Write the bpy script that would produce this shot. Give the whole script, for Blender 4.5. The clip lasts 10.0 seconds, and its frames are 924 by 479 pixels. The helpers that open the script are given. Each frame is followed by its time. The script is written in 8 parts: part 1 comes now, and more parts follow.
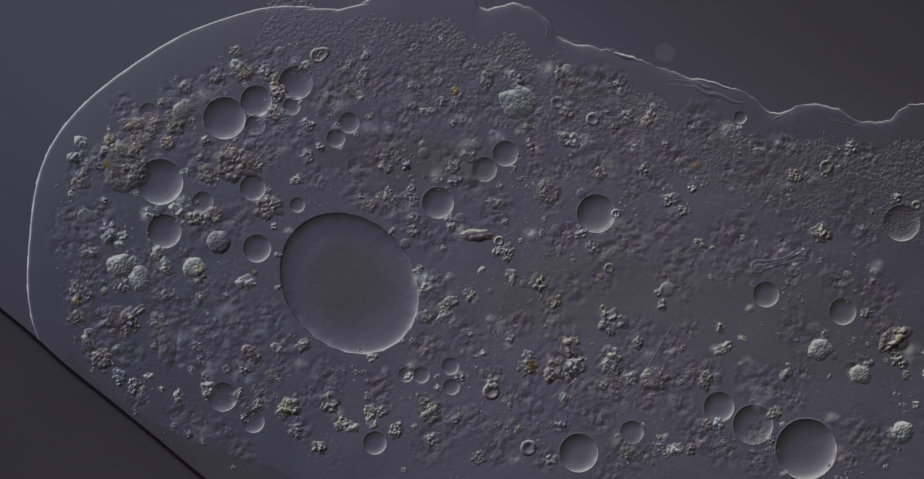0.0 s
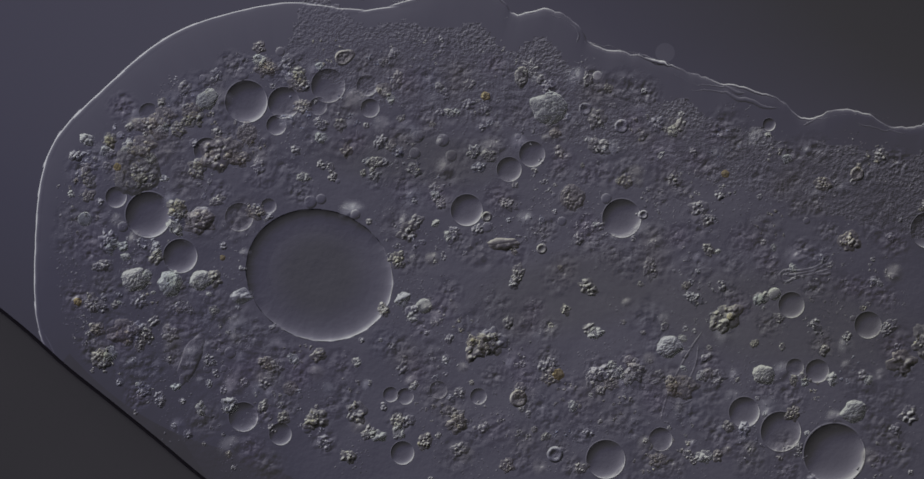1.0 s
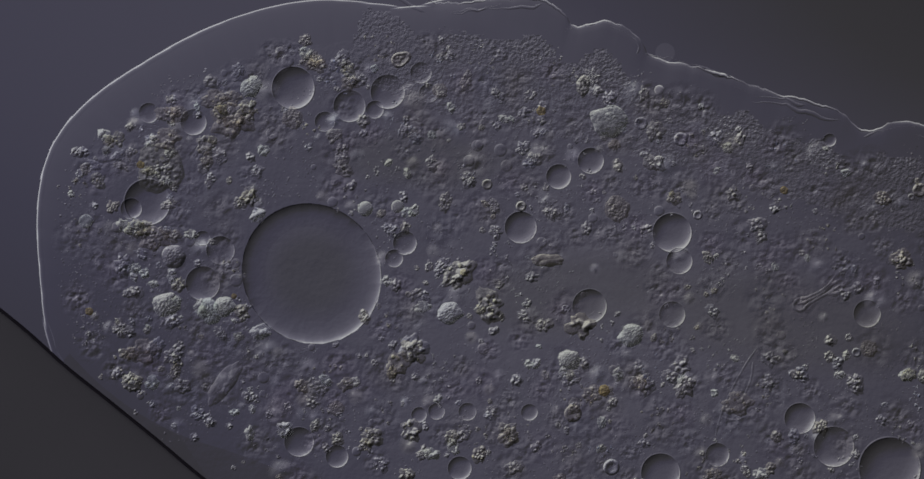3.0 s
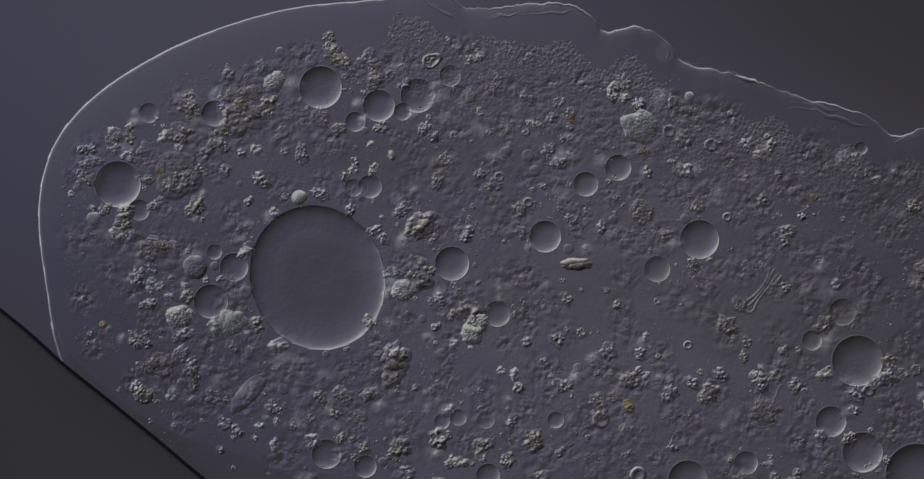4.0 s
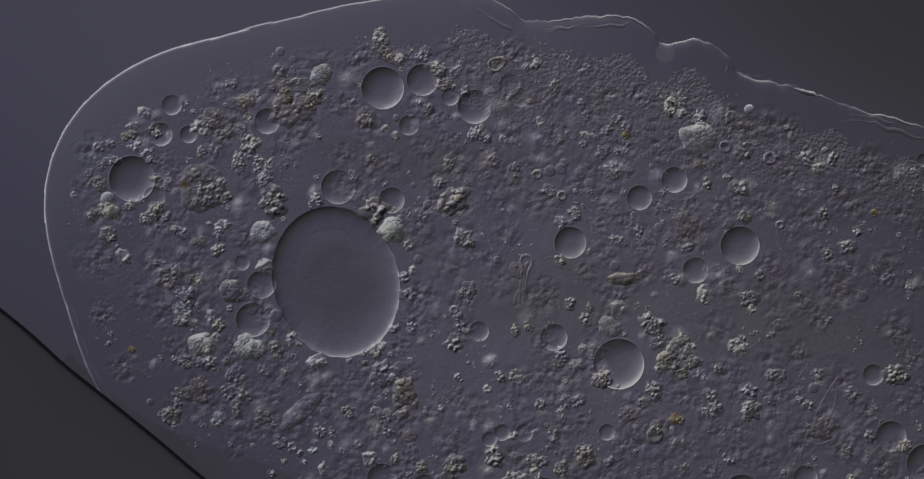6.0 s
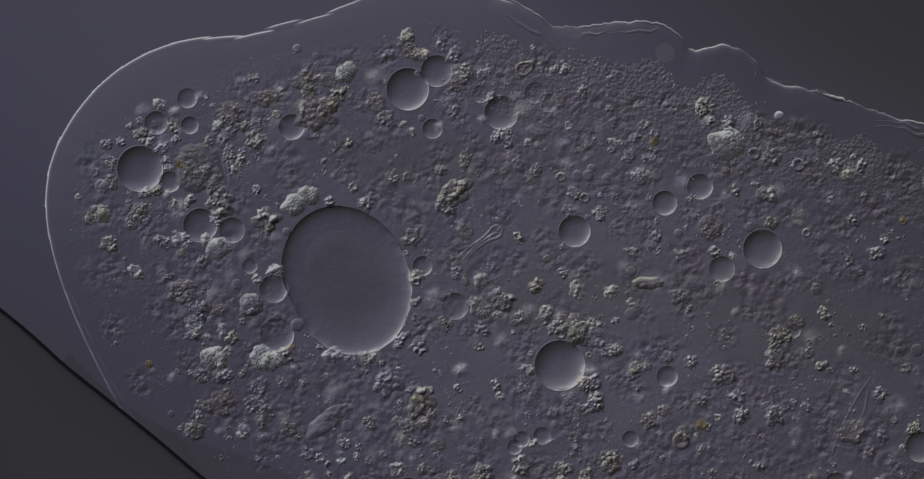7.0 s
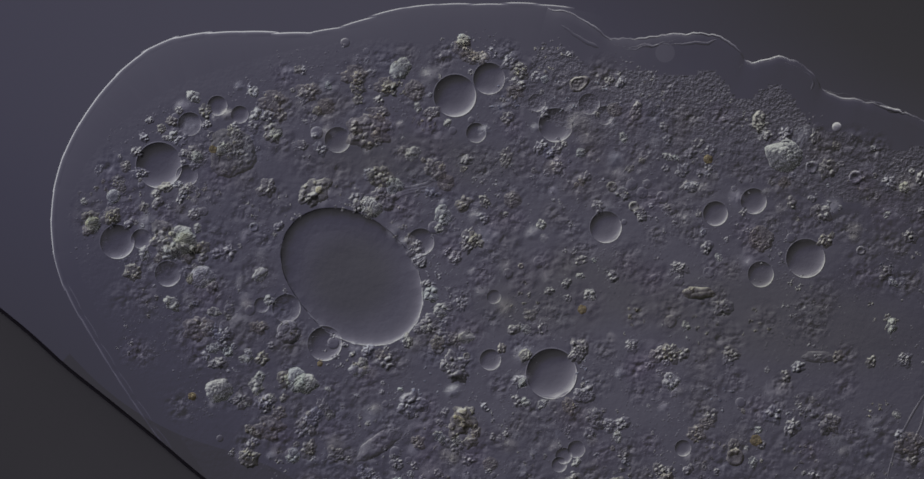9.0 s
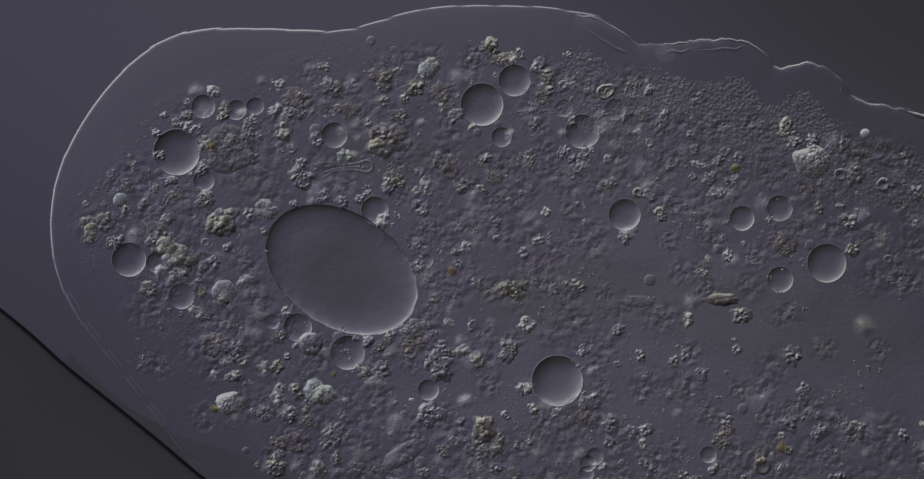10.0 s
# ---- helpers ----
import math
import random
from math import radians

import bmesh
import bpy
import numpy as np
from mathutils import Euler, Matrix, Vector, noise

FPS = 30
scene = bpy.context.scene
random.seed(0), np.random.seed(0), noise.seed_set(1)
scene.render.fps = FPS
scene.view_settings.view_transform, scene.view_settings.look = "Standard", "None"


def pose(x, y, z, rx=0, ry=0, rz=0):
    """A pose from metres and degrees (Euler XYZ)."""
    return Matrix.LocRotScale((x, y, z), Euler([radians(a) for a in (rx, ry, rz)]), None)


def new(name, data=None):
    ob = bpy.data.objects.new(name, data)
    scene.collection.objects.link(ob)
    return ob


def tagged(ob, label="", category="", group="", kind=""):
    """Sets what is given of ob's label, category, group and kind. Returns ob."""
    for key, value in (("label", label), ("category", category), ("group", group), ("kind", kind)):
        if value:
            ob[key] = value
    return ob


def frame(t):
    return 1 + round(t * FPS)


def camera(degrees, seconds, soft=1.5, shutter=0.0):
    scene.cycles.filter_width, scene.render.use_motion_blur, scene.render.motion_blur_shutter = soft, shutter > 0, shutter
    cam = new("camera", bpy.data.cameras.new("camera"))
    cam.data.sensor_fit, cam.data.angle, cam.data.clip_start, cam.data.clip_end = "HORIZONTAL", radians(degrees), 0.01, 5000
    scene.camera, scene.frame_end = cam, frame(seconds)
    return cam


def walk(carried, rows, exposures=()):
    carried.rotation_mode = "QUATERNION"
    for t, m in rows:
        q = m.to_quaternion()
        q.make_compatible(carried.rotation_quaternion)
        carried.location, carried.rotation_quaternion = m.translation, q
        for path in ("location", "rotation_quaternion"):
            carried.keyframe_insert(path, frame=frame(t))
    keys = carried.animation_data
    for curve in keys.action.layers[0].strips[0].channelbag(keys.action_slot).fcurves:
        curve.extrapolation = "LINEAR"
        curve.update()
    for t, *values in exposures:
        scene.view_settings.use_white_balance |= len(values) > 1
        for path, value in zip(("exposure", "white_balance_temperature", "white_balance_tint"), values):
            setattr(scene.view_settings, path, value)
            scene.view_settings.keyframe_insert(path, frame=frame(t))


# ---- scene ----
# A living amoeba in a drop of water on a microscope slide, seen straight down through the
# objective. The model is enlarged about four thousand times: one metre stands for a quarter millimetre.
cam = camera(3.0, 10.0, soft=1.5)
EYE = 0.784 / math.tan(radians(1.5))
walk(cam, [(0.0, pose(0, 0, EYE)), (10.0, pose(0, 0, EYE))])

# ---- light: the condenser below the stage fills the field, a little stronger from one side ----
world = bpy.data.worlds.new("condenser_light")
scene.world = world
world.use_nodes = True
wn, wl = world.node_tree.nodes, world.node_tree.links
slant = wn.new("ShaderNodeTexGradient")
slant.texture_mapping.scale = (2.6, 2.6, 2.6)
slant.texture_mapping.rotation = (0, 0, radians(55))
slant.texture_mapping.translation = (0.5, 0, 0)
shade = wn.new("ShaderNodeValToRGB")
shade.color_ramp.elements[0].position, shade.color_ramp.elements[0].color = 0.0, (0.035, 0.034, 0.04, 1)
shade.color_ramp.elements[1].position, shade.color_ramp.elements[1].color = 1.0, (2.3, 2.3, 2.4, 1)
for at, colour in ((0.28, (0.106, 0.102, 0.114, 1)), (0.42, (0.178, 0.170, 0.203, 1)), (0.5, (0.245, 0.232, 0.338, 1)), (0.72, (0.72, 0.692, 0.88, 1))):
    shade.color_ramp.elements.new(at).color = colour
wl.new(slant.outputs["Fac"], shade.inputs["Fac"])
wl.new(shade.outputs["Color"], wn["Background"].inputs["Color"])
wn["Background"].inputs["Strength"].default_value = 0.197
scene.view_settings.exposure = 0.0


# ---- materials ----
def surface(name, colour, rough=0.5, fine=0.0, coarse=0.0, tone=0.15, scale=40.0, gloss=0.5, deep=0.006):
    """A rough or glossy surface with grain at two scales: tone in the colour, fine and coarse in the relief."""
    m = bpy.data.materials.new(name)
    m.use_nodes = True
    n, l = m.node_tree.nodes, m.node_tree.links
    b = n["Principled BSDF"]
    b.inputs["Roughness"].default_value = rough
    b.inputs["Specular IOR Level"].default_value = gloss
    co = n.new("ShaderNodeTexCoord")
    big, small = n.new("ShaderNodeTexNoise"), n.new("ShaderNodeTexNoise")
    big.inputs["Scale"].default_value, small.inputs["Scale"].default_value = scale * 0.18, scale
    big.inputs["Detail"].default_value, small.inputs["Detail"].default_value = 3, 4
    for t in (big, small):
        l.new(co.outputs["Object"], t.inputs["Vector"])
    mix = n.new("ShaderNodeMath")
    mix.operation = "ADD"
    l.new(big.outputs["Fac"], mix.inputs[0])
    l.new(small.outputs["Fac"], mix.inputs[1])
    ramp = n.new("ShaderNodeMapRange")
    ramp.inputs["From Min"].default_value, ramp.inputs["From Max"].default_value = 0.6, 1.4
    ramp.inputs["To Min"].default_value, ramp.inputs["To Max"].default_value = 1 - tone, 1 + tone
    l.new(mix.outputs[0], ramp.inputs["Value"])
    tint = n.new("ShaderNodeVectorMath")
    tint.operation = "SCALE"
    tint.inputs[0].default_value = colour
    l.new(ramp.outputs[0], tint.inputs["Scale"])
    l.new(tint.outputs[0], b.inputs["Base Color"])
    normal = None
    for tex, strength, dist in ((big, coarse, 0.02), (small, fine, deep)):
        if strength:
            bump = n.new("ShaderNodeBump")
            bump.inputs["Strength"].default_value, bump.inputs["Distance"].default_value = strength, dist
            l.new(tex.outputs["Fac"], bump.inputs["Height"])
            if normal:
                l.new(normal, bump.inputs["Normal"])
            normal = bump.outputs[0]
    if normal:
        l.new(normal, b.inputs["Normal"])
    return m


def clear(name, colour=(1, 1, 1), ior=1.2, rough=0.0, fine=0.0, coarse=0.0, scale=40.0, tone=0.0, deep=0.004, hues=False, milk=0.0, lean=0.0, vary=(), melt=False):
    """A transparent living substance that bends the light; fine and coarse are its relief at two scales, tone its clouding."""
    m = bpy.data.materials.new(name)
    m.use_nodes = True
    n, l = m.node_tree.nodes, m.node_tree.links
    n.remove(n["Principled BSDF"])
    b = n.new("ShaderNodeBsdfRefraction")
    b.inputs["IOR"].default_value, b.inputs["Roughness"].default_value = ior, rough
    b.inputs["Color"].default_value = (*colour, 1)
    l.new(b.outputs[0], n["Material Output"].inputs["Surface"])
    if milk:
        body, both = n.new("ShaderNodeBsdfDiffuse"), n.new("ShaderNodeMixShader")
        body.inputs["Color"].default_value = (0.74, 0.76, 0.74, 1)
        both.inputs[0].default_value = milk
        l.new(b.outputs[0], both.inputs[1])
        l.new(body.outputs[0], both.inputs[2])
        l.new(both.outputs[0], n["Material Output"].inputs["Surface"])
    co = n.new("ShaderNodeTexCoord")
    big, small = n.new("ShaderNodeTexNoise"), n.new("ShaderNodeTexNoise")
    big.inputs["Scale"].default_value, small.inputs["Scale"].default_value = scale * 0.2, scale
    big.inputs["Detail"].default_value, small.inputs["Detail"].default_value = 2, 3
    for t in (big, small):
        l.new(co.outputs["Object"], t.inputs["Vector"])
    if tone:
        ramp, tint = n.new("ShaderNodeMapRange"), n.new("ShaderNodeVectorMath")
        ramp.inputs["From Min"].default_value, ramp.inputs["From Max"].default_value = 0.35, 0.65
        ramp.inputs["To Min"].default_value, ramp.inputs["To Max"].default_value = 1 - tone, 1
        l.new(small.outputs["Fac"], ramp.inputs["Value"])
        tint.operation = "SCALE"
        tint.inputs[0].default_value = colour
        l.new(ramp.outputs[0], tint.inputs["Scale"])
        l.new(tint.outputs[0], b.inputs["Color"])
    if vary:   # each body has its own faint tint
        own, choice, times = n.new("ShaderNodeObjectInfo"), n.new("ShaderNodeValToRGB"), n.new("ShaderNodeVectorMath")
        times.operation = "MULTIPLY"
        choice.color_ramp.elements[0].color, choice.color_ramp.elements[1].color = (*vary[0], 1), (*vary[-1], 1)
        for k, tint_colour in enumerate(vary[1:-1], 1):
            choice.color_ramp.elements.new(k / (len(vary) - 1)).color = (*tint_colour, 1)
        l.new(own.outputs["Random"], choice.inputs["Fac"])
        l.new(choice.outputs["Color"], times.inputs[0])
        times.inputs[1].default_value = colour
        if tone:
            l.new(tint.outputs[0], times.inputs[1])
        l.new(times.outputs[0], b.inputs["Color"])
    if hues:
        pick, hue, fade, blend = n.new("ShaderNodeObjectInfo"), n.new("ShaderNodeValToRGB"), n.new("ShaderNodeTexGradient"), n.new("ShaderNodeMix")
        fade.gradient_type, blend.data_type = "SPHERICAL", "RGBA"
        hue.color_ramp.elements[0].color, hue.color_ramp.elements[1].color = (1.0, 0.95, 1.0, 1), (0.95, 0.96, 1.0, 1)
        hue.color_ramp.elements.new(0.35).color = (1, 1, 1, 1)
        hue.color_ramp.elements.new(0.7).color = (1.0, 0.985, 0.93, 1)
        blend.inputs[6].default_value = (1, 1, 1, 1)
        l.new(pick.outputs["Random"], hue.inputs["Fac"])
        l.new(co.outputs["Object"], fade.inputs["Vector"])
        l.new(fade.outputs["Fac"], blend.inputs[0])
        l.new(hue.outputs["Color"], blend.inputs[7])
        l.new(blend.outputs[2], b.inputs["Color"])
    if melt:   # fades to clear towards the rim, to imitate an out-of-focus glow
        ball, ease, air, both = n.new("ShaderNodeTexGradient"), n.new("ShaderNodeMapRange"), n.new("ShaderNodeBsdfTransparent"), n.new("ShaderNodeMixShader")
        ball.gradient_type, ease.interpolation_type = "SPHERICAL", "SMOOTHSTEP"
        ease.inputs["From Min"].default_value, ease.inputs["From Max"].default_value = 0.03, 0.8
        l.new(co.outputs["Object"], ball.inputs["Vector"])
        l.new(ball.outputs["Fac"], ease.inputs["Value"])
        l.new(ease.outputs[0], both.inputs[0])
        l.new(air.outputs[0], both.inputs[1])
        l.new(n["Material Output"].inputs["Surface"].links[0].from_socket, both.inputs[2])
        l.new(both.outputs[0], n["Material Output"].inputs["Surface"])
    normal = None
    if lean:   # tilts the shading normal one way, which brightens or darkens the whole body
        geo, skewed, unit = n.new("ShaderNodeNewGeometry"), n.new("ShaderNodeVectorMath"), n.new("ShaderNodeVectorMath")
        skewed.operation, unit.operation = "ADD", "NORMALIZE"
        l.new(geo.outputs["Normal"], skewed.inputs[0])
        skewed.inputs[1].default_value = (-0.574 * lean, 0.819 * lean, 0.0)
        l.new(skewed.outputs[0], unit.inputs[0])
        normal = unit.outputs[0]
    for tex, strength, dist in ((big, coarse, deep * 4), (small, fine, deep)):
        if strength:
            bump = n.new("ShaderNodeBump")
            bump.inputs["Strength"].default_value, bump.inputs["Distance"].default_value = strength, dist
            l.new(tex.outputs["Fac"], bump.inputs["Height"])
            if normal:
                l.new(normal, bump.inputs["Normal"])
            normal = bump.outputs[0]
    if normal:
        l.new(normal, b.inputs["Normal"])
    return m


WATER = clear("mounting_water", (0.97, 0.97, 0.97), 1.33)
n, l = WATER.node_tree.nodes, WATER.node_tree.links   # the field's uneven light put into the colour: cool on one side, warm on the other
co, axes, cast = n.new("ShaderNodeTexCoord"), n.new("ShaderNodeSeparateXYZ"), n.new("ShaderNodeValToRGB")
place = n.new("ShaderNodeMapRange")
place.inputs["From Min"].default_value, place.inputs["From Max"].default_value = -0.9, 0.9
cast.color_ramp.elements[0].color, cast.color_ramp.elements[1].color = (0.94, 0.95, 1.0, 1), (0.985, 0.98, 0.92, 1)
l.new(co.outputs["Object"], axes.inputs[0])
l.new(axes.outputs["X"], place.inputs["Value"])
l.new(place.outputs[0], cast.inputs["Fac"])
l.new(cast.outputs["Color"], n["Refraction BSDF"].inputs["Color"])
PLASM = clear("granular_cytoplasm", ior=1.45, fine=0.07, coarse=0.02, scale=110)
GEL = clear("gel_cytoplasm", ior=1.3, fine=0.9, coarse=0.1, scale=190, deep=0.0045)
CLEAR = clear("clear_ectoplasm", ior=1.15, coarse=0.08, scale=25)
SKIN = clear("cell_membrane", ior=1.25)
FOLD = clear("membrane_wrinkle", ior=1.25)
FLUID = clear("vacuole_fluid", (0.985, 0.98, 0.98), 0.78)
POOL = clear("clear_vacuole_fluid", ior=0.79)
EDGE = clear("vacuole_membrane", ior=1.12)
DARK = surface("dark_glass", (0.143, 0.136, 0.152), 0.5, tone=0.06, coarse=0.03, scale=6, gloss=0.1)
# opaque dark colour in place of the shade that refraction leaves
BLACK = surface("rim_shade", (0.03, 0.026, 0.034), 0.6, tone=0.1, scale=30, gloss=0.0)
GRIT = clear("grey_granules", (1.0, 1.0, 0.98), 1.75, tone=0.08, scale=6, fine=0.3, deep=0.002, vary=((1.0, 1.0, 1.06), (1.0, 1.0, 1.02), (1.0, 0.99, 0.95), (0.97, 0.99, 1.08)))
MOTES = clear("tiny_granules", (1, 1, 1), 1.38)
OLIVE = clear("olive_granules", (1.0, 0.995, 0.94), 1.75, tone=0.1, scale=6, fine=0.3, deep=0.002, vary=((1.0, 1.0, 1.0), (1.0, 1.0, 0.92), (1.0, 0.97, 0.94), (0.98, 1.0, 0.95)))
# lean puts extra brightness into the amber, pale and bright droplet bodies
AMBER = clear("amber_granules", (1.0, 0.86, 0.50), 1.5, tone=0.15, scale=6, lean=0.12)
TAN = clear("tan_granules", (1.0, 0.97, 0.90), 1.5, tone=0.1, scale=6, fine=0.4, deep=0.002)
PALE = clear("pale_crystal", (0.98, 1.0, 0.98), 1.75, rough=0.05, milk=0.08, lean=0.16, tone=0.08, scale=5, vary=((1.0, 1.0, 1.03), (1.0, 1.0, 0.94), (0.96, 1.0, 1.0)))
# pale glow of blurred lumps, brightened by lean and faded by melt
SOFT = clear("soft_glow", (1, 1, 1), 1.45, rough=0.15, lean=0.25, melt=True, vary=((1.0, 1.0, 1.04), (1.0, 0.99, 0.9), (0.98, 1.0, 1.02), (1.0, 1.0, 0.96)))
LUMPY = clear("lumpy_cytoplasm", (1, 1, 1), 1.28, fine=0.22, scale=11, deep=0.0012, hues=True)
BRIGHT = clear("bright_droplet", (1, 1, 1), 1.5, rough=0.08, lean=0.45)
STREAK = clear("amber_streak_body", (1.0, 0.97, 0.86), 1.6, tone=0.1, scale=4, fine=0.3, deep=0.002)
SMOOTH = clear("smooth_granule", (1, 1, 1), 1.35, vary=((1.0, 1.0, 1.0), (0.98, 0.98, 1.0), (1.0, 0.99, 0.95)))
STREAM = clear("stream_fluid", (0.965, 0.965, 0.90), 1.1, fine=0.05, coarse=0.05, scale=30)
DEEP = clear("deep_vacuole_fluid", ior=0.79)
for m, tint in ((STREAM, (0.94, 0.945, 0.885, 1)), (DEEP, (0.86, 0.875, 0.79, 1))):   # the tint deepens from the rim to the middle
    n, l = m.node_tree.nodes, m.node_tree.links
    fade, blend, co, ease = n.new("ShaderNodeTexGradient"), n.new("ShaderNodeMix"), n.new("ShaderNodeTexCoord"), n.new("ShaderNodeMapRange")
    fade.gradient_type, blend.data_type, ease.interpolation_type = "SPHERICAL", "RGBA", "SMOOTHSTEP"
    ease.inputs["From Max"].default_value = 0.6
    blend.inputs[6].default_value, blend.inputs[7].default_value = (1, 1, 1, 1), tint
    l.new(co.outputs["Object"], fade.inputs["Vector"])
    l.new(fade.outputs["Fac"], ease.inputs["Value"])
    l.new(ease.outputs[0], blend.inputs[0])
    l.new(blend.outputs[2], n["Refraction BSDF"].inputs["Color"])
# lean here makes the strands look lit along their length
STRAND = clear("membrane_strand", (1, 1, 1), 1.3, rough=0.05, lean=0.16)
# negative lean darkens this sheet, for the shade beside the glass
SHADED = clear("shaded_ectoplasm", (1.0, 0.99, 0.96), 1.3, coarse=0.05, scale=30, lean=-0.1)
SPECK = clear("dust_film", (1, 1, 1), 1.25)


# ---- building helpers ----
MM = 0.001


def spot(x, y):
    """Metres on the slide, from millimetres right of and below the field's upper left corner."""
    return (x - 784) * MM, (406.5 - y) * MM


def mesh_of(name, bm, material, smooth=True):
    me = bpy.data.meshes.new(name)
    bmesh.ops.recalc_face_normals(bm, faces=bm.faces)
    bm.to_mesh(me)
    bm.free()
    me.materials.append(material)
    if smooth:
        me.shade_smooth()
    return me


def part(name, data, parent, label=""):
    ob = new(name, data)
    ob.parent = parent
    return tagged(ob, label)


def sheet(verts, faces, name, material):
    """A mesh from code-made rings or grids of points."""
    me = bpy.data.meshes.new(name)
    me.from_pydata(verts, [], faces)
    me.materials.append(material)
    me.shade_smooth()
    return me


def lathe(name, profile, material, count=56):
    """A round shape: profile is radius and height from the middle outwards."""
    verts, faces = [(0, 0, profile[0][1])], []
    for r, z in profile[1:]:
        verts += [(r * math.cos(2 * math.pi * i / count), r * math.sin(2 * math.pi * i / count), z) for i in range(count)]
    faces += [(0, 1 + i, 1 + (i + 1) % count) for i in range(count)]
    for k in range(len(profile) - 2):
        a, b = 1 + k * count, 1 + (k + 1) * count
        faces += [(a + i, b + i, b + (i + 1) % count, a + (i + 1) % count) for i in range(count)]
    return sheet(verts, faces, name, material)


def ring(name, profile, material, count=56):
    verts, faces = [], []
    for r, z in profile:
        verts += [(r * math.cos(2 * math.pi * i / count), r * math.sin(2 * math.pi * i / count), z) for i in range(count)]
    for k in range(len(profile) - 1):
        a, b = k * count, (k + 1) * count
        faces += [(a + i, b + i, b + (i + 1) % count, a + (i + 1) % count) for i in range(count)]
    return sheet(verts, faces, name, material)


def blob(bm, x, y, z, r, flat=0.7, rough=0.25, fine=1, rnd=random):
    """One lumpy grain."""
    made = bmesh.ops.create_icosphere(bm, subdivisions=fine, radius=1.0)["verts"]
    turn = Euler((rnd.uniform(0, 6), rnd.uniform(0, 6), rnd.uniform(0, 6))).to_matrix()
    sx, sy = rnd.uniform(0.8, 1.25), rnd.uniform(0.8, 1.25)
    for v in made:
        p = turn @ v.co
        p *= 1 + rnd.uniform(-rough, rough)
        v.co = (x + p.x * r * sx, y + p.y * r * sy, z + p.z * r * flat)
    bmesh.ops.delete(bm, geom=[v for v in made if v.co.z < z - r * flat * 0.25], context="VERTS")


def strip(bm, line, width, height, base=0.0, sides=4, uneven=0.0):
    """A rounded ridge along a line of points."""
    rows = []
    for i, (x, y) in enumerate(line):
        a, b = line[max(i - 1, 0)], line[min(i + 1, len(line) - 1)]
        dx, dy = b[0] - a[0], b[1] - a[1]
        d = math.hypot(dx, dy) or 1
        fade = min(1.0, 0.25 + min(i, len(line) - 1 - i) * 0.4)
        fade *= max(0.12, 1 + uneven * 1.8 * noise.noise((x * 16, y * 16, 0.5)))
        row = []
        for k in range(sides + 1):
            u = math.pi * k / sides
            o = math.cos(u) * width * fade
            row.append(bm.verts.new((x - dy / d * o, y + dx / d * o, base + math.sin(u) * height * fade)))
        rows.append(row)
    for p, q in zip(rows, rows[1:]):
        for k in range(sides):
            bm.faces.new((p[k], p[k + 1], q[k + 1], q[k]))


def resample(line, count):
    line = np.array(line, float)
    s = np.concatenate([[0], np.cumsum(np.hypot(*np.diff(line, axis=0).T))])
    u = np.linspace(0, s[-1], count)
    return np.stack([np.interp(u, s, line[:, 0]), np.interp(u, s, line[:, 1])], 1)


def smooth_line(line, count, rounds=3):
    """The line with rounded corners, as evenly spaced points."""
    p = np.array(line, float)
    for _ in range(rounds):
        q = [p[0]]
        for a, b in zip(p, p[1:]):
            q += [a * 0.75 + b * 0.25, a * 0.25 + b * 0.75]
        p = np.array(q + [p[-1]])
    return resample(p, count)


MOVES = []   # (thing, rows of seconds and pose), keyed in motions()
PATHS = []   # drift paths of the followed things: rows of seconds, x, y in millimetres from the field's middle

# ---- slide and the dark glass edge ----
ticks = [math.copysign(abs(i / 40) ** 1.9, i) * 6.0 for i in range(-40, 41)]


def drop_height(x, y):
    """Domed drop; tips at one diagonal's ends and middle, added to grade the light."""
    a, b = -0.574 * x + 0.819 * y, 0.819 * x + 0.574 * y
    z = -0.03 - 0.19 * (math.sqrt(1 + x * x + y * y) - 1)
    z += 0.26 * a / (1 + a * a) * b ** 4 / (0.4 + b ** 4)
    z -= 0.018 * math.tanh((a + 0.75) / 0.3) * math.exp(-(b - 0.35) ** 2 / 0.2)
    # this slope darkens the field beyond the cell's wrinkled margin
    far_side = max(0.0, min(1.0, (b - 0.25) / 0.3))
    z += 0.05 * 0.05 * math.log1p(math.exp(min((a - 0.2 + 1.094 * (b - 0.324)) / 0.05, 40))) * far_side
    return z - 0.042 * math.tanh((a + 0.3) / 0.4) * math.exp(-(b - 0.1) ** 2 / 0.5)


verts = [(x, y, drop_height(x, y)) for y in ticks for x in ticks]
faces = [(j * 81 + i, j * 81 + i + 1, j * 81 + i + 82, j * 81 + i + 81) for j in range(80) for i in range(80)]
slide = tagged(new("ground", sheet(verts, faces, "ground", WATER)), "shallow drop of clear water on a microscope slide", "slide", kind="structure")

wedge_line = [spot(x, y) for x, y in smooth_line([(-900, -140), (-300, 285), (0, 525), (56, 570), (107, 619), (171, 669), (223, 711), (274, 752), (343, 812), (700, 1090), (1200, 1480)], 90)]
wedge = tagged(new("glass_edge"), "dark curved edge of a glass cover beside the amoeba", "glass edge")
far = [(x - 2.0, y - 2.0) for x, y in wedge_line]
verts, faces = [], []
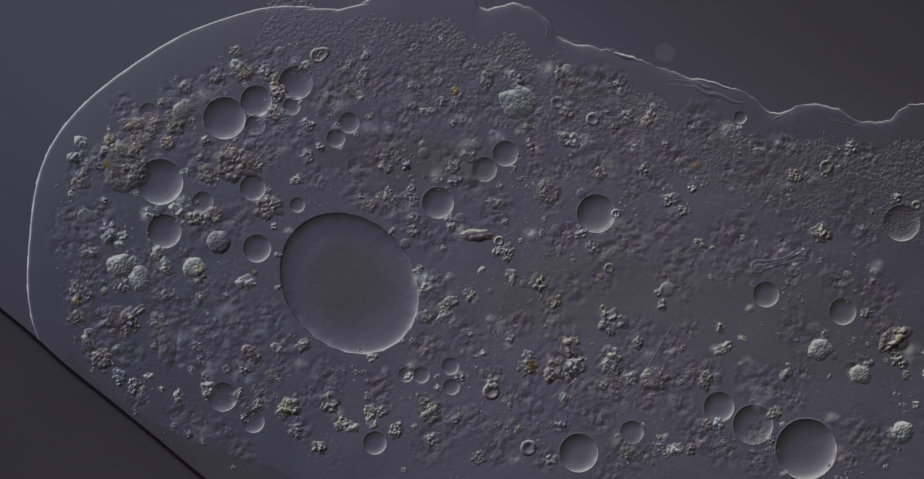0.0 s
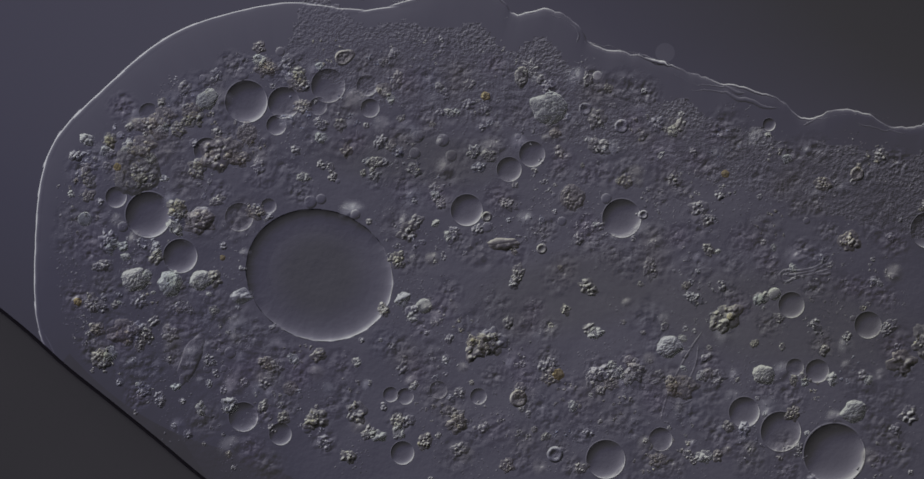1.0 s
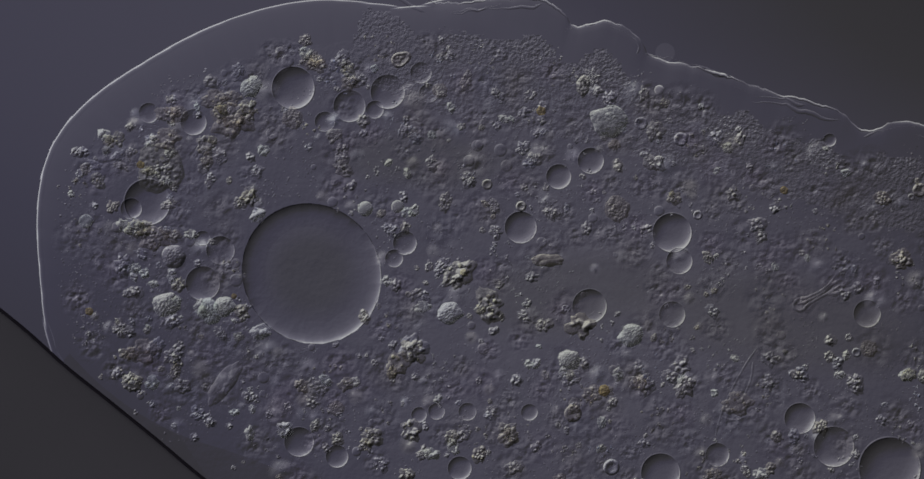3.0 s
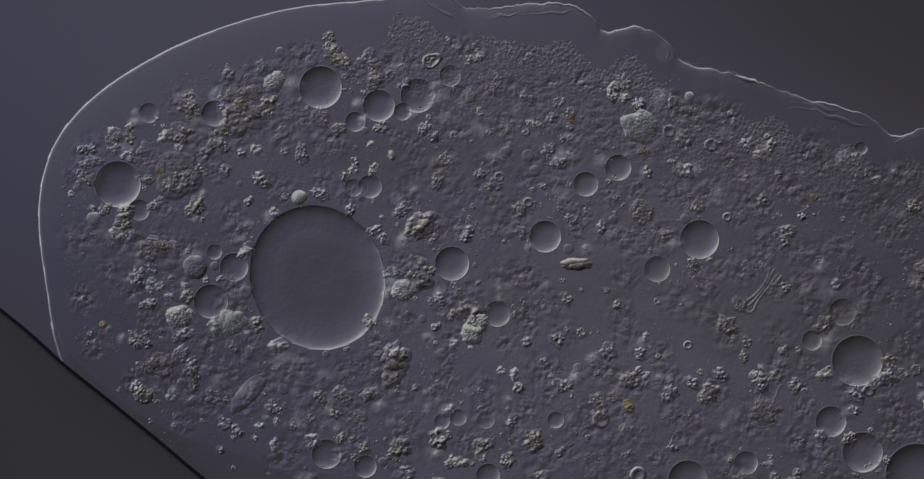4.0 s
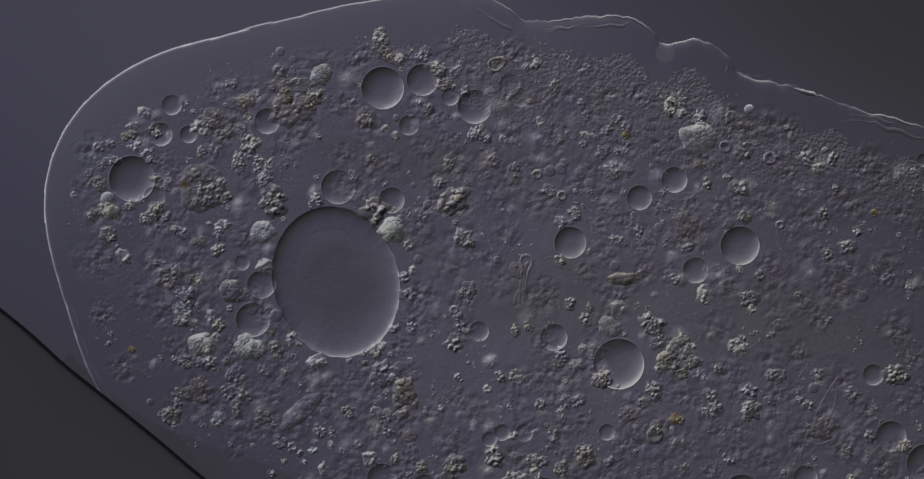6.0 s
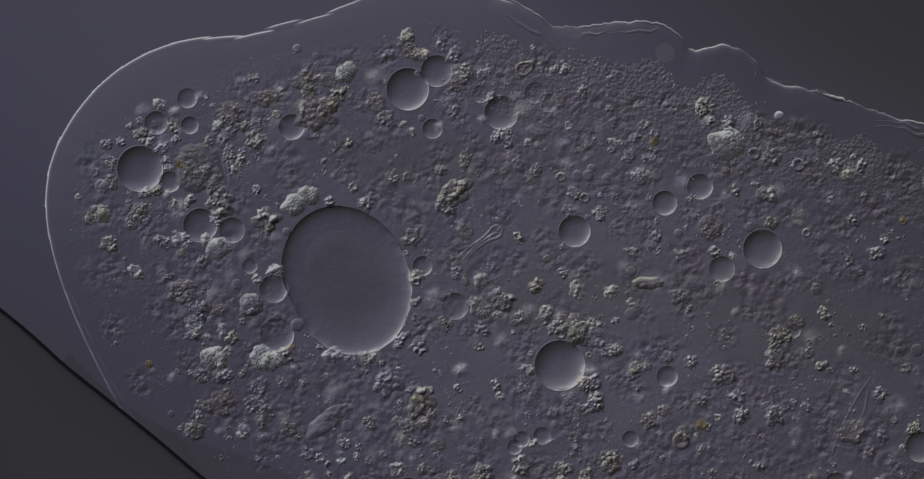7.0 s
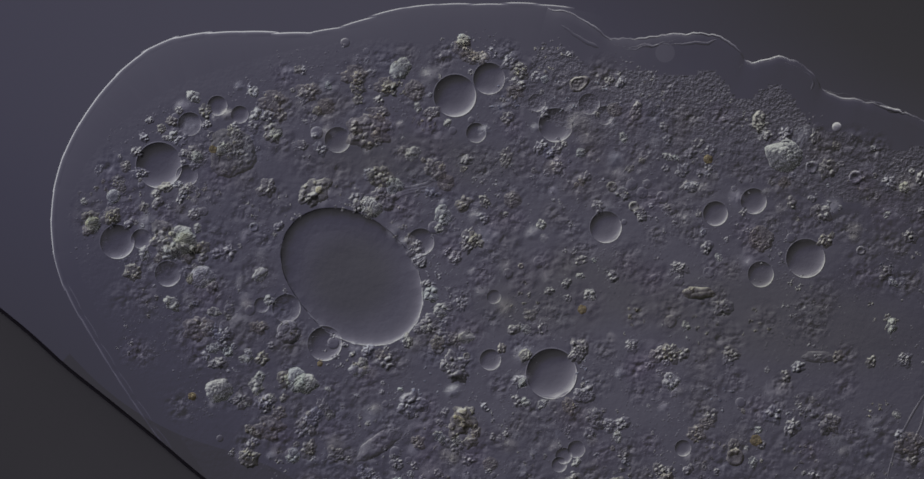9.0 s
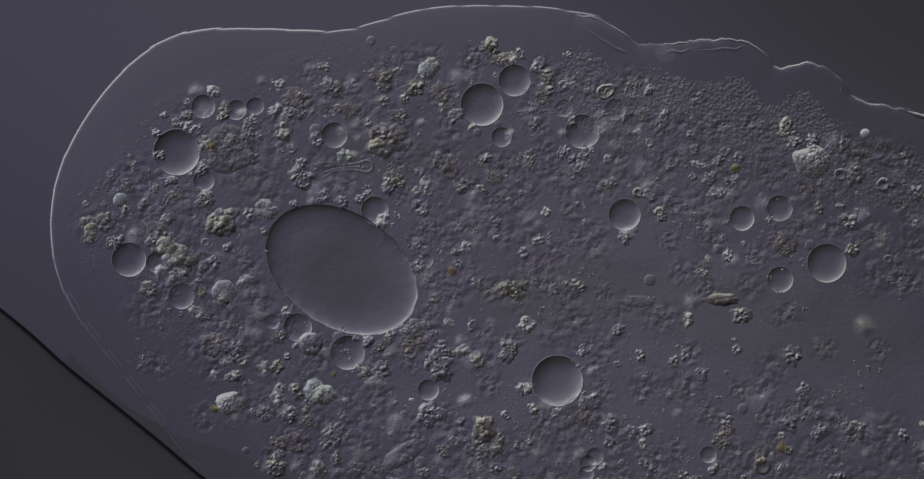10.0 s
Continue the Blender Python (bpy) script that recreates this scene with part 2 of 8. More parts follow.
for (x, y), (fx, fy) in zip(wedge_line, far):
    verts += [(x, y, 0.006), (x - 0.006, y - 0.007, 0.009), (x - 0.05, y - 0.06, 0.0105), (fx, fy, 0.0105)]
for i in range(len(wedge_line) - 1):
    for k in range(3):
        a = i * 4 + k
        faces.append((a, a + 1, a + 5, a + 4))
part("glass_sheet", sheet(verts, faces, "glass_sheet", DARK), wedge)
# dark strip painted where the glass edge bends the light away
bm = bmesh.new()
strip(bm, wedge_line, 0.0029, 0.003, 0.010)
part("rim", mesh_of("rim", bm, BLACK), wedge, "opaque black strip painted for the dark refraction line of the rim")

# ---- the amoeba's body ----
amoeba = tagged(new("amoeba"), "large translucent grey amoeba full of granules and vacuoles", "amoeba")
outline = np.array([spot(x, y) for x, y in smooth_line([(122, 330), (160, 245), (275, 150), (450, 92), (640, 58), (850, 95), (1000, 150), (1200, 230), (1568, 330), (2000, 400),
    (2000, 1100), (500, 1100), (370, 830), (218, 620), (125, 460), (122, 330)], 240)])


def inside(x, y, poly):
    px, py = poly[:, 0], poly[:, 1]
    qx, qy = np.roll(px, 1), np.roll(py, 1)
    cross = (py > y) != (qy > y)
    return bool(np.sum(cross & (x < (qx - px) * (y - py) / np.where(qy == py, 1e-9, qy - py) + px)) % 2)


def plasm_sheet(name, poly, step, lift, rough, material):
    """A gently lumpy sheet inside an outline, sloping down along its margin."""
    x0, y0, x1, y1 = poly[:, 0].min(), poly[:, 1].min(), poly[:, 0].max(), poly[:, 1].max()
    nx, ny = int((x1 - x0) / step) + 2, int((y1 - y0) / step) + 2
    index, verts, faces = {}, [], []
    for i in range(nx):
        for j in range(ny):
            x, y = x0 + i * step, y0 + j * step
            if inside(x, y, poly):
                d = float(np.min(np.hypot(poly[:, 0] - x, poly[:, 1] - y)))
                fade = min(1.0, d / 0.06)
                h = noise.noise((x * 14, y * 14, lift * 90)) * rough * fade + noise.noise((x * 45, y * 45, 3)) * rough * 0.35 * fade
                index[i, j] = len(verts)
                verts.append((x, y, lift + h))
    for (i, j), a in index.items():
        if (i + 1, j) in index and (i, j + 1) in index and (i + 1, j + 1) in index:
            faces.append((a, index[i + 1, j], index[i + 1, j + 1], index[i, j + 1]))
    return sheet(verts, faces, name, material)


middle, rings = np.array(spot(900, 460)), 60
verts, faces = [], []
for k in range(rings + 1):
    for p in outline[:-1]:
        x, y = middle + (p - middle) * (max(k, 0.05) / rings)
        fade = min(1.0, (rings - k) / 8)
        verts.append((x, y, fade * 0.0008 * (noise.noise((x * 14, y * 14, 0)) + 0.35 * noise.noise((x * 45, y * 45, 3))) - 0.0004))
turns = len(outline) - 1
for k in range(rings):
    for i in range(turns):
        faces.append((k * turns + i, k * turns + (i + 1) % turns, (k + 1) * turns + (i + 1) % turns, (k + 1) * turns + i))
part("endoplasm", sheet(verts, faces, "endoplasm", PLASM), amoeba, "fluid granular inner cytoplasm")

# the quick stream runs in a smooth channel of thin fluid
verts, faces = [], []
for k in range(25):
    for i in range(60):
        x, y, u = math.cos(6.28319 * i / 60), math.sin(6.28319 * i / 60), max(k, 0.02) / 24
        rim = 1 + 0.18 * noise.noise((x * 1.5, y * 1.5, 31.0))
        verts.append((x * u * rim, y * u * rim, 0))
for k in range(24):
    for i in range(60):
        j = (i + 1) % 60
        faces.append((k * 60 + i, (k + 1) * 60 + i, (k + 1) * 60 + j, k * 60 + j))
for x, y, wide, tall, turn in ((1330, 545, 330, 105, -9), (960, 500, 210, 90, 8), (700, 270, 220, 60, -4)):
    channel = part("stream_channel", sheet(verts, faces, "stream_channel", STREAM), amoeba, "smooth olive-grey streaming fluid")
    channel.location, channel.scale, channel.rotation_euler = (*spot(x, y), 0.0002 + wide * 1e-6), (wide * MM, tall * MM, 1), (0, 0, radians(turn))

# an added sloping sheet shades the lower flank along the glass edge
shade_line = [spot(x, y) for x, y in smooth_line([(118, 600), (165, 650), (230, 700), (310, 742), (400, 768), (480, 800), (560, 850), (700, 930)], 60)]
verts, faces = [], []
for i, (x, y) in enumerate(shade_line):
    steep = 0.005 * min(1.0, i / 16)
    for k in range(7):
        u = k / 6
        verts.append((x - 0.075 * (1 - u), y - 0.085 * (1 - u), 0.001 + steep * u ** 1.3))
for i in range(len(shade_line) - 1):
    for k in range(6):
        a = i * 7 + k
        faces.append((a, a + 7, a + 8, a + 1))
part("lower_ledge", sheet(verts, faces, "lower_ledge", SHADED), amoeba, "added sheet that shades the lower flank beside the glass edge")

# the stiff outer gel with its wrinkled margin drifts as one sheet
margin = [(478, -76), (524, -68), (562, -43), (583, -22), (631, -24), (690, -30), (750, -34), (785, -22), (806, -4), (818, 23), (845, 13), (870, 4), (900, 14), (925, 32), (938, 48), (942, 66), (995, 79), (1045, 88), (1085, 106), (1140, 124),
    (1180, 138), (1215, 140), (1255, 156), (1280, 168), (1300, 192), (1322, 198), (1345, 182), (1380, 178), (1412, 180), (1445, 200), (1478, 213), (1510, 205), (1530, 184), (1568, 176), (1640, 200),
    (1750, 190), (1900, 230), (2100, 240)]
margin = smooth_line(margin, 260, 2)
for i, p in enumerate(margin):
    p[1] += noise.noise((p[0] * 0.03, 1.7, 0)) * 4 + noise.noise((p[0] * 0.13, 5.7, 0)) * 3.5
cortex = part("cortex", None, amoeba, "stiff clear gel layer with a wrinkled margin")
lower = [(2100, 470), (1568, 420), (1250, 330), (1000, 260), (800, 210), (560, 160), (420, 90)]
inner = [(x - 14, y + 52 + 30 * noise.noise((x * 0.012, 8.1, 0)) + 10 * noise.noise((x * 0.05, 3.1, 0))) for x, y in margin[::3]]
cortex_poly = np.array([spot(x, y) for x, y in resample(inner + lower, 500)])
part("gel_sheet", plasm_sheet("gel_sheet", cortex_poly, 0.008, 0.0022, 0.0012, GEL), cortex)
verts, faces = [], []
for i, (x, y) in enumerate(margin):
    wide = 60 + 25 * noise.noise((i * 0.05, 4, 0))
    sharp = 0.25 + 1.0 * abs(noise.noise((i * 0.07, 9.3, 0)))
    for dy, z in ((-2.2, -0.012 * sharp), (-1.1, -0.005 * sharp), (0, -0.0012), (4, 0.0002), (14, 0.0014), (wide * 0.6, 0.0024), (wide, 0.0030), (wide * 1.5, 0.0032)):
        px, py = spot(x - dy * 0.28, y + dy)
        verts.append((px, py, z + 0.0007 * noise.noise((x * 0.02, dy * 0.08, 0))))
for i in range(len(margin) - 1):
    for k in range(7):
        a = i * 8 + k
        faces.append((a, a + 1, a + 9, a + 8))
part("clear_band", sheet(verts, faces, "clear_band", CLEAR), cortex, "clear hyaline band under the margin")
bm = bmesh.new()
rnd = random.Random(4)
for a, b in ((0, 60), (58, 84), (82, 112), (110, 150), (147, 176), (174, 206), (203, 259)):
    strip(bm, [spot(x, y) for x, y in margin[a:b]], 0.0013, 0.0017, -0.001, 6, 1.2)
part("margin_line", mesh_of("margin_line", bm, SKIN), cortex, "thin bright membrane margin")
folds = [[(800, 28), (830, 18), (862, 6)], [(925, 64), (932, 50), (915, 30), (880, 20)], [(940, 66), (985, 70), (1000, 74), (1040, 86), (1085, 100)],
    [(585, -18), (610, -4), (650, -8), (700, -22)], [(600, -8), (680, -12), (765, -20)], [(1090, 118), (1150, 140), (1210, 148)], [(1120, 140), (1200, 158), (1270, 176)], [(1310, 204), (1345, 190), (1405, 186)], [(1400, 200), (1475, 222), (1530, 196)],
    [(500, -50), (540, -20), (565, -8)], [(1420, 184), (1460, 196)]]
for line in folds:
    bm = bmesh.new()
    strip(bm, [spot(x, y + 7 * noise.noise((x * 0.035, 0.5, y * 0.01)) + 3 * noise.noise((x * 0.1, 2.5, 0))) for x, y in smooth_line(line, 24)], 0.0016, 0.0006, 0.0030, 6, 1.4)
    part("wrinkle", mesh_of("wrinkle", bm, FOLD), cortex)
GEL_PATH = [(0, 880, 175), (0.5, 907, 179), (1, 933, 184), (1.5, 959, 188), (2, 985, 193), (2.5, 1010, 199), (4, 1086, 214), (4.5, 1111, 219), (5, 1136, 224), (5.5, 1161, 230), (7, 1235, 245), (7.5, 1259, 250),
    (8, 1283, 255), (8.5, 1307, 260), (9, 1331, 265), (9.5, 1355, 270), (10, 1379, 275)]
MOVES.append((cortex, [(t, pose((x - 880) * MM, (175 - y) * MM, 0)) for t, x, y in GEL_PATH]))

# the growing rounded front: short lengths of membrane, each with clear ectoplasm behind it
FRONT = {
    0.0: [(420, 870), (250, 770), (130, 670), (66, 582), (47, 500), (52, 400), (63, 310), (90, 240), (150, 168), (250, 95), (330, 50), (455, 12), (520, 14), (580, 22), (640, -4)],
    1.0: [(420, 870), (250, 770), (130, 670), (72, 585), (60, 510), (62, 400), (70, 300), (100, 225), (180, 150), (255, 82), (330, 40), (480, 3), (560, 14), (630, 22), (690, 4)],
    2.5: [(420, 870), (250, 770), (130, 670), (75, 585), (68, 510), (62, 400), (66, 320), (90, 235), (160, 160), (260, 98), (350, 45), (460, 6), (560, -6), (650, 10), (705, 26), (760, 12)],
    4.5: [(420, 870), (260, 775), (160, 690), (106, 608), (88, 500), (68, 390), (72, 310), (100, 230), (170, 155), (260, 100), (350, 62), (480, 22), (600, 4), (705, -24)],
    5.5: [(420, 870), (280, 785), (190, 710), (145, 640), (118, 540), (80, 410), (74, 320), (100, 230), (165, 155), (260, 98), (380, 55), (500, 28), (640, 8), (720, -14), (764, -18)],
    7.0: [(425, 878), (320, 815), (250, 755), (205, 692), (160, 606), (125, 530), (98, 455), (80, 375), (81, 305), (100, 240), (150, 165), (200, 120), (250, 92), (300, 73), (350, 65), (425, 65), (490, 37), (550, 33), (600, 2), (690, -17), (800, -14), (842, 0)],
    7.5: [(430, 880), (340, 830), (270, 770), (236, 712), (180, 640), (130, 540), (88, 430), (80, 320), (112, 235), (170, 160), (240, 98), (320, 66), (455, 62), (540, 40), (620, 5), (700, -20), (820, -14), (868, 2)],
    8.5: [(440, 892), (370, 850), (310, 800), (262, 745), (205, 650), (150, 570), (115, 500), (97, 450), (86, 380), (91, 310), (101, 265), (130, 200), (172, 150), (250, 90), (300, 67), (380, 55), (440, 60), (520, 56), (575, 38), (640, 6), (760, -4), (840, 0), (918, 8)],
    9.0: [(440, 900), (390, 865), (330, 820), (290, 772), (215, 665), (150, 560), (100, 470), (86, 380), (100, 280), (150, 185), (220, 105), (300, 60), (440, 54), (520, 60), (600, 42), (670, 16), (760, 8), (840, 10), (900, 6), (940, 12)],
    10.0: [(460, 930), (420, 890), (380, 850), (335, 800), (245, 680), (160, 575), (104, 490), (86, 400), (95, 300), (145, 200), (205, 125), (260, 80), (320, 52), (455, 50), (595, 58), (660, 30), (750, 12), (840, 12), (930, 14), (985, 24)],
}
COUNT = 31
times = sorted(FRONT)
shapes = np.array([smooth_line(FRONT[t], COUNT, 2) for t in times])
BEATS = [0, 0.5, 1, 1.5, 2, 2.5, 3, 3.5, 4, 4.5, 5, 5.5, 6, 6.5, 7, 7.5, 8, 8.5, 9, 9.5, 10]
half, slab, reach_out = 0.035, 0.09, 0.085   # neighbouring bands overlap and add up to one
verts, faces = [], []
for i in range(-10, 11):
    full = 0.08 + 0.92 * min(1.0, 2.2 * (1 - abs(i) / 10)) ** 1.5
    for n, z in ((0.0016, -0.0075), (0.0010, -0.0045), (0.0004, -0.0016), (0, 0.0), (-0.001, 0.0008), (-0.004, 0.0010), (-0.008, 0.0006)):
        verts.append((i / 10 * half, n + 0.0016 * (1 - (i / 10) ** 2), 0.001 + z * full))
for i in range(20):
    for k in range(6):
        a = i * 7 + k
        faces.append((a, a + 1, a + 8, a + 7))
skin_mesh = sheet(verts, faces, "membrane", SKIN)
thin_mesh = sheet([(x, y, 0.001 + (z - 0.001) * 0.35) for x, y, z in verts], faces, "membrane", SKIN)
verts, faces = [], []
across = [(0.0, 0.0), (-0.004, 0.0007), (-0.010, 0.0015), (-0.02, 0.0024), (-0.035, 0.0032), (-0.05, 0.0036), (-0.07, 0.0039), (-slab, 0.0040)]
for i in range(-12, 13):
    share = math.cos(math.pi / 2 * i / 12) ** 2
    for n, z in across:
        x = i / 12 * reach_out
        verts.append((x * (1 + n * 2.4), n - x * x / 0.8, 0.0004 + z * share * 0.56))
for i in range(24):
    for k in range(7):
        a = i * 8 + k
        faces.append((a, a + 1, a + 9, a + 8))
slab_mesh = sheet(verts, faces, "ectoplasm", CLEAR)
bm = bmesh.new()
for line in ([(-0.034, 0.0005), (-0.01, 0.001), (0.012, 0.0006), (0.034, 0.0015)], [(-0.02, -0.007), (0.0, -0.0085), (0.026, -0.006)]):
    strip(bm, smooth_line(line, 14), 0.0011, 0.0005, 0.002, 6, 1.0)
strand_mesh = mesh_of("strand", bm, STRAND)
for i in range(COUNT):
    piece = part("membrane", skin_mesh if i < COUNT - 8 else thin_mesh, amoeba, "thin bright membrane of the rounded front")
    part("ectoplasm", slab_mesh, piece, "smooth clear ectoplasm")
    if 3 <= i <= 9:
        part("strand", strand_mesh, piece, "faint bright strands of folded membrane")
    rows = []
    for t in BEATS:
        at = [np.interp(t, times, shapes[:, j, k]) for j in (max(i - 1, 0), i, min(i + 1, COUNT - 1)) for k in (0, 1)]
        way = math.degrees(math.atan2(-(at[5] - at[1]), at[4] - at[0]))
        x, y = spot(at[2], at[3])
        rows.append((t, pose(x, y, 0.0003 * (i % 3), 0, 0, way)))
    MOVES.append((piece, rows))

# faint round dust speck on the cover glass
dust = tagged(new("dust_speck", lathe("dust_speck", [(0, 0.0), (0.008, 0.0), (0.0165, 0.0)], SPECK, 40)), "faint pale round dust speck on the cover glass", "dust speck")
dust.location = (*spot(1128, 90), 0.05)
dust.rotation_euler = (radians(-4), radians(-3), 0)


# ---- drifting things: vacuoles and granules ----
def follow(ob, rows):
    PATHS.append(rows)
    MOVES.append((ob, rows))
    return ob


cup = [(u, 0.275 * (1 - u ** 3.8)) for u in (0, 0.2, 0.4, 0.55, 0.66, 0.76, 0.84, 0.9, 0.95, 1.0)]
lumen_mesh = lathe("lumen", cup, FLUID)
wall_mesh = ring("membrane", [(0.965, 0.02), (0.985, 0.05), (1.0, 0.06), (1.02, 0.05), (1.045, 0.0)], EDGE)


ROUND = []   # sizes and paths of the vacuoles, which the granules slide round


def vacuole(size, rows):
    """A round fluid vacuole, cut open at the plane of focus: a smooth cup with a thin membrane."""
    kind = "large" if size > 30 else "small" if size < 18 else "medium-sized"
    ob = tagged(new("vacuole"), f"{kind} round clear fluid vacuole in granular cytoplasm", "vacuole", "vacuoles in the amoeba")
    part("lumen", lumen_mesh, ob)
    part("membrane", wall_mesh, ob, "thin vacuole membrane")
    ob.scale = (size * MM, size * MM, size * MM)
    ROUND.append((size, rows))
    return follow(ob, rows)


def heap(seed, count, grain, material, long=1.0, dome=0.15, lump=0.2, ragged=0.2):
    """One lumpy body of unit radius: grains of one size crowded into a low mound with a ragged rim."""
    rnd = random.Random(seed)
    spots = [(0.92 * math.sqrt(rnd.random()), rnd.uniform(0, 6.283), grain * rnd.choice((0.55, 0.7, 0.85, 1.0, 1.2, 1.55)), rnd.uniform(0.35, 1.35)) for _ in range(count)]
    spots = np.array([(d * math.cos(a) * long, d * math.sin(a) / long, g, h) for d, a, g, h in spots])
    rings, turns = (36, 110) if count > 100 else (22, 72) if count > 12 else (16, 48) if count > 6 else (9, 30)
    verts, faces = [], []
    for k in range(rings + 1):
        for i in range(turns):
            a, u = 6.28319 * i / turns, max(k, 0.02) / rings
            rim = 1 + ragged * 1.6 * noise.noise((math.cos(a) * 1.7, math.sin(a) * 1.7, seed)) + ragged * 0.5 * noise.noise((math.cos(a) * 6, math.sin(a) * 6, seed))
            x, y = u * rim * math.cos(a) * long, u * rim * math.sin(a) / long
            d = ((spots[:, 0] - x) ** 2 + (spots[:, 1] - y) ** 2) / spots[:, 2] ** 2
            patch = 1.0 if count < 12 or dome > 0.15 else min(1.15, max(0.25, 0.8 + 1.1 * noise.noise((x * 2.1, y * 2.1, seed + 0.5))))
            top = patch * float(np.max(spots[:, 3] * np.sqrt(np.clip(1 - d, 0, 1))))
            verts.append((x, y, (1 - u * u) ** 2 * (dome + lump * top) if count < 6 else (1 - u ** 3.4) * (dome + lump * top) - 0.05 * u ** 6))
    for k in range(rings):
        for i in range(turns):
            j = (i + 1) % turns
            faces.append((k * turns + i, (k + 1) * turns + i, (k + 1) * turns + j, k * turns + j))
    return sheet(verts, faces, "grains", material)


def relief(seed, rings=24, turns=72):
    """A soft uneven swelling that fades out towards its rim."""
    verts, faces = [], []
    for k in range(rings + 1):
        u = max(k, 0.02) / rings
        for i in range(turns):
            x, y = u * math.cos(6.28319 * i / turns), u * math.sin(6.28319 * i / turns)
            h = 0.16 * noise.noise((2.2 * x, 2.2 * y, seed)) + 0.10 * noise.noise((4.5 * x, 4.5 * y, seed + 3)) + 0.055 * noise.noise((9 * x, 9 * y, seed + 5)) + 0.008 * noise.noise((20 * x, 20 * y, seed + 9))
            verts.append((x, y, h * (1 - u * u) ** 1.5))
    for k in range(rings):
        for i in range(turns):
            j = (i + 1) % turns
            faces.append((k * turns + i, (k + 1) * turns + i, (k + 1) * turns + j, k * turns + j))
    return sheet(verts, faces, "relief", LUMPY)


def tubes(size, material, lines):
    bm = bmesh.new()
    for line in lines:
        strip(bm, smooth_line(line, 24), *size, 0.02, 6)
    return mesh_of("folds", bm, material)


SHAPES = {
    "grit": [heap(10 + i, (10, 14, 8)[i % 3], (0.26, 0.21, 0.32)[i % 3], GRIT, 1.0 + 0.08 * (i % 4), (0.02, 0.05, 0.1, 0.03)[i % 4], (0.4, 0.36, 0.44)[i % 3], 0.3) for i in range(12)],
    "speckled": [heap(210 + i, (26, 18, 34)[i % 3], (0.155, 0.19, 0.135)[i % 3], GRIT, 1.0 + 0.08 * (i % 4), (0.02, 0.06, 0.1, 0.03)[i % 4], (0.26, 0.3, 0.24)[i % 3], 0.35) for i in range(9)],
    "olive": [heap(20 + i, (26, 12, 18)[i % 3], (0.155, 0.25, 0.19)[i % 3], OLIVE, 1.0 + 0.08 * (i % 3), (0.03, 0.06, 0.1, 0.04)[i % 4], (0.28, 0.4, 0.32)[i % 3], 0.3) for i in range(12)],
    "amber": [heap(30 + i, 9, 0.34, AMBER, 1.0, 0.06, 0.26, 0.12) for i in range(2)],
    "tan": [heap(40 + i, (34, 22)[i % 2], (0.13, 0.17)[i % 2], TAN, 1.08, 0.04, (0.22, 0.27)[i % 2], 0.35) for i in range(4)],
    "pale": [heap(50 + i, (10, 7)[i % 2], (0.3, 0.38)[i % 2], PALE, 1.0 + 0.1 * (i % 3), 0.06, 0.46, 0.25) for i in range(6)],
    "mass": [heap(60, 130, 0.07, OLIVE, 1.0, 0.05, 0.13, 0.12)],
    "streak": [heap(63, 9, 0.5, STREAK, 1.6, 0.34, 0.12, 0.15)],
    "rod": [heap(66, 40, 0.2, SMOOTH, 1.7, 0.07, 0.06, 0.12)],
    "pearl": [lathe("grains", [(0, 0.5), (0.35, 0.47), (0.6, 0.39), (0.82, 0.25), (0.95, 0.08), (1.0, -0.2)], PALE, 28)],
    "relief": [relief(200 + 7 * i) for i in range(8)],
    "soft": [heap(70 + i, 4, 0.7, SOFT, 1.15, 0.1, 0.22, 0.25) for i in range(4)],
    "fold": [tubes((0.075, 0.10), FOLD, [[(1.25, 0.42), (0.7, 0.12), (0.1, 0.1), (-0.5, 0.16), (-0.85, 0.36), (-1.2, 0.2), (-1.22, -0.1), (-0.95, -0.3), (-0.6, -0.14), (0.0, -0.12), (0.6, -0.16), (1.2, -0.1)],
        [(-0.95, 0.12), (-0.7, 0.02), (-0.2, 0.0), (0.4, -0.02), (0.9, 0.1), (1.3, 0.16)], [(0.5, -0.2), (0.9, -0.34), (1.2, -0.3)]])],
}
SHAPES["veil"] = [tubes((0.06, 0.05), FOLD, [[(1.0, 2.9), (0.3, 1.9), (-0.6, 0.2), (-1.0, -1.0), (-1.15, -1.7)], [(1.0, 2.8), (1.6, 1.8), (2.2, 0.6)], [(0.8, 2.2), (0.7, 1.2), (0.2, 0.2)], [(-0.9, -0.6), (-0.2, -0.9), (0.5, -0.6)]])]
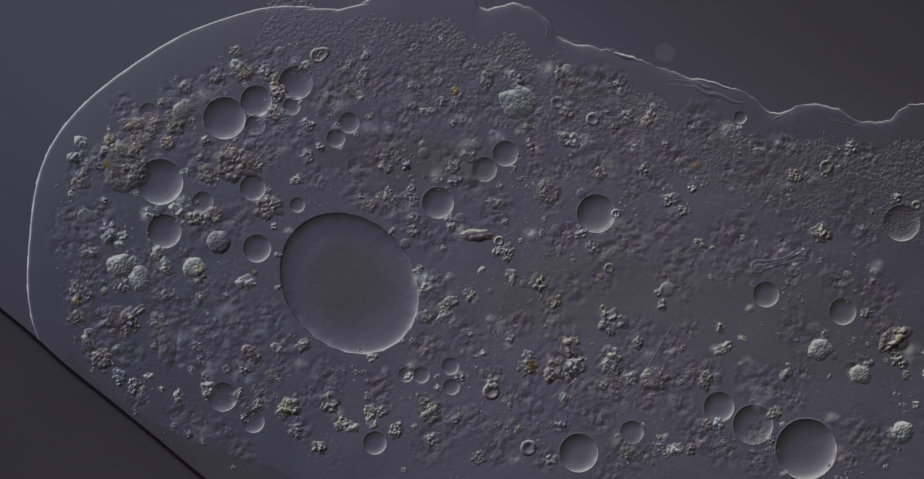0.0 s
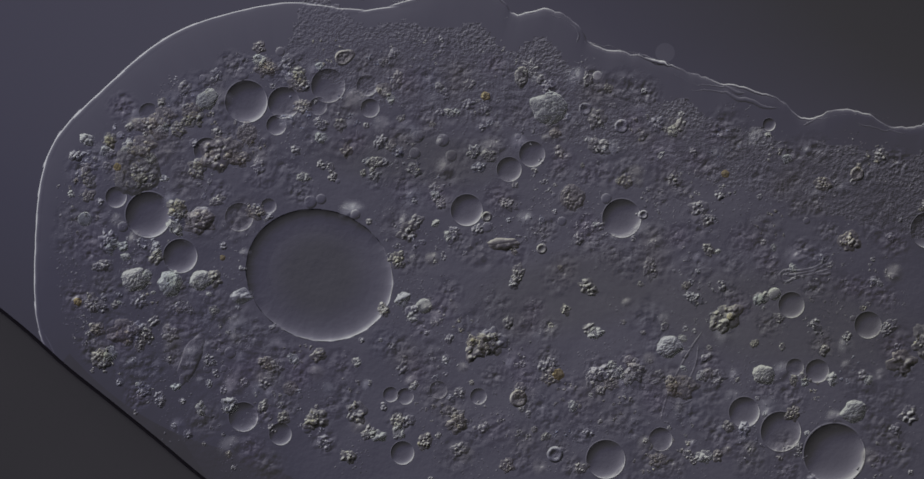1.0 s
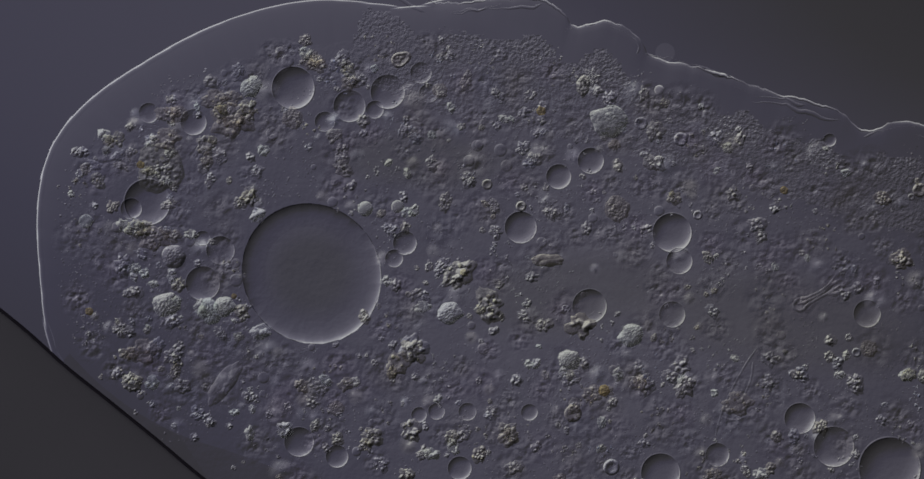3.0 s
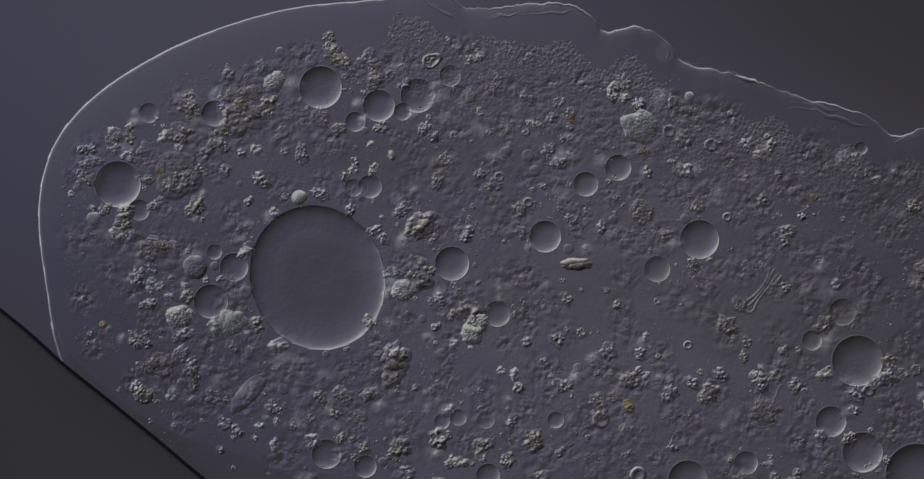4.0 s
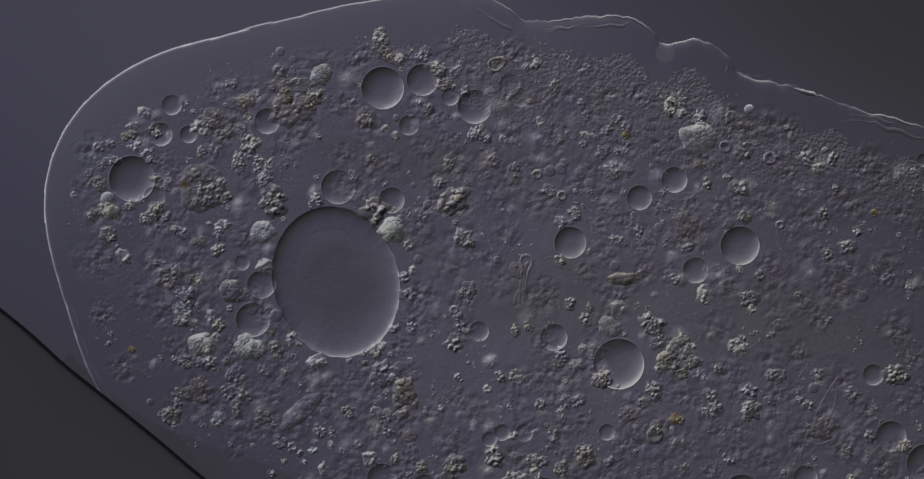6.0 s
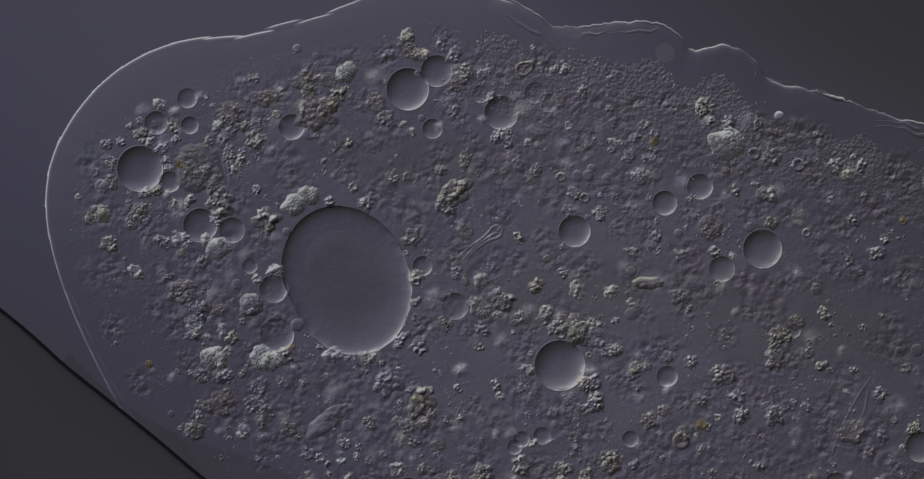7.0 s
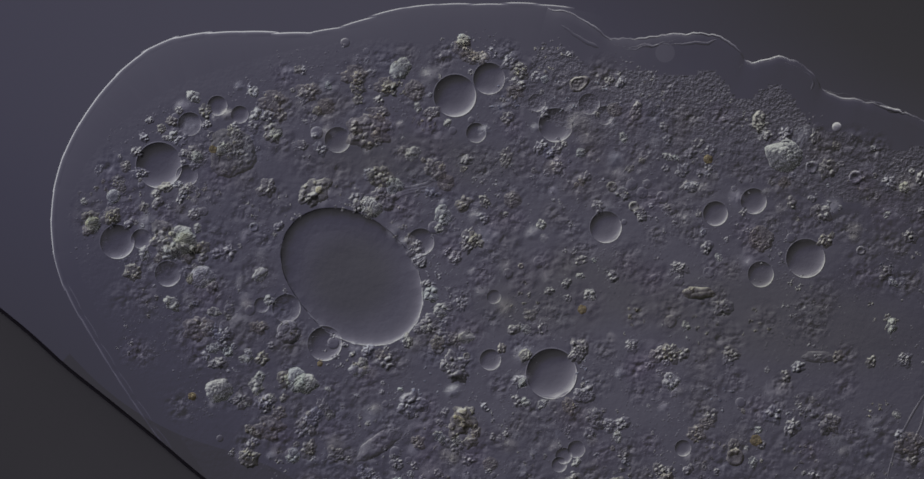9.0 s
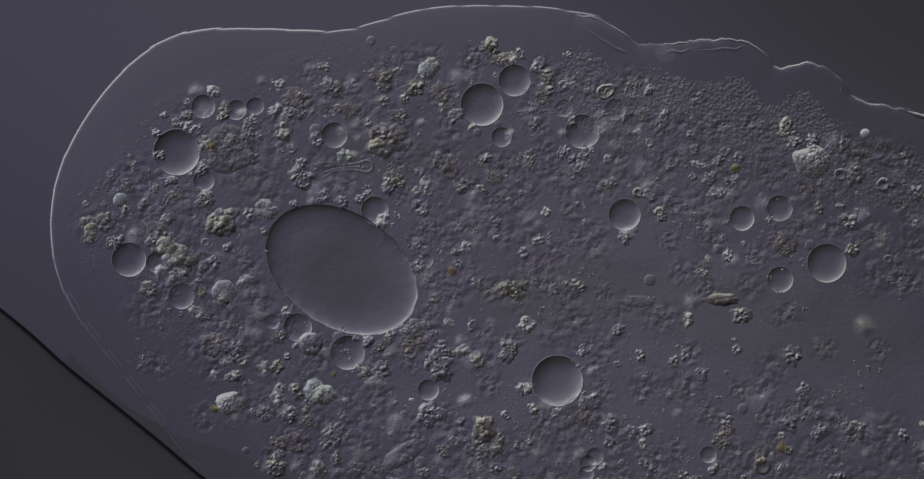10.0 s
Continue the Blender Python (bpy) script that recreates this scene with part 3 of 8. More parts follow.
def leaf():
    """A leaf-shaped body with a bright rim and one pointed end."""
    verts, faces = [], []
    for k in range(17):
        u = max(k, 0.02) / 16
        for i in range(48):
            a = 6.28319 * i / 48
            r = (0.66 + 0.42 * max(0.0, math.cos(a)) ** 5) * (1 + 0.1 * noise.noise((math.cos(a) * 2, math.sin(a) * 2, 5)))
            x, y = u * r * math.cos(a), u * r * math.sin(a) * 0.95
            h = 0.06 + 0.30 * math.exp(-((u - 0.8) / 0.13) ** 2) + 0.12 * noise.noise((x * 5, y * 5, 2.0))
            verts.append((x * 0.91 - y * 0.42, x * 0.42 + y * 0.91, h * (1 - u ** 8)))
    for k in range(16):
        for i in range(48):
            j = (i + 1) % 48
            faces.append((k * 48 + i, (k + 1) * 48 + i, (k + 1) * 48 + j, k * 48 + j))
    return sheet(verts, faces, "body", OLIVE)


SHAPES["leaf"] = [leaf()]
SHAPES["disc"] = [lathe("grains", [(0, 0.22), (0.4, 0.21), (0.65, 0.185), (0.82, 0.13), (0.93, 0.05), (1.0, -0.04)], SMOOTH, 32)]
SHAPES["ringlet"] = [lathe("grains", [(0, 0.06), (0.3, 0.06), (0.48, 0.18), (0.68, 0.40), (0.82, 0.36), (0.93, 0.16), (1.0, -0.05)], m, 32) for m in (GRIT, OLIVE)]
SHAPES["tall"] = [heap(91, 40, 0.2, OLIVE, 0.8, 0.12, 0.3, 0.2)]
SHAPES["fine"] = [heap(93, 170, 0.055, GRIT, 1.05, 0.0, 0.12, 0.5)]
SHAPES["pebble"] = [heap(95 + i, 150, 0.09, PALE, 1.1, 0.5, 0.10, 0.13) for i in range(3)]
SHAPES["bead"] = [lathe("grains", [(0, 0.3), (0.35, 0.28), (0.6, 0.23), (0.82, 0.14), (0.95, 0.04), (1.0, -0.1)], BRIGHT, 28)]
SHAPES["ball"] = [heap(80, 130, 0.10, GRIT, 1.0, 0.4, 0.07, 0.06)]
SHAPES["ring"] = [heap(83, 110, 0.1, TAN, 1.0, 0.03, 0.11, 0.15)]
WORDS = {
    "grit": ("granule_clump", "clump of glinting grey granules in the cytoplasm", "granules"), "olive": ("granule_clump", "clump of olive-tinted refractile granules", "granules"),
    "amber": ("pigment_grain", "small amber-coloured pigment grains", "pigment grains"), "tan": ("food_remnant", "loose brownish clump of food remnants", "food remnant"),
    "pale": ("crystal", "bright pale refractile crystal lump", "crystal"), "mass": ("nucleus", "round mass of fine olive granules", "nucleus"),
    "streak": ("food_remnant", "elongated pale yellow streak of granules", "food remnant"), "rod": ("rod_body", "long ribbed grey rod-shaped body", "rod body"),
    "pearl": ("lipid_droplet", "smooth pale shiny round droplet", "droplet"), "bead": ("lipid_droplet", "tiny bright white round droplet", "droplet"), "soft": ("soft_lump", "soft glow of an out-of-focus lump in the cytoplasm", "lump"),
    "fold": ("membrane_fold", "crumpled folded strip of membrane", "membrane fold"), "disc": ("smooth_granule", "smooth grey rounded granule in the cytoplasm", "granule"), "ringlet": ("ring_granule", "small bright ring-shaped granule", "granule"),
    "tall": ("food_remnant", "upright oval olive food remnant", "food remnant"), "fine": ("granule_clump", "loose patch of very fine grey granules", "granules"), "pebble": ("crystal", "large bright pale crystal with a finely pitted surface", "crystal"), "leaf": ("food_remnant", "leaf-shaped body with a bright olive rim", "food remnant"),
    "ball": ("food_vacuole", "round granular food ball", "food vacuole"), "veil": ("membrane_fold", "thin pointed veil of folded membrane", "membrane fold"), "ring": ("food_vacuole", "round food vacuole with brown grains inside", "food vacuole"),
}
GRANULE = {k: lathe("granule", [(0, 0.62), (0.3, 0.58), (0.55, 0.47), (0.78, 0.28), (0.92, 0.08), (1.0, -0.1)], m, 14) for k, m in (("grit", GRIT), ("olive", OLIVE), ("tan", TAN), ("mass", OLIVE))}
made_count = {}
TURNS = {}   # turning things: seconds and degrees


def clump(kind, size, rows):
    k = made_count[kind] = made_count.get(kind, -1) + 1
    name, label, category = WORDS[kind]
    size *= {"grit": 0.9, "olive": 0.9, "tan": 0.95, "soft": 1.35}.get(kind, 1.0)
    forms = SHAPES["pebble" if kind == "pale" and size > 17 else "speckled" if kind == "grit" and size > 11.7 else kind]
    ob = tagged(new(name, forms[k % len(forms)]), label, category, category + " in the amoeba")
    ob.scale = (size * MM, size * MM, min(size, 28 if size > 15.5 else 14) * (1.12 if kind in ("grit", "olive", "tan", "pale") else 1.0) * MM)
    if kind in ("grit", "olive", "tan", "mass") and len(rows) > 1 and size > 11.7:
        pick = random.Random(k * 7 + len(kind))
        for _ in range(8):
            a, d, r = pick.uniform(0, 6.283), 0.8 * math.sqrt(pick.random()), pick.uniform(0.08, 0.16) * (0.6 if kind == "mass" else 1)
            bit = part("granule", GRANULE[kind], ob)
            bit.location, bit.scale = (d * math.cos(a), d * math.sin(a), 0.1), (r, r * pick.uniform(0.8, 1.2), r * 0.9)
    if kind == "mass":
        drop = part("droplet", SHAPES["amber"][0], ob, "amber oil droplet")
        drop.location, drop.scale = (0.78, 0.1, 0.3), (0.16, 0.16, 0.3)
    if kind == "rod":
        TURNS[ob.name] = ((0, 1.3, 4.8, 10), (84, 61, 42, 30)) if k == 0 else ((0, 10), (0, -4))
    if kind == "fold":   # the stream tumbles it
        TURNS[ob.name] = ((0, 2.5, 3.8, 4.1, 4.4, 4.7, 5, 5.3, 5.6, 6.8, 7.1, 7.5, 10), (15, 10, 61, 43, 3, -14, -28, -74, -85, -134, -147, -160, -175))
    if kind == "ring":
        part("membrane", wall_mesh, ob)
    return follow(ob, rows)


# the largest vacuole changes its outline: short wall pieces and floor discs slide round it
POOL_SHAPE = [(0, 593, 481, 131, 109, -47, 0), (1, 542, 467, 127, 111, -20, 0), (2.5, 524, 461, 120, 115, -40, 0), (4.5, 544, 475, 123, 110, -75, 0), (5.5, 561, 480, 125, 105, -80, 0.01), (7.5, 597, 475, 130, 107, -62, 0.10), (8.4, 600, 470, 134, 105, -50, 0.10), (9, 597, 470, 137, 102, -42, 0.06), (10, 580, 458, 143, 99, -33, 0)]
big = tagged(new("contractile_vacuole"), "very large clear oval contractile vacuole", "vacuole", "vacuoles in the amoeba")


def pool(t):
    c = [np.interp(t, [p[0] for p in POOL_SHAPE], [p[k] for p in POOL_SHAPE]) for k in range(1, 7)]
    a, b = c[2], c[3]
    even = 748 / (math.pi * (3 * (a + b) - math.sqrt((3 * a + b) * (a + 3 * b))))   # its rim keeps one length
    return (*spot(c[0], c[1]), a * even * MM, b * even * MM, radians(c[4]), c[5])


def oval(a, b, tilt, way, dent=0.0):
    """A point of the oval; dent: how far its lower flank is pressed in."""
    r = a * b / math.hypot(b * math.cos(way - tilt), a * math.sin(way - tilt))
    r *= 1 - dent * math.exp(-((((way - radians(208)) + math.pi) % (2 * math.pi) - math.pi) / 0.5) ** 2)
    return r * math.cos(way), r * math.sin(way)


MOVES.append((big, [(t, pose(pool(t)[0], pool(t)[1], 0)) for t in BEATS]))
pool_floor = part("floor", lathe("floor", [(0, 0.0), (0.3, 0.0), (0.6, 0.0), (0.8, 0.0), (1.0, 0.0)], DEEP, 64), big, "clear still fluid")
pool_floor.location, pool_floor.scale = (0, 0, 0.0165), (0.098, 0.098, 1)
WALLS, bend, reach = 24, 0.120, 748 / 24 / 120   # neighbouring wall pieces overlap and add up to one
verts, faces = [], []
for i in range(-10, 11):
    w, share = i / 10 * reach, math.cos(math.pi / 2 * i / 10) ** 2
    for n, z in ((-0.040, 0.0152), (-0.032, 0.0150), (-0.024, 0.0146), (-0.016, 0.0138), (-0.010, 0.0124), (-0.006, 0.0106), (-0.003, 0.0084), (-0.001, 0.0066), (0.0, 0.0050)):
        verts.append(((bend + n) * math.cos(w) - bend, (bend + n) * math.sin(w), 0.0152 - (0.0152 - z) * share))
for i in range(20):
    for k in range(8):
        a = i * 9 + k
        faces.append((a, a + 1, a + 10, a + 9))
wall_piece = sheet(verts, faces, "wall", POOL)


def rim_ways(t):
    """Directions that divide the oval into pieces of equal length."""
    _, _, a, b, tilt, dent = pool(t)
    ways = np.linspace(0, 2 * math.pi, 721)
    p = np.array([oval(a, b, tilt, w, dent) for w in ways])
    s = np.concatenate([[0], np.cumsum(np.hypot(*np.diff(p, axis=0).T))])
    return np.interp(np.arange(WALLS) / WALLS * s[-1], s, ways)


rim_rows = {t: rim_ways(t) for t in BEATS}
for i in range(WALLS):
    piece = part("wall", wall_piece, big, "smooth rim of the vacuole wall")
    rows = []
    for t in BEATS:
        way = float(rim_rows[t][i])
        _, _, a, b, tilt, dent = pool(t)
        p, q, m = oval(a, b, tilt, way - 0.02, dent), oval(a, b, tilt, way + 0.02, dent), oval(a, b, tilt, way, dent)
        rows.append((t, pose(*m, 0.0002 * (i % 3), 0, 0, math.degrees(math.atan2(q[1] - p[1], q[0] - p[0])) - 90)))
    MOVES.append((piece, rows))

vacuole(36, [(0, -403, 206), (0.5, -390, 221), (1, -366, 234), (1.5, -358, 241), (2, -329, 249), (2.5, -308, 256), (4, -240, 258), (4.5, -217, 258), (5, -179, 263), (5.5, -153, 260), (7, -92, 255), (7.5, -64, 252), (8, -48, 244), (8.5, -32, 244), (9, -12, 244), (9.5, 11, 236), (10, 34, 229)])
vacuole(27, [(0, -349, 235), (0.5, -326, 232), (1, -302, 232), (1.5, -271, 229), (2, -253, 221), (2.5, -220, 226), (4, -141, 227), (4.5, -113, 235), (5, -100, 240), (5.5, -81, 255), (7, -43, 286), (7.5, -21, 284), (8, 2, 282), (8.5, 23, 278), (9, 46, 273), (9.5, 67, 270), (10, 89, 270)])
vacuole(29, [(0, -282, 266), (0.5, -253, 266), (1, -227, 261), (1.5, -204, 260), (2, -175, 260), (2.5, -150, 256), (4, -75, 244), (4.5, -49, 241), (5, -26, 235), (5.5, -2, 229), (7, 67, 215), (7.5, 90, 207), (8, 113, 206), (8.5, 136, 198), (9, 159, 194), (9.5, 182, 188), (10, 205, 183)])
vacuole(15, [(0, -289, 226), (0.5, -266, 226), (1, -244, 226), (1.5, -220, 226), (2, -198, 226), (2.5, -173, 223), (4, -101, 217), (4.5, -78, 215), (5, -57, 218), (5.5, -41, 232), (7, 32, 247), (7.5, 57, 244), (8, 81, 241), (8.5, 104, 236), (9, 127, 232), (9.5, 152, 229), (10, 173, 223)])
vacuole(17, [(0, -351, 194), (0.5, -332, 194), (1, -315, 194), (1.5, -294, 194), (2, -276, 197), (2.5, -256, 200), (4, -181, 200), (4.5, -156, 200), (5, -135, 198), (5.5, -113, 197), (7, -50, 188), (7.5, -34, 188), (8, -14, 188), (8.5, 5, 186), (9, 24, 181), (9.5, 46, 178), (10, 67, 174)])
vacuole(16, [(0, -214, 172), (0.5, -204, 204), (1, -156, 223), (1.5, -126, 241), (2, -103, 246), (2.5, -81, 249), (4, -5, 246), (4.5, 20, 246), (5, 49, 246), (5.5, 75, 244), (5.7, 84, 243)])
vacuole(18, [(0, -192, 198), (0.5, -187, 232), (1, -161, 261), (1.5, -138, 275), (2, -116, 282), (2.5, -93, 284), (4, -20, 278), (4.5, 6, 275), (5, 31, 270), (5.5, 57, 267), (5.7, 67, 266), (7, 124, 249), (7.5, 147, 244), (8, 170, 240), (8.5, 193, 235), (9, 216, 230), (9.5, 239, 226), (10, 260, 221)])
vacuole(39, [(0, -512, 98), (0.5, -512, 72), (1, -532, 42), (1.5, -530, 56), (2, -527, 60), (2.5, -527, 58), (4, -584, 94), (4.5, -609, 106), (5, -596, 102), (5.5, -576, 100), (7, -546, 120), (7.5, -556, 128), (8, -554, 132), (8.5, -533, 134), (9, -514, 126), (9.5, -494, 134), (10, -484, 148)])
vacuole(22, [(0, -355, 88), (0.5, -424, 129), (1, -433, 151), (1.5, -435, 163), (2, -446, 180), (2.5, -462, 189), (4, -420, 214), (4.5, -400, 210), (5, -378, 207), (5.5, -354, 204), (7, -289, 191), (7.5, -270, 183), (8, -248, 178), (8.5, -228, 174), (9, -211, 169)])
vacuole(18, [(0, -440, 64), (0.5, -509, 72), (1, -587, 72), (2, -584, 62), (2.5, -574, 56), (4, -548, 50), (4.5, -567, 66), (5, -557, 68), (5.5, -541, 70), (7, -496, 98), (7.5, -499, 125), (8, -501, 123), (8.5, -488, 116), (9, -466, 109), (9.5, -444, 106), (10, -438, 100)])
vacuole(29, [(0, -505, 14), (0.5, -488, 4), (1, -478, -28), (1.5, -464, -45), (2, -456, -54), (2.5, -446, -60), (4, -426, -105), (4.5, -410, -108), (5, -394, -116), (5.5, -374, -125), (7, -314, -162), (7.5, -291, -174), (8, -277, -183), (8.5, -254, -177), (9, -233, -177), (9.5, -213, -185), (10, -194, -192)])
vacuole(24, [(0, -348, -15), (0.5, -364, 22), (1, -378, 38), (1.5, -403, 27), (2, -412, 14), (2.5, -415, -2), (4, -387, -47), (4.5, -380, -59), (5, -372, -68), (5.5, -354, -73), (7, -320, -84), (7.5, -306, -90), (8, -302, -96), (8.5, -294, -102)])
vacuole(21, [(0, 38, 119), (0.5, 61, 119), (1, 80, 119), (1.5, 100, 116), (2, 121, 112), (2.5, 142, 111), (4, 210, 94), (4.5, 233, 90), (5, 256, 83), (5.5, 279, 76), (7, 344, 62), (7.5, 366, 56), (8, 387, 51), (8.5, 409, 48), (9, 430, 44), (9.5, 453, 42), (10, 475, 36)])
vacuole(22, [(0, 74, 146), (0.5, 96, 145), (1, 119, 145), (1.5, 144, 143), (2, 168, 138), (2.5, 194, 137), (4, 265, 122), (4.5, 289, 117), (5, 312, 111), (5.5, 337, 106), (7, 404, 90), (7.5, 427, 83), (8, 450, 77), (8.5, 472, 71), (9, 495, 65), (9.5, 518, 59), (10, 539, 53)])
vacuole(27, [(0, -41, 62), (0.5, -18, 54), (1, 8, 50), (1.5, 31, 44), (2, 54, 36), (2.5, 77, 28), (4, 141, 5), (4.5, 159, -4), (5, 175, -10), (5.5, 182, -12), (7, 191, 14), (7.5, 208, 13), (8, 227, 10), (8.5, 228, 18), (9, 244, 21), (9.5, 256, 45), (10, 276, 42)])
vacuole(33, [(0, 228, 44), (1, 271, 36), (2, 312, 24), (2.5, 333, 18), (4, 403, 0), (4.5, 421, -4), (5.5, 453, -8), (7, 510, -16), (7.5, 526, -18), (8, 544, -22), (9, 583, -32), (10, 619, -40)])
vacuole(22, [(0, 516, -93), (0.5, 538, -102), (1, 559, -111), (1.5, 567, -119), (2, 482, -67), (2.5, 412, -34), (4, 331, -50), (4.5, 351, -54), (5, 360, -48), (5.5, 375, -53), (7, 441, -50), (7.5, 459, -50), (8, 475, -51), (8.5, 490, -54), (9, 507, -59), (9.5, 524, -64), (10, 540, -68)])
vacuole(23, [(0, 646, -122), (0.5, 669, -132), (1, 689, -145), (1.5, 678, -148), (2, 672, -129), (2.5, 689, -126), (4, 646, -123), (4.5, 511, -73), (5, 410, -102), (5.5, 276, -168), (7, -12, -113), (7.5, -58, -60), (8, -55, -50), (8.5, -57, -31), (9, -70, -4), (9.5, -96, 27), (10, -148, 50)])
vacuole(26, [(0, 436, -284), (0.5, 459, -289), (1, 479, -293), (1.5, 501, -293), (2, 525, -298), (2.5, 548, -302), (4, 626, -309), (4.5, 651, -315), (5, 678, -316), (5.5, 703, -325)])
vacuole(34, [(0, 494, -314), (1, 541, -326), (2.5, 608, -346), (4.5, 706, -366), (5.5, 761, -376)])
vacuole(52, [(0, 584, -356), (1, 632, -364), (2.5, 703, -382), (4.5, 794, -404)])
vacuole(20, [(0, 288, -327), (0.5, 312, -333), (1, 337, -339), (1.5, 360, -345), (2, 384, -353), (2.5, 409, -359), (4, 482, -379), (4.5, 507, -385), (5, 531, -391), (5.5, 557, -397)])
vacuole(33, [(0, 198, -362), (0.5, 220, -368), (1, 244, -373), (1.5, 266, -381), (2, 291, -384), (2.5, 314, -390)])
vacuole(20, [(0, -148, -345), (0.5, -126, -354), (1, -101, -362), (1.5, -77, -368), (2, -52, -376), (2.5, -28, -382)])
vacuole(13, [(0, -95, -229), (0.5, -119, -250), (1, -121, -263), (1.5, -113, -270), (2, -98, -278), (2.5, -87, -289), (4, -34, -309), (4.5, -14, -316), (5, 2, -324), (5.5, 24, -332), (7, 89, -352), (7.5, 110, -359), (8, 127, -367), (8.5, 146, -374), (9, 165, -382), (9.5, 188, -390), (10, 211, -397)])
vacuole(14, [(0, -69, -230), (0.5, -93, -254), (1, -96, -266), (1.5, -89, -273), (2, -75, -280), (2.5, -60, -286), (4, -6, -302), (4.5, 12, -307), (5, 29, -313), (5.5, 49, -321), (7, 101, -339), (7.5, 116, -347), (8, 132, -354)])
vacuole(15, [(0, -20, -215), (0.5, -41, -240), (1, -40, -255), (1.5, -31, -269), (2, -18, -276), (2.5, -5, -284), (4, 40, -306), (4.5, 55, -312), (5, 72, -318), (5.5, 89, -324), (7, 136, -333), (7.5, 150, -336), (8, 164, -341), (8.5, 179, -348), (9, 194, -356), (9.5, 210, -364), (10, 225, -368)])
vacuole(14, [(0, -18, -250), (0.5, 5, -258), (1, 28, -266), (1.5, 49, -273), (2, 72, -281), (2.5, 93, -287), (4, 159, -306), (4.5, 181, -312), (5, 202, -318), (5.5, 225, -322), (7, 286, -338), (7.5, 309, -342), (8, 332, -347), (8.5, 354, -350), (9, 375, -354), (9.5, 397, -359), (10, 418, -365)])
vacuole(25, [(0, -406, -267), (0.5, -389, -284), (1, -371, -301), (1.5, -348, -312), (2, -325, -324), (2.5, -300, -333), (4, -230, -364), (4.5, -205, -371), (5, -182, -381), (5.5, -159, -393)])
vacuole(19, [(0, -354, -309), (0.5, -331, -319), (1, -308, -330), (1.5, -283, -341), (2, -260, -350), (2.5, -236, -359), (4, -164, -385), (4.5, -139, -393)])
vacuole(11, [(0, 472, 207), (0.5, 496, 201), (1, 521, 195), (1.5, 547, 188), (2, 571, 181), (2.5, 597, 175), (4, 677, 155), (4.5, 703, 149), (5, 729, 145), (5.5, 755, 137), (5.7, 766, 136)])
vacuole(31, [(0, 746, 28), (0.5, 769, 22)])
vacuole(29, [(2, 599, -203), (2.5, 403, -99), (2.7, 329, -114), (3.8, -2, -67), (4, -17, -41), (4.5, -37, -21), (5, -57, -21), (5.5, -111, 32), (5.8, -169, 82), (6.2, -254, 90), (6.6, -354, 64), (7, -444, 24), (7.5, -540, 42), (8, -588, 10), (8.5, -593, -1), (9, -585, -4), (9.5, -573, -19), (10, -565, -34)])
vacuole(22, [(2, 767, -278), (2.5, 564, -203), (2.7, 479, -128), (4, 60, -126), (4.5, 1, -80), (5, -32, -64), (5.5, -64, -18), (5.9, -102, 54), (6.3, -192, 82), (6.7, -306, 74), (7, -390, 16), (7.5, -488, 16), (8, -518, -4), (8.5, -511, -39), (9, -499, -58), (9.5, -482, -70), (10, -476, -96)])
vacuole(20, [(0.7, 755, -255), (1, 603, -223), (1.5, 323, -105), (2, 112, -132), (2.5, -34, -80), (4, -156, 90), (4.5, -254, 97), (5, -384, 52), (5.5, -494, 132), (7, -519, 198), (7.5, -505, 196), (8, -495, 198), (8.5, -479, 194), (9, -462, 196), (9.5, -452, 208), (10, -439, 226)])
vacuole(15, [(0.6, 763, -260), (1, 565, -217), (1.5, 289, -119), (2, 78, -132), (2.5, -67, -87), (2.7, -93, -67), (4, -184, 88), (4.5, -279, 106), (5, -399, 62), (5.5, -464, 142), (7, -462, 194), (7.5, -441, 191), (8, -418, 191), (8.5, -395, 198), (9, -377, 212), (9.5, -366, 218), (10, -351, 226)])
vacuole(13, [(0.2, -318, 44), (0.5, -322, 50), (1, -328, 57), (1.5, -351, 45), (2, -387, 36), (2.5, -436, 30), (2.7, -442, 18), (4, -420, -21), (4.5, -412, -31), (5, -401, -38), (5.5, -386, -39), (7, -360, -45), (7.5, -358, -62), (8, -352, -76), (8.5, -344, -96), (9, -340, -111), (9.5, -335, -126), (10, -322, -139)])
vacuole(43, [(3.8, 726, -238), (4, 671, -206), (4.5, 533, -156), (5, 443, -182), (5.5, 348, -206), (7, 166, -214), (7.5, 149, -216), (8, 150, -220), (9, 152, -228), (10, 162, -240)])
vacuole(17, [(3.8, 643, -206), (4, 594, -171), (4.5, 410, -191), (5, 244, -195), (5.5, 103, -172), (7, -67, -45), (7.5, -185, 73), (8, -335, 18), (8.5, -458, 11), (9, -544, 1), (9.5, -534, -19), (10, -519, -39)])
vacuole(18, [(6.8, 418, -229), (7, 348, -232), (7.5, 224, -194), (8, 147, -154), (8.5, 90, -171), (9, 48, -204), (9.5, -5, -249), (10, -57, -255)])
vacuole(12, [(9.2, 20, -87), (9.5, -14, -70), (10, -61, -36)])
vacuole(17, [(6.8, -469, 236), (7, -466, 240), (7.5, -476, 243), (8, -461, 238), (8.5, -438, 235), (9, -415, 227), (9.5, -398, 223), (10, -383, 220)])
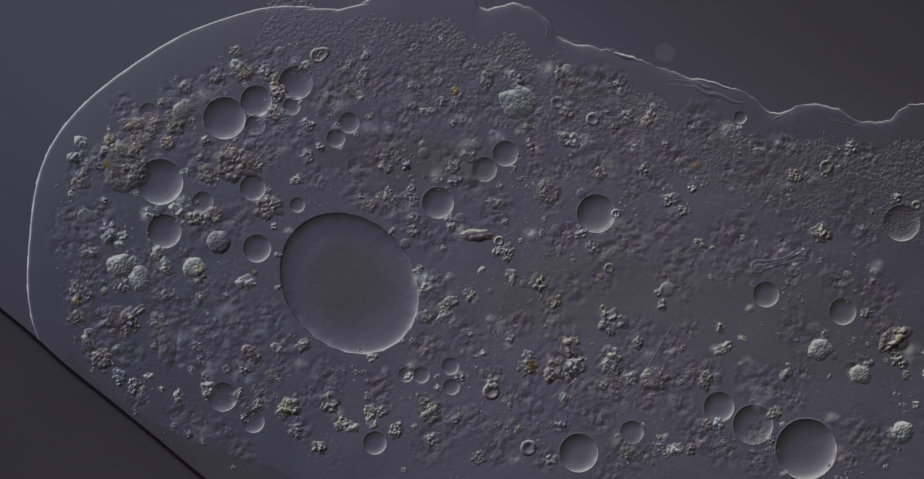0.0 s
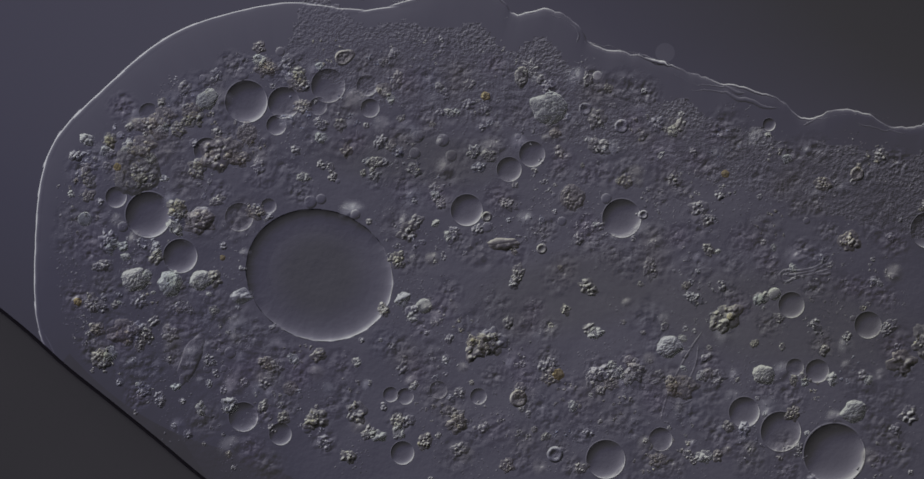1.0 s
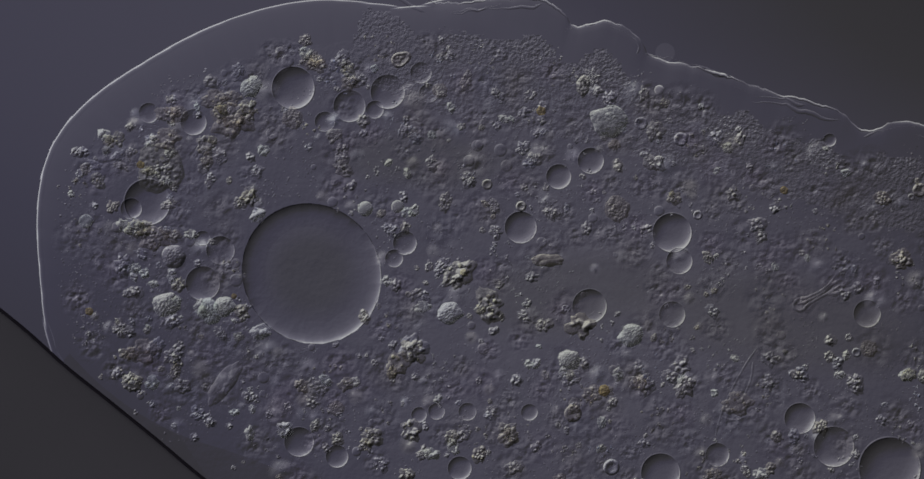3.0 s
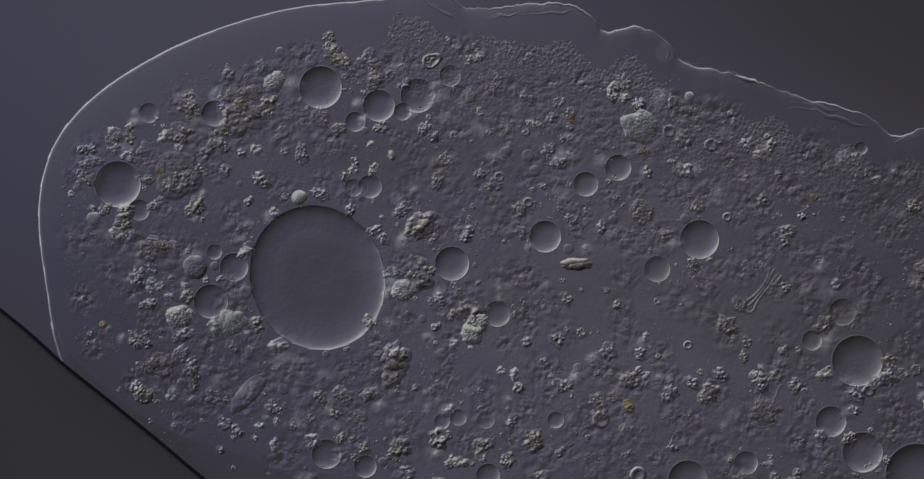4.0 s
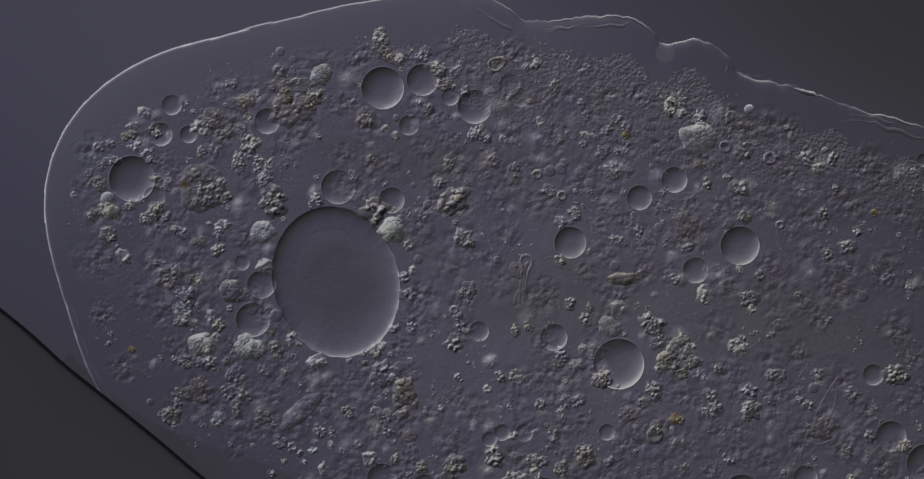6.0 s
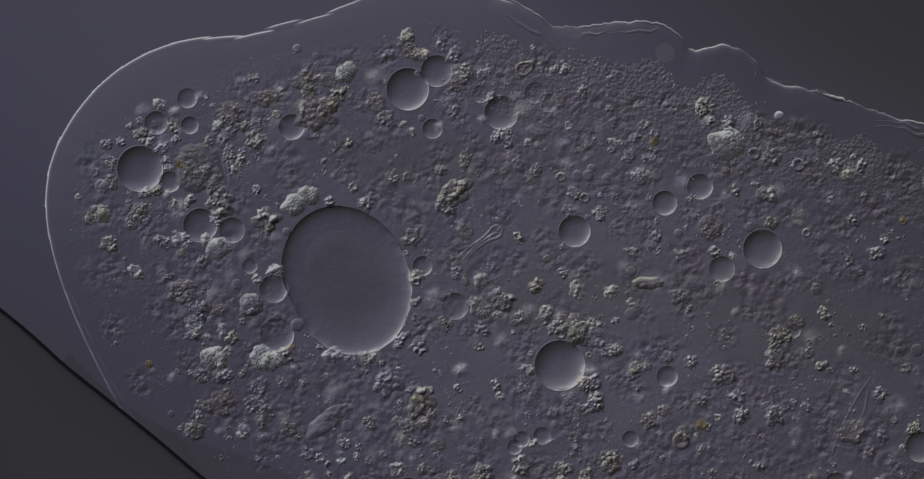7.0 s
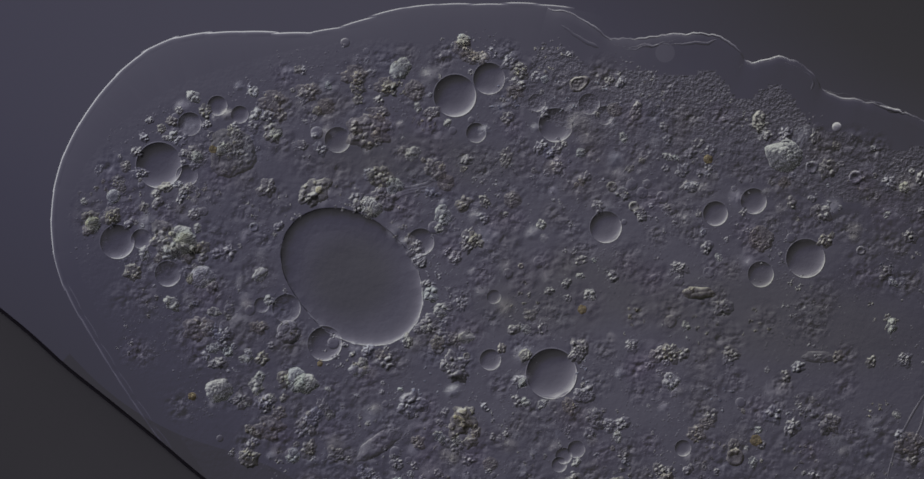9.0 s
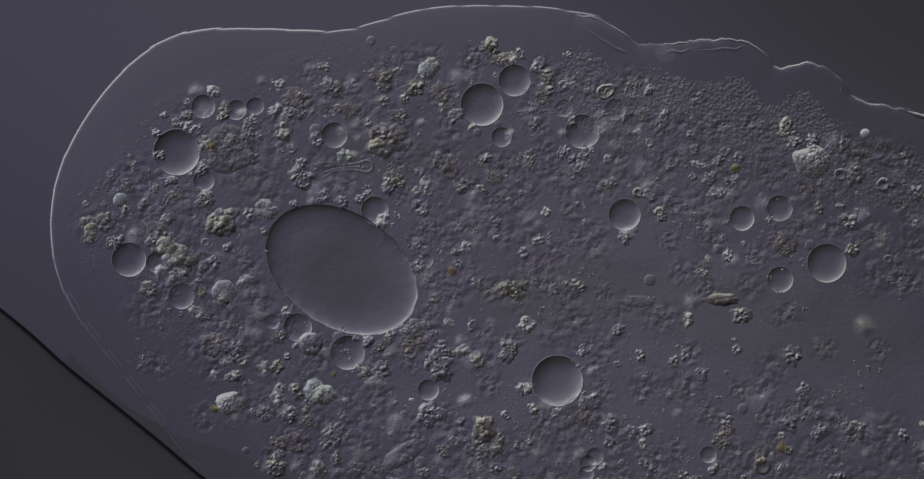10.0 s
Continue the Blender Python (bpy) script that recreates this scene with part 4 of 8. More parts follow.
clump("pebble", 29, [(0, 96, 232), (0.5, 122, 227), (1, 148, 223), (1.5, 175, 218), (2, 201, 214), (2.5, 225, 207), (4, 302, 192), (4.5, 326, 188), (5, 352, 183), (5.5, 377, 177), (7, 450, 162), (7.5, 475, 157), (8, 499, 152), (8.5, 522, 146), (9, 547, 142), (9.5, 570, 137), (10, 594, 132)])
clump("bead", 8, [(0, 178, 290), (0.5, 204, 284), (1, 230, 278), (1.5, 256, 272), (2, 282, 266), (2.5, 308, 260), (4, 386, 243), (4.5, 410, 238), (5, 436, 232), (5.5, 462, 227), (7, 538, 210), (7.5, 564, 206), (8, 588, 201), (8.5, 611, 195), (9, 636, 191), (9.5, 660, 184), (10, 684, 180)])
clump("leaf", 21, [(0, -244, 312), (0.5, -225, 310), (1, -202, 308), (1.5, -176, 307), (2, -153, 304), (2.5, -130, 305), (4, -54, 302), (4.5, -24, 302), (5, 6, 302), (5.5, 32, 299), (7, 104, 289), (7.5, 127, 282), (8, 150, 278), (8.5, 173, 270), (9, 196, 263), (9.5, 219, 258), (10, 242, 250)])
clump("amber", 8, [(0, -12, 252), (0.5, 14, 247), (1, 40, 243), (1.5, 64, 238), (2, 87, 230), (2.5, 110, 223), (4, 184, 206), (4.5, 207, 198), (5, 230, 191), (5.5, 254, 183), (7, 326, 166), (7.5, 349, 158), (8, 372, 151), (8.5, 395, 143), (9, 418, 136), (9.5, 441, 128), (10, 464, 120)])
clump("grit", 19, [(0, 179, 217), (0.5, 204, 210), (1, 228, 204), (1.5, 253, 198), (2, 277, 192), (2.5, 302, 188), (4, 377, 171), (4.5, 401, 165), (5, 426, 160), (5.5, 452, 155), (7, 524, 138), (7.5, 548, 134), (8, 573, 128), (8.5, 597, 123), (9, 620, 119), (9.5, 643, 112), (10, 666, 108)])
clump("grit", 18, [(0, 184, 169), (0.5, 208, 163), (1, 234, 158), (1.5, 257, 151), (2, 280, 143), (2.5, 303, 136), (4, 377, 117), (4.5, 400, 109), (5, 423, 102), (5.5, 447, 94), (7, 519, 76), (7.5, 542, 68), (8, 565, 60), (8.5, 588, 53), (9, 611, 45), (9.5, 634, 38), (10, 657, 30)])
clump("grit", 13, [(0, -129, 123), (0.5, -104, 120), (1, -81, 117), (1.5, -57, 114), (2, -34, 108), (2.5, -11, 105), (4, 57, 93), (4.5, 80, 86), (5, 103, 86), (5.5, 126, 85), (7, 190, 77), (7.5, 213, 77), (8, 234, 77), (8.5, 250, 77), (9, 273, 77), (9.5, 296, 74), (10, 318, 74)])
clump("ring", 22, [(0, 146, 82), (0.5, 165, 76), (1, 187, 71), (1.5, 207, 68), (2, 227, 64), (2.5, 242, 56), (2.7, 250, 54), (4.5, 324, 42), (5.5, 361, 30), (7, 420, 19), (7.5, 441, 14), (8, 462, 10), (8.5, 485, 5), (9, 507, 1), (9.5, 527, -2), (10, 548, -7)])
clump("streak", 18, [(0, 24, 7), (0.5, 48, -1), (1, 70, -8), (1.5, 87, -16), (2, 104, -22), (2.5, 122, -30), (4, 193, -42), (4.5, 216, -47), (5, 240, -54), (5.5, 256, -62), (7, 314, -74), (7.5, 335, -79), (8, 357, -82), (8.5, 377, -87), (9, 400, -91), (9.5, 423, -97), (10, 441, -102)])
clump("grit", 16, [(0, 78, -22), (0.5, 95, -34), (1, 95, -58)])
clump("grit", 18, [(0, 129, -73), (0.5, -60, -42)])
clump("grit", 26, [(0, 253, -142), (0.5, 146, -162), (0.9, 60, -174)])
clump("pearl", 13, [(0, 348, -85), (0.5, 136, -116), (1, -64, -113), (1.5, -110, -79), (2, -130, -41), (2.5, -147, 5), (3, -164, 52), (3.4, -204, 82), (4, -276, 71), (4.5, -366, 13), (5, -466, 8), (5.5, -556, 42), (5.6, -588, 47)])
clump("tan", 17, [(0, 109, -218), (0.5, 130, -226), (1, 150, -234), (1.5, 172, -241), (2, 191, -249), (2.5, 213, -256), (2.7, 220, -260)])
clump("grit", 20, [(0, 254, -209), (0.5, 273, -218), (1, 292, -226), (1.5, 315, -234), (2, 337, -235), (2.5, 358, -243), (4, 420, -260), (4.5, 438, -266), (5, 455, -269), (5.5, 473, -280), (7, 533, -298), (7.5, 556, -299), (8, 579, -304), (8.5, 602, -312), (9, 625, -313), (9.5, 648, -318), (10, 668, -324)])
clump("fold", 36, [(0, 534, -39), (0.5, 559, -47), (1, 582, -56), (1.5, 600, -67), (2, 612, -84), (2.5, 618, -91), (3, 602, -96), (3.8, 540, -98), (4.1, 491, -82), (4.4, 443, -76), (4.7, 398, -94), (5, 320, -124), (5.3, 240, -134), (5.6, 172, -114), (6.8, 39, -8), (7.1, 27, -6), (7.5, -3, -4), (8, -41, 30), (8.5, -75, 64), (9, -81, 85), (9.5, -138, 111), (10, -194, 122)])
clump("olive", 21, [(0, 609, 10), (0.5, 632, 2), (1, 657, -4), (1.5, 680, -12), (2, 703, -19), (2.5, 724, -27)])
clump("grit", 17, [(0, 741, -206), (0.5, 447, -94), (1, 213, -82), (1.5, 12, -99), (2, -89, -12), (2.4, -132, 85)])
clump("pale", 20, [(0, 746, -328), (0.5, 726, -318), (1, 665, -292), (1.5, 551, -264), (2, 507, -217), (2.3, 450, -143), (2.5, 397, -156), (2.7, 354, -174)])
clump("grit", 17, [(0, 387, -237), (0.5, 410, -237), (1, 433, -235), (1.5, 456, -240), (2, 478, -238), (2.5, 499, -240), (4, 567, -247), (4.5, 590, -250), (5, 614, -254), (5.5, 638, -261), (7, 710, -263), (7.5, 734, -261), (8, 756, -264)])
clump("olive", 20, [(0, -224, -278), (0.5, -201, -287), (1, -179, -295), (1.5, -156, -302), (2, -133, -310), (2.5, -110, -318), (4, -40, -339), (4.5, -17, -347), (5, 6, -354), (5.5, 31, -362), (7, 101, -385), (7.5, 124, -393)])
clump("olive", 19, [(0, -294, -284), (0.5, -271, -296), (1, -248, -304), (1.5, -225, -312), (2, -202, -319), (2.5, -179, -327), (4, -107, -352), (4.5, -84, -359), (5, -61, -367), (5.5, -37, -374), (7, 34, -397)])
clump("tan", 25, [(0, -583, -134), (0.5, -582, -146), (1, -574, -157), (1.5, -573, -163), (1.9, -568, -168)])
clump("grit", 17, [(0, -577, -79), (0.5, -565, -93), (1, -548, -105), (1.5, -527, -113), (2, -514, -120), (2.4, -510, -128)])
clump("grit", 15, [(0, -49, -339), (0.5, -26, -348), (1, -3, -356), (1.5, 20, -364), (2, 43, -371), (2.5, 66, -379)])
clump("olive", 29, [(1.9, 401, -84), (2, 358, -91), (2.5, 176, -123), (2.7, 101, -122)])
clump("tan", 34, [(0.5, -397, 128), (1, -409, 146), (1.5, -409, 163), (2, -409, 188), (2.5, -401, 201), (2.7, -394, 203), (3.8, -383, 204), (4, -377, 206), (4.5, -360, 215), (5, -337, 220), (5.5, -314, 221), (7, -248, 215), (7.5, -225, 207), (8, -202, 200), (8.5, -179, 192), (9, -158, 184), (9.5, -142, 177), (10, -129, 169)])
clump("mass", 43, [(0, -569, 122), (0.7, -552, 116), (1, -551, 118), (1.5, -557, 126), (2, -542, 128), (2.5, -524, 126), (4, -481, 110), (4.5, -456, 102), (5, -441, 92), (5.5, -437, 82), (7, -446, 122), (7.5, -429, 136), (8, -412, 140), (8.5, -396, 144), (9, -389, 148), (10, -393, 154)])
clump("olive", 23, [(1.2, -3, -177), (1.5, -43, -189), (2, -84, -195), (2.5, -104, -206), (2.7, -106, -208)])
clump("rod", 27, [(0, -499, -178), (0.5, -476, -191), (1, -461, -204), (1.5, -452, -221), (2, -436, -232), (2.5, -421, -238), (4, -363, -261), (4.5, -340, -267), (5, -317, -273), (5.5, -296, -283), (7, -230, -309), (7.5, -208, -318), (8, -188, -328), (8.5, -167, -339), (9, -142, -348), (9.5, -119, -356), (10, -100, -365)])
clump("grit", 18, [(0, 193, -214), (0.5, 216, -220), (1, 234, -227), (1.5, 257, -234), (2, 279, -238), (2.5, 302, -243), (2.7, 309, -244)])
clump("pale", 20, [(0, -545, -67), (0.5, -522, -73), (1, -496, -76), (1.5, -479, -88), (2, -462, -103), (2.5, -444, -114), (4, -395, -142), (4.5, -384, -151), (4.9, -390, -157)])
clump("grit", 16, [(1.1, 354, -90), (1.5, 193, -122), (2, 2, -123), (2.5, -100, -68), (3, -119, 16), (3.4, -162, 72), (4, -240, 77), (4.3, -312, 62)])
clump("olive", 28, [(3.8, -70, 14), (4, -70, 24), (4.5, -57, 36), (5, -38, 34), (5.5, -20, 51), (5.7, -17, 57), (6.8, -12, 79), (7, -11, 79), (7.5, -14, 76), (8, -49, 96), (8.5, -139, 111), (9, -250, 80)])
clump("pale", 18, [(3.8, 50, -172), (4, 17, -163), (4.5, -49, -134), (5, -89, -105), (5.5, -98, -59), (5.7, -100, -31)])
clump("grit", 15, [(3.8, 233, -169), (4, 161, -171), (4.5, 46, -154), (5, -24, -139), (5.5, -80, -116), (5.7, -90, -108)])
clump("pearl", 11, [(1.2, 447, -70), (1.5, 322, -67), (2, 122, -96), (2.5, -21, -19), (3.2, -139, 72), (3.6, -204, 84), (4, -273, 71), (4.5, -361, 14), (5, -461, 10), (5.5, -551, 44), (5.6, -583, 48)])
clump("tan", 14, [(4.3, -510, -19), (4.5, -505, -25), (5, -485, -33), (5.5, -470, -44), (7, -412, -119), (7.5, -394, -126), (8, -378, -134), (8.5, -360, -142), (9, -344, -149), (9.5, -328, -157), (10, -311, -165)])
clump("pale", 18, [(3.8, -386, -132), (4, -383, -139), (4.5, -374, -154), (4.9, -377, -165)])
clump("grit", 16, [(3.8, -472, -218), (4, -462, -221), (4.5, -440, -229), (5, -420, -235), (5.5, -398, -244), (5.7, -392, -250)])
clump("olive", 19, [(3.9, -533, -261), (4, -542, -263), (4.5, -534, -273), (5, -524, -281), (5.5, -511, -289), (7, -455, -324), (7.5, -432, -338), (8, -409, -352), (8.5, -386, -361), (9, -363, -371), (9.5, -340, -379), (10, -317, -387)])
clump("olive", 22, [(3.8, -107, -201), (4, -110, -204), (4.5, -124, -218), (5, -133, -226), (5.5, -118, -241), (5.7, -110, -246), (6.8, -70, -264), (7, -63, -267), (7.5, -44, -278), (8, -26, -287), (8.5, -9, -295), (9, 6, -302), (9.5, 23, -310), (10, 38, -318)])
clump("pale", 18, [(4.1, 772, -286), (4.5, 655, -214), (4.7, 590, -175)])
clump("grit", 20, [(3.9, 493, -151), (4, 449, -145), (4.5, 266, -148), (5, 104, -110), (5.5, 35, -38), (5.7, 23, -19)])
clump("grit", 20, [(3.8, -556, -62), (4, -550, -65), (4.5, -528, -73), (5, -505, -80), (5.5, -482, -88), (5.7, -473, -91)])
clump("grit", 18, [(3.8, -560, -168), (4, -551, -171), (4.5, -528, -180), (5, -508, -188), (5.5, -485, -195), (5.7, -476, -198)])
clump("grit", 12, [(3.8, 38, -39), (4, 11, 13), (4.5, -104, 114), (5, -217, 126), (5.4, -320, 91)])
clump("tan", 18, [(2.5, -277, 301), (4, -217, 313), (4.5, -196, 321), (5, -181, 325), (5.5, -158, 325), (7, -93, 332), (7.5, -69, 332), (8, -46, 330), (8.5, -21, 327), (9, 2, 324), (9.5, 24, 324), (10, 48, 324)])
clump("grit", 18, [(6.8, 363, -94), (7, 369, -97), (7.5, 386, -103), (8, 406, -108), (8.5, 424, -114), (9, 441, -116), (9.5, 459, -123), (10, 473, -129)])
clump("grit", 20, [(6.8, 599, -195), (7, 531, -204), (7.5, 346, -221)])
clump("pale", 22, [(6.8, -426, -197), (7, -421, -201), (7.5, -418, -214), (8, -423, -229), (8.5, -420, -244), (9, -412, -256), (9.5, -407, -267), (10, -394, -278)])
clump("grit", 22, [(6.8, 204, -156), (7, 167, -145), (7.5, 96, -154)])
clump("grit", 18, [(6.8, 458, -269), (7, 466, -270), (7.5, 478, -278), (8, 496, -284), (8.5, 511, -290), (9, 527, -298), (9.5, 542, -304), (10, 554, -313)])
clump("tan", 24, [(0, 329, -237), (0.5, 352, -244), (1, 375, -252), (1.5, 398, -260), (2, 421, -266), (2.5, 444, -273), (4, 516, -292), (4.5, 539, -299), (5, 562, -307), (5.5, 586, -315), (7, 662, -328), (7.5, 686, -333), (8, 710, -338), (8.5, 735, -342), (9, 760, -348)])
clump("veil", 33, [(0, 329, -237), (0.5, 352, -244), (1, 375, -252), (1.5, 398, -260), (2, 421, -266), (2.5, 444, -273), (4, 516, -292), (4.5, 539, -299), (5, 562, -307), (5.5, 586, -315), (7, 662, -328), (7.5, 686, -333), (8, 710, -338), (8.5, 735, -342), (9, 760, -348)])
clump("grit", 16, [(1.9, -475, -182), (2, -485, -191), (2.5, -485, -229), (4, -420, -267), (4.5, -404, -278), (5, -386, -286), (5.5, -361, -293), (7, -292, -322), (7.5, -270, -332), (8, -248, -341), (8.5, -230, -352), (9, -213, -365), (9.5, -198, -381), (10, -176, -390)])
clump("pearl", 12, [(0, -640, 40), (2.5, -640, 30), (4, -625, 35), (5.7, -600, 60), (7, -611, 90), (7.5, -603, 85), (8, -600, 83), (8.5, -585, 74), (9, -591, 73), (9.5, -586, 73), (10, -580, 67)])
clump("rod", 17, [(9.5, 450, -183), (10, 296, -105)])
clump("grit", 28, [(7.6, 77, -158), (8, 57, -172), (8.5, 24, -189), (9, -14, -215), (9.5, -38, -212), (10, -41, -214)])
clump("tan", 24, [(6.8, -478, -82), (7, -475, -88), (7.5, -488, -103), (8, -478, -119), (8.5, -464, -136), (9, -447, -151), (9.5, -432, -166), (10, -420, -178)])
clump("pale", 20, [(7.8, -440, -30), (8, -446, -28), (8.5, -455, -47), (9, -441, -64), (9.5, -420, -73), (10, -404, -88)])
clump("olive", 24, [(9, -139, 106), (9.5, -284, 82), (9.7, -378, 32), (10, -409, 22)])
clump("grit", 15, [(8.2, 766, -171), (8.5, 638, -166), (9, 456, -194), (9.5, 305, -137), (10, 196, -79)])
clump("olive", 18, [(8.1, 694, -175), (8.5, 545, -192), (9, 355, -192), (9.5, 220, -108), (10, 86, -84)])
clump("grit", 15, [(9, 752, -204), (9.5, 583, -226), (10, 406, -229)])
clump("grit", 20, [(9.4, 773, -178), (9.5, 734, -177), (10, 560, -198)])
clump("grit", 14, [(0, 263, -201), (0.5, 280, -212), (1, 299, -220), (1.5, 317, -227), (2, 338, -229), (2.5, 360, -235), (4, 421, -252), (4.5, 436, -260), (5, 452, -263), (5.5, 469, -275), (7, 528, -292), (7.5, 550, -296), (8, 573, -299), (8.5, 594, -304), (9, 614, -309), (9.5, 636, -313), (10, 655, -318)])
clump("pale", 16, [(6.8, -222, -195), (7, -219, -197), (7.5, -210, -201), (8, -201, -209), (8.5, -187, -214), (9, -173, -221), (9.5, -159, -230), (10, -144, -243)])
clump("ball", 20, [(0, -413, -5), (0.5, -424, 16), (1, -441, 36), (1.5, -472, 21), (2, -493, 4), (2.5, -499, -15), (4, -453, -48), (4.5, -446, -58), (5, -435, -68), (5.5, -413, -77), (7, -358, -111), (7.5, -342, -123), (8, -328, -136), (8.5, -312, -148), (9, -294, -158), (9.5, -276, -169), (10, -257, -178)])

clump("ring", 18, [(0, -394, 146), (0.5, -383, 168), (1, -364, 180), (1.5, -343, 192), (2, -328, 201), (2.5, -309, 204), (4, -240, 207), (4.5, -217, 207), (5, -194, 207), (5.5, -176, 207), (5.7, -170, 207), (6.8, -148, 224), (7, -146, 232), (7.5, -138, 256), (8, -121, 266), (8.5, -100, 261), (9, -80, 253), (9.5, -57, 250), (10, -35, 250)])
clump("olive", 15, [(0, -446, -58), (0.5, -435, -60), (1, -420, -67), (1.5, -404, -84), (2, -392, -97), (2.5, -384, -113), (4, -349, -145), (4.5, -340, -160), (5, -331, -171), (5.5, -325, -178), (5.7, -322, -182), (6.8, -303, -194), (7, -299, -198), (7.5, -286, -209), (8, -285, -215), (8.5, -291, -223), (9, -302, -238), (9.5, -297, -250), (10, -282, -258)])
clump("grit", 17, [(0, -565, -131), (0.5, -560, -145), (1, -553, -156), (1.5, -551, -165), (2, -550, -169), (2.5, -534, -177), (2.7, -528, -180), (3.8, -485, -192), (4, -476, -195), (4.5, -453, -201), (5, -430, -209), (5.5, -407, -218), (7, -342, -249), (7.5, -318, -258), (8, -296, -273), (8.5, -273, -289), (9, -251, -302), (9.5, -228, -313), (10, -211, -327)])
clump("amber", 10, [(0, 121, -214), (0.5, 144, -221), (1, 164, -229), (1.5, 184, -237), (2, 204, -243), (2.5, 224, -247), (2.7, 231, -250), (3.8, 273, -276), (4, 282, -280), (4.5, 305, -284), (5, 325, -290), (5.5, 342, -298), (7, 407, -315), (7.5, 430, -322), (8, 455, -328), (8.5, 476, -335), (9, 499, -341), (9.5, 522, -345), (10, 544, -353)])
clump("tan", 16, [(0, -349, 128), (0.5, -360, 137), (1, -377, 137), (1.5, -400, 148), (2, -403, 175), (2.5, -400, 191), (4, -343, 217), (4.5, -325, 229), (5, -303, 232), (5.5, -280, 234), (5.7, -271, 234), (6.8, -231, 230), (7, -222, 230), (7.5, -199, 230), (8, -181, 224), (8.5, -159, 221), (9, -141, 214), (9.5, -124, 210), (10, -107, 210)])
clump("grit", 15, [(0, -167, 278), (0.5, -141, 273), (1, -110, 270), (1.5, -83, 267), (2, -52, 269), (2.5, -21, 269), (4, 60, 263), (4.5, 84, 260), (5, 107, 258), (5.5, 132, 258), (7, 204, 246), (7.5, 227, 238), (8, 250, 230), (8.5, 273, 224), (9, 296, 217), (9.5, 318, 209), (10, 342, 203)])
clump("pale", 8, [(0, -173, 243), (0.5, -147, 241), (1, -121, 238), (1.5, -95, 234), (2, -70, 230), (2.5, -44, 227), (4, 31, 215), (4.5, 57, 212), (5, 81, 207), (5.5, 107, 203), (7, 181, 191), (7.5, 205, 186), (8, 228, 181), (8.5, 251, 177), (9, 274, 172), (9.5, 297, 166), (10, 318, 162)])
clump("olive", 8, [(0, -156, 209), (0.5, -129, 209), (1, -103, 206), (1.5, -77, 201), (2, -52, 198), (2.5, -26, 195), (4, 49, 183), (4.5, 74, 178), (5, 98, 174), (5.5, 122, 168), (7, 193, 151), (7.5, 216, 143), (8, 239, 136), (8.5, 262, 128), (9, 285, 120), (9.5, 308, 112), (10, 331, 105)])
clump("grit", 11, [(0, -41, 267), (0.5, -14, 266), (1, 12, 263), (1.5, 38, 258), (2, 64, 255), (2.5, 90, 250), (4, 165, 234), (4.5, 188, 226), (5, 211, 218), (5.5, 236, 210), (7, 308, 194), (7.5, 331, 186), (8, 354, 178), (8.5, 377, 171), (9, 400, 163), (9.5, 423, 155), (10, 446, 148)])
clump("grit", 10, [(0, -9, 235), (0.5, 14, 227), (1, 40, 223), (1.5, 63, 218), (2, 87, 214), (2.5, 112, 209), (4, 185, 192), (4.5, 208, 186), (5, 231, 178), (5.5, 256, 171), (7, 328, 154), (7.5, 351, 146), (8, 374, 138), (8.5, 397, 131), (9, 420, 123), (9.5, 442, 116), (10, 466, 108)])
clump("disc", 10, [(0, -124, 183), (0.5, -100, 178), (1, -75, 174), (1.5, -50, 171), (2, -26, 166), (2.5, 0, 163), (4, 74, 148), (4.5, 96, 142), (5, 119, 134), (5.5, 144, 126), (7, 214, 108), (7.5, 237, 100), (8, 260, 93), (8.5, 283, 86), (9, 306, 79), (9.5, 329, 73), (10, 352, 65)])
clump("disc", 11, [(0, -78, 175), (0.5, -57, 171), (1, -32, 168), (1.5, -9, 165), (2, 15, 160), (2.5, 40, 155), (4, 112, 142), (4.5, 133, 134), (5, 156, 128), (5.5, 179, 120), (7, 248, 102), (7.5, 271, 94), (8, 294, 86), (8.5, 317, 79), (9, 340, 71), (9.5, 363, 65), (10, 386, 57)])
clump("disc", 10, [(0, -127, 155), (0.5, -104, 151), (1, -80, 146), (1.5, -57, 143), (2, -34, 138), (2.5, -11, 136), (4, 58, 125), (4.5, 81, 122), (5, 104, 122), (5.5, 127, 120), (7, 196, 108), (7.5, 219, 103), (8, 242, 99), (8.5, 265, 99), (9, 288, 93), (9.5, 311, 86), (10, 334, 83)])
clump("disc", 10, [(0, -64, 146), (0.5, -41, 143), (1, -18, 142), (1.5, 5, 138), (2, 29, 134), (2.5, 52, 129), (4, 124, 116), (4.5, 147, 109), (5, 170, 105), (5.5, 194, 99), (7, 263, 82), (7.5, 286, 74), (8, 309, 67), (8.5, 332, 59), (9, 355, 51), (9.5, 378, 45), (10, 401, 38)])
clump("grit", 14, [(0, -15, 122), (0.5, 0, 140), (1, 20, 148), (1.5, 38, 152), (2, 58, 155), (2.5, 81, 155), (4, 147, 151), (4.5, 170, 151), (5, 193, 151), (5.5, 216, 149), (7, 283, 140), (7.5, 305, 132), (8, 328, 126), (8.5, 351, 123), (9, 374, 116), (9.5, 397, 109), (10, 420, 102)])
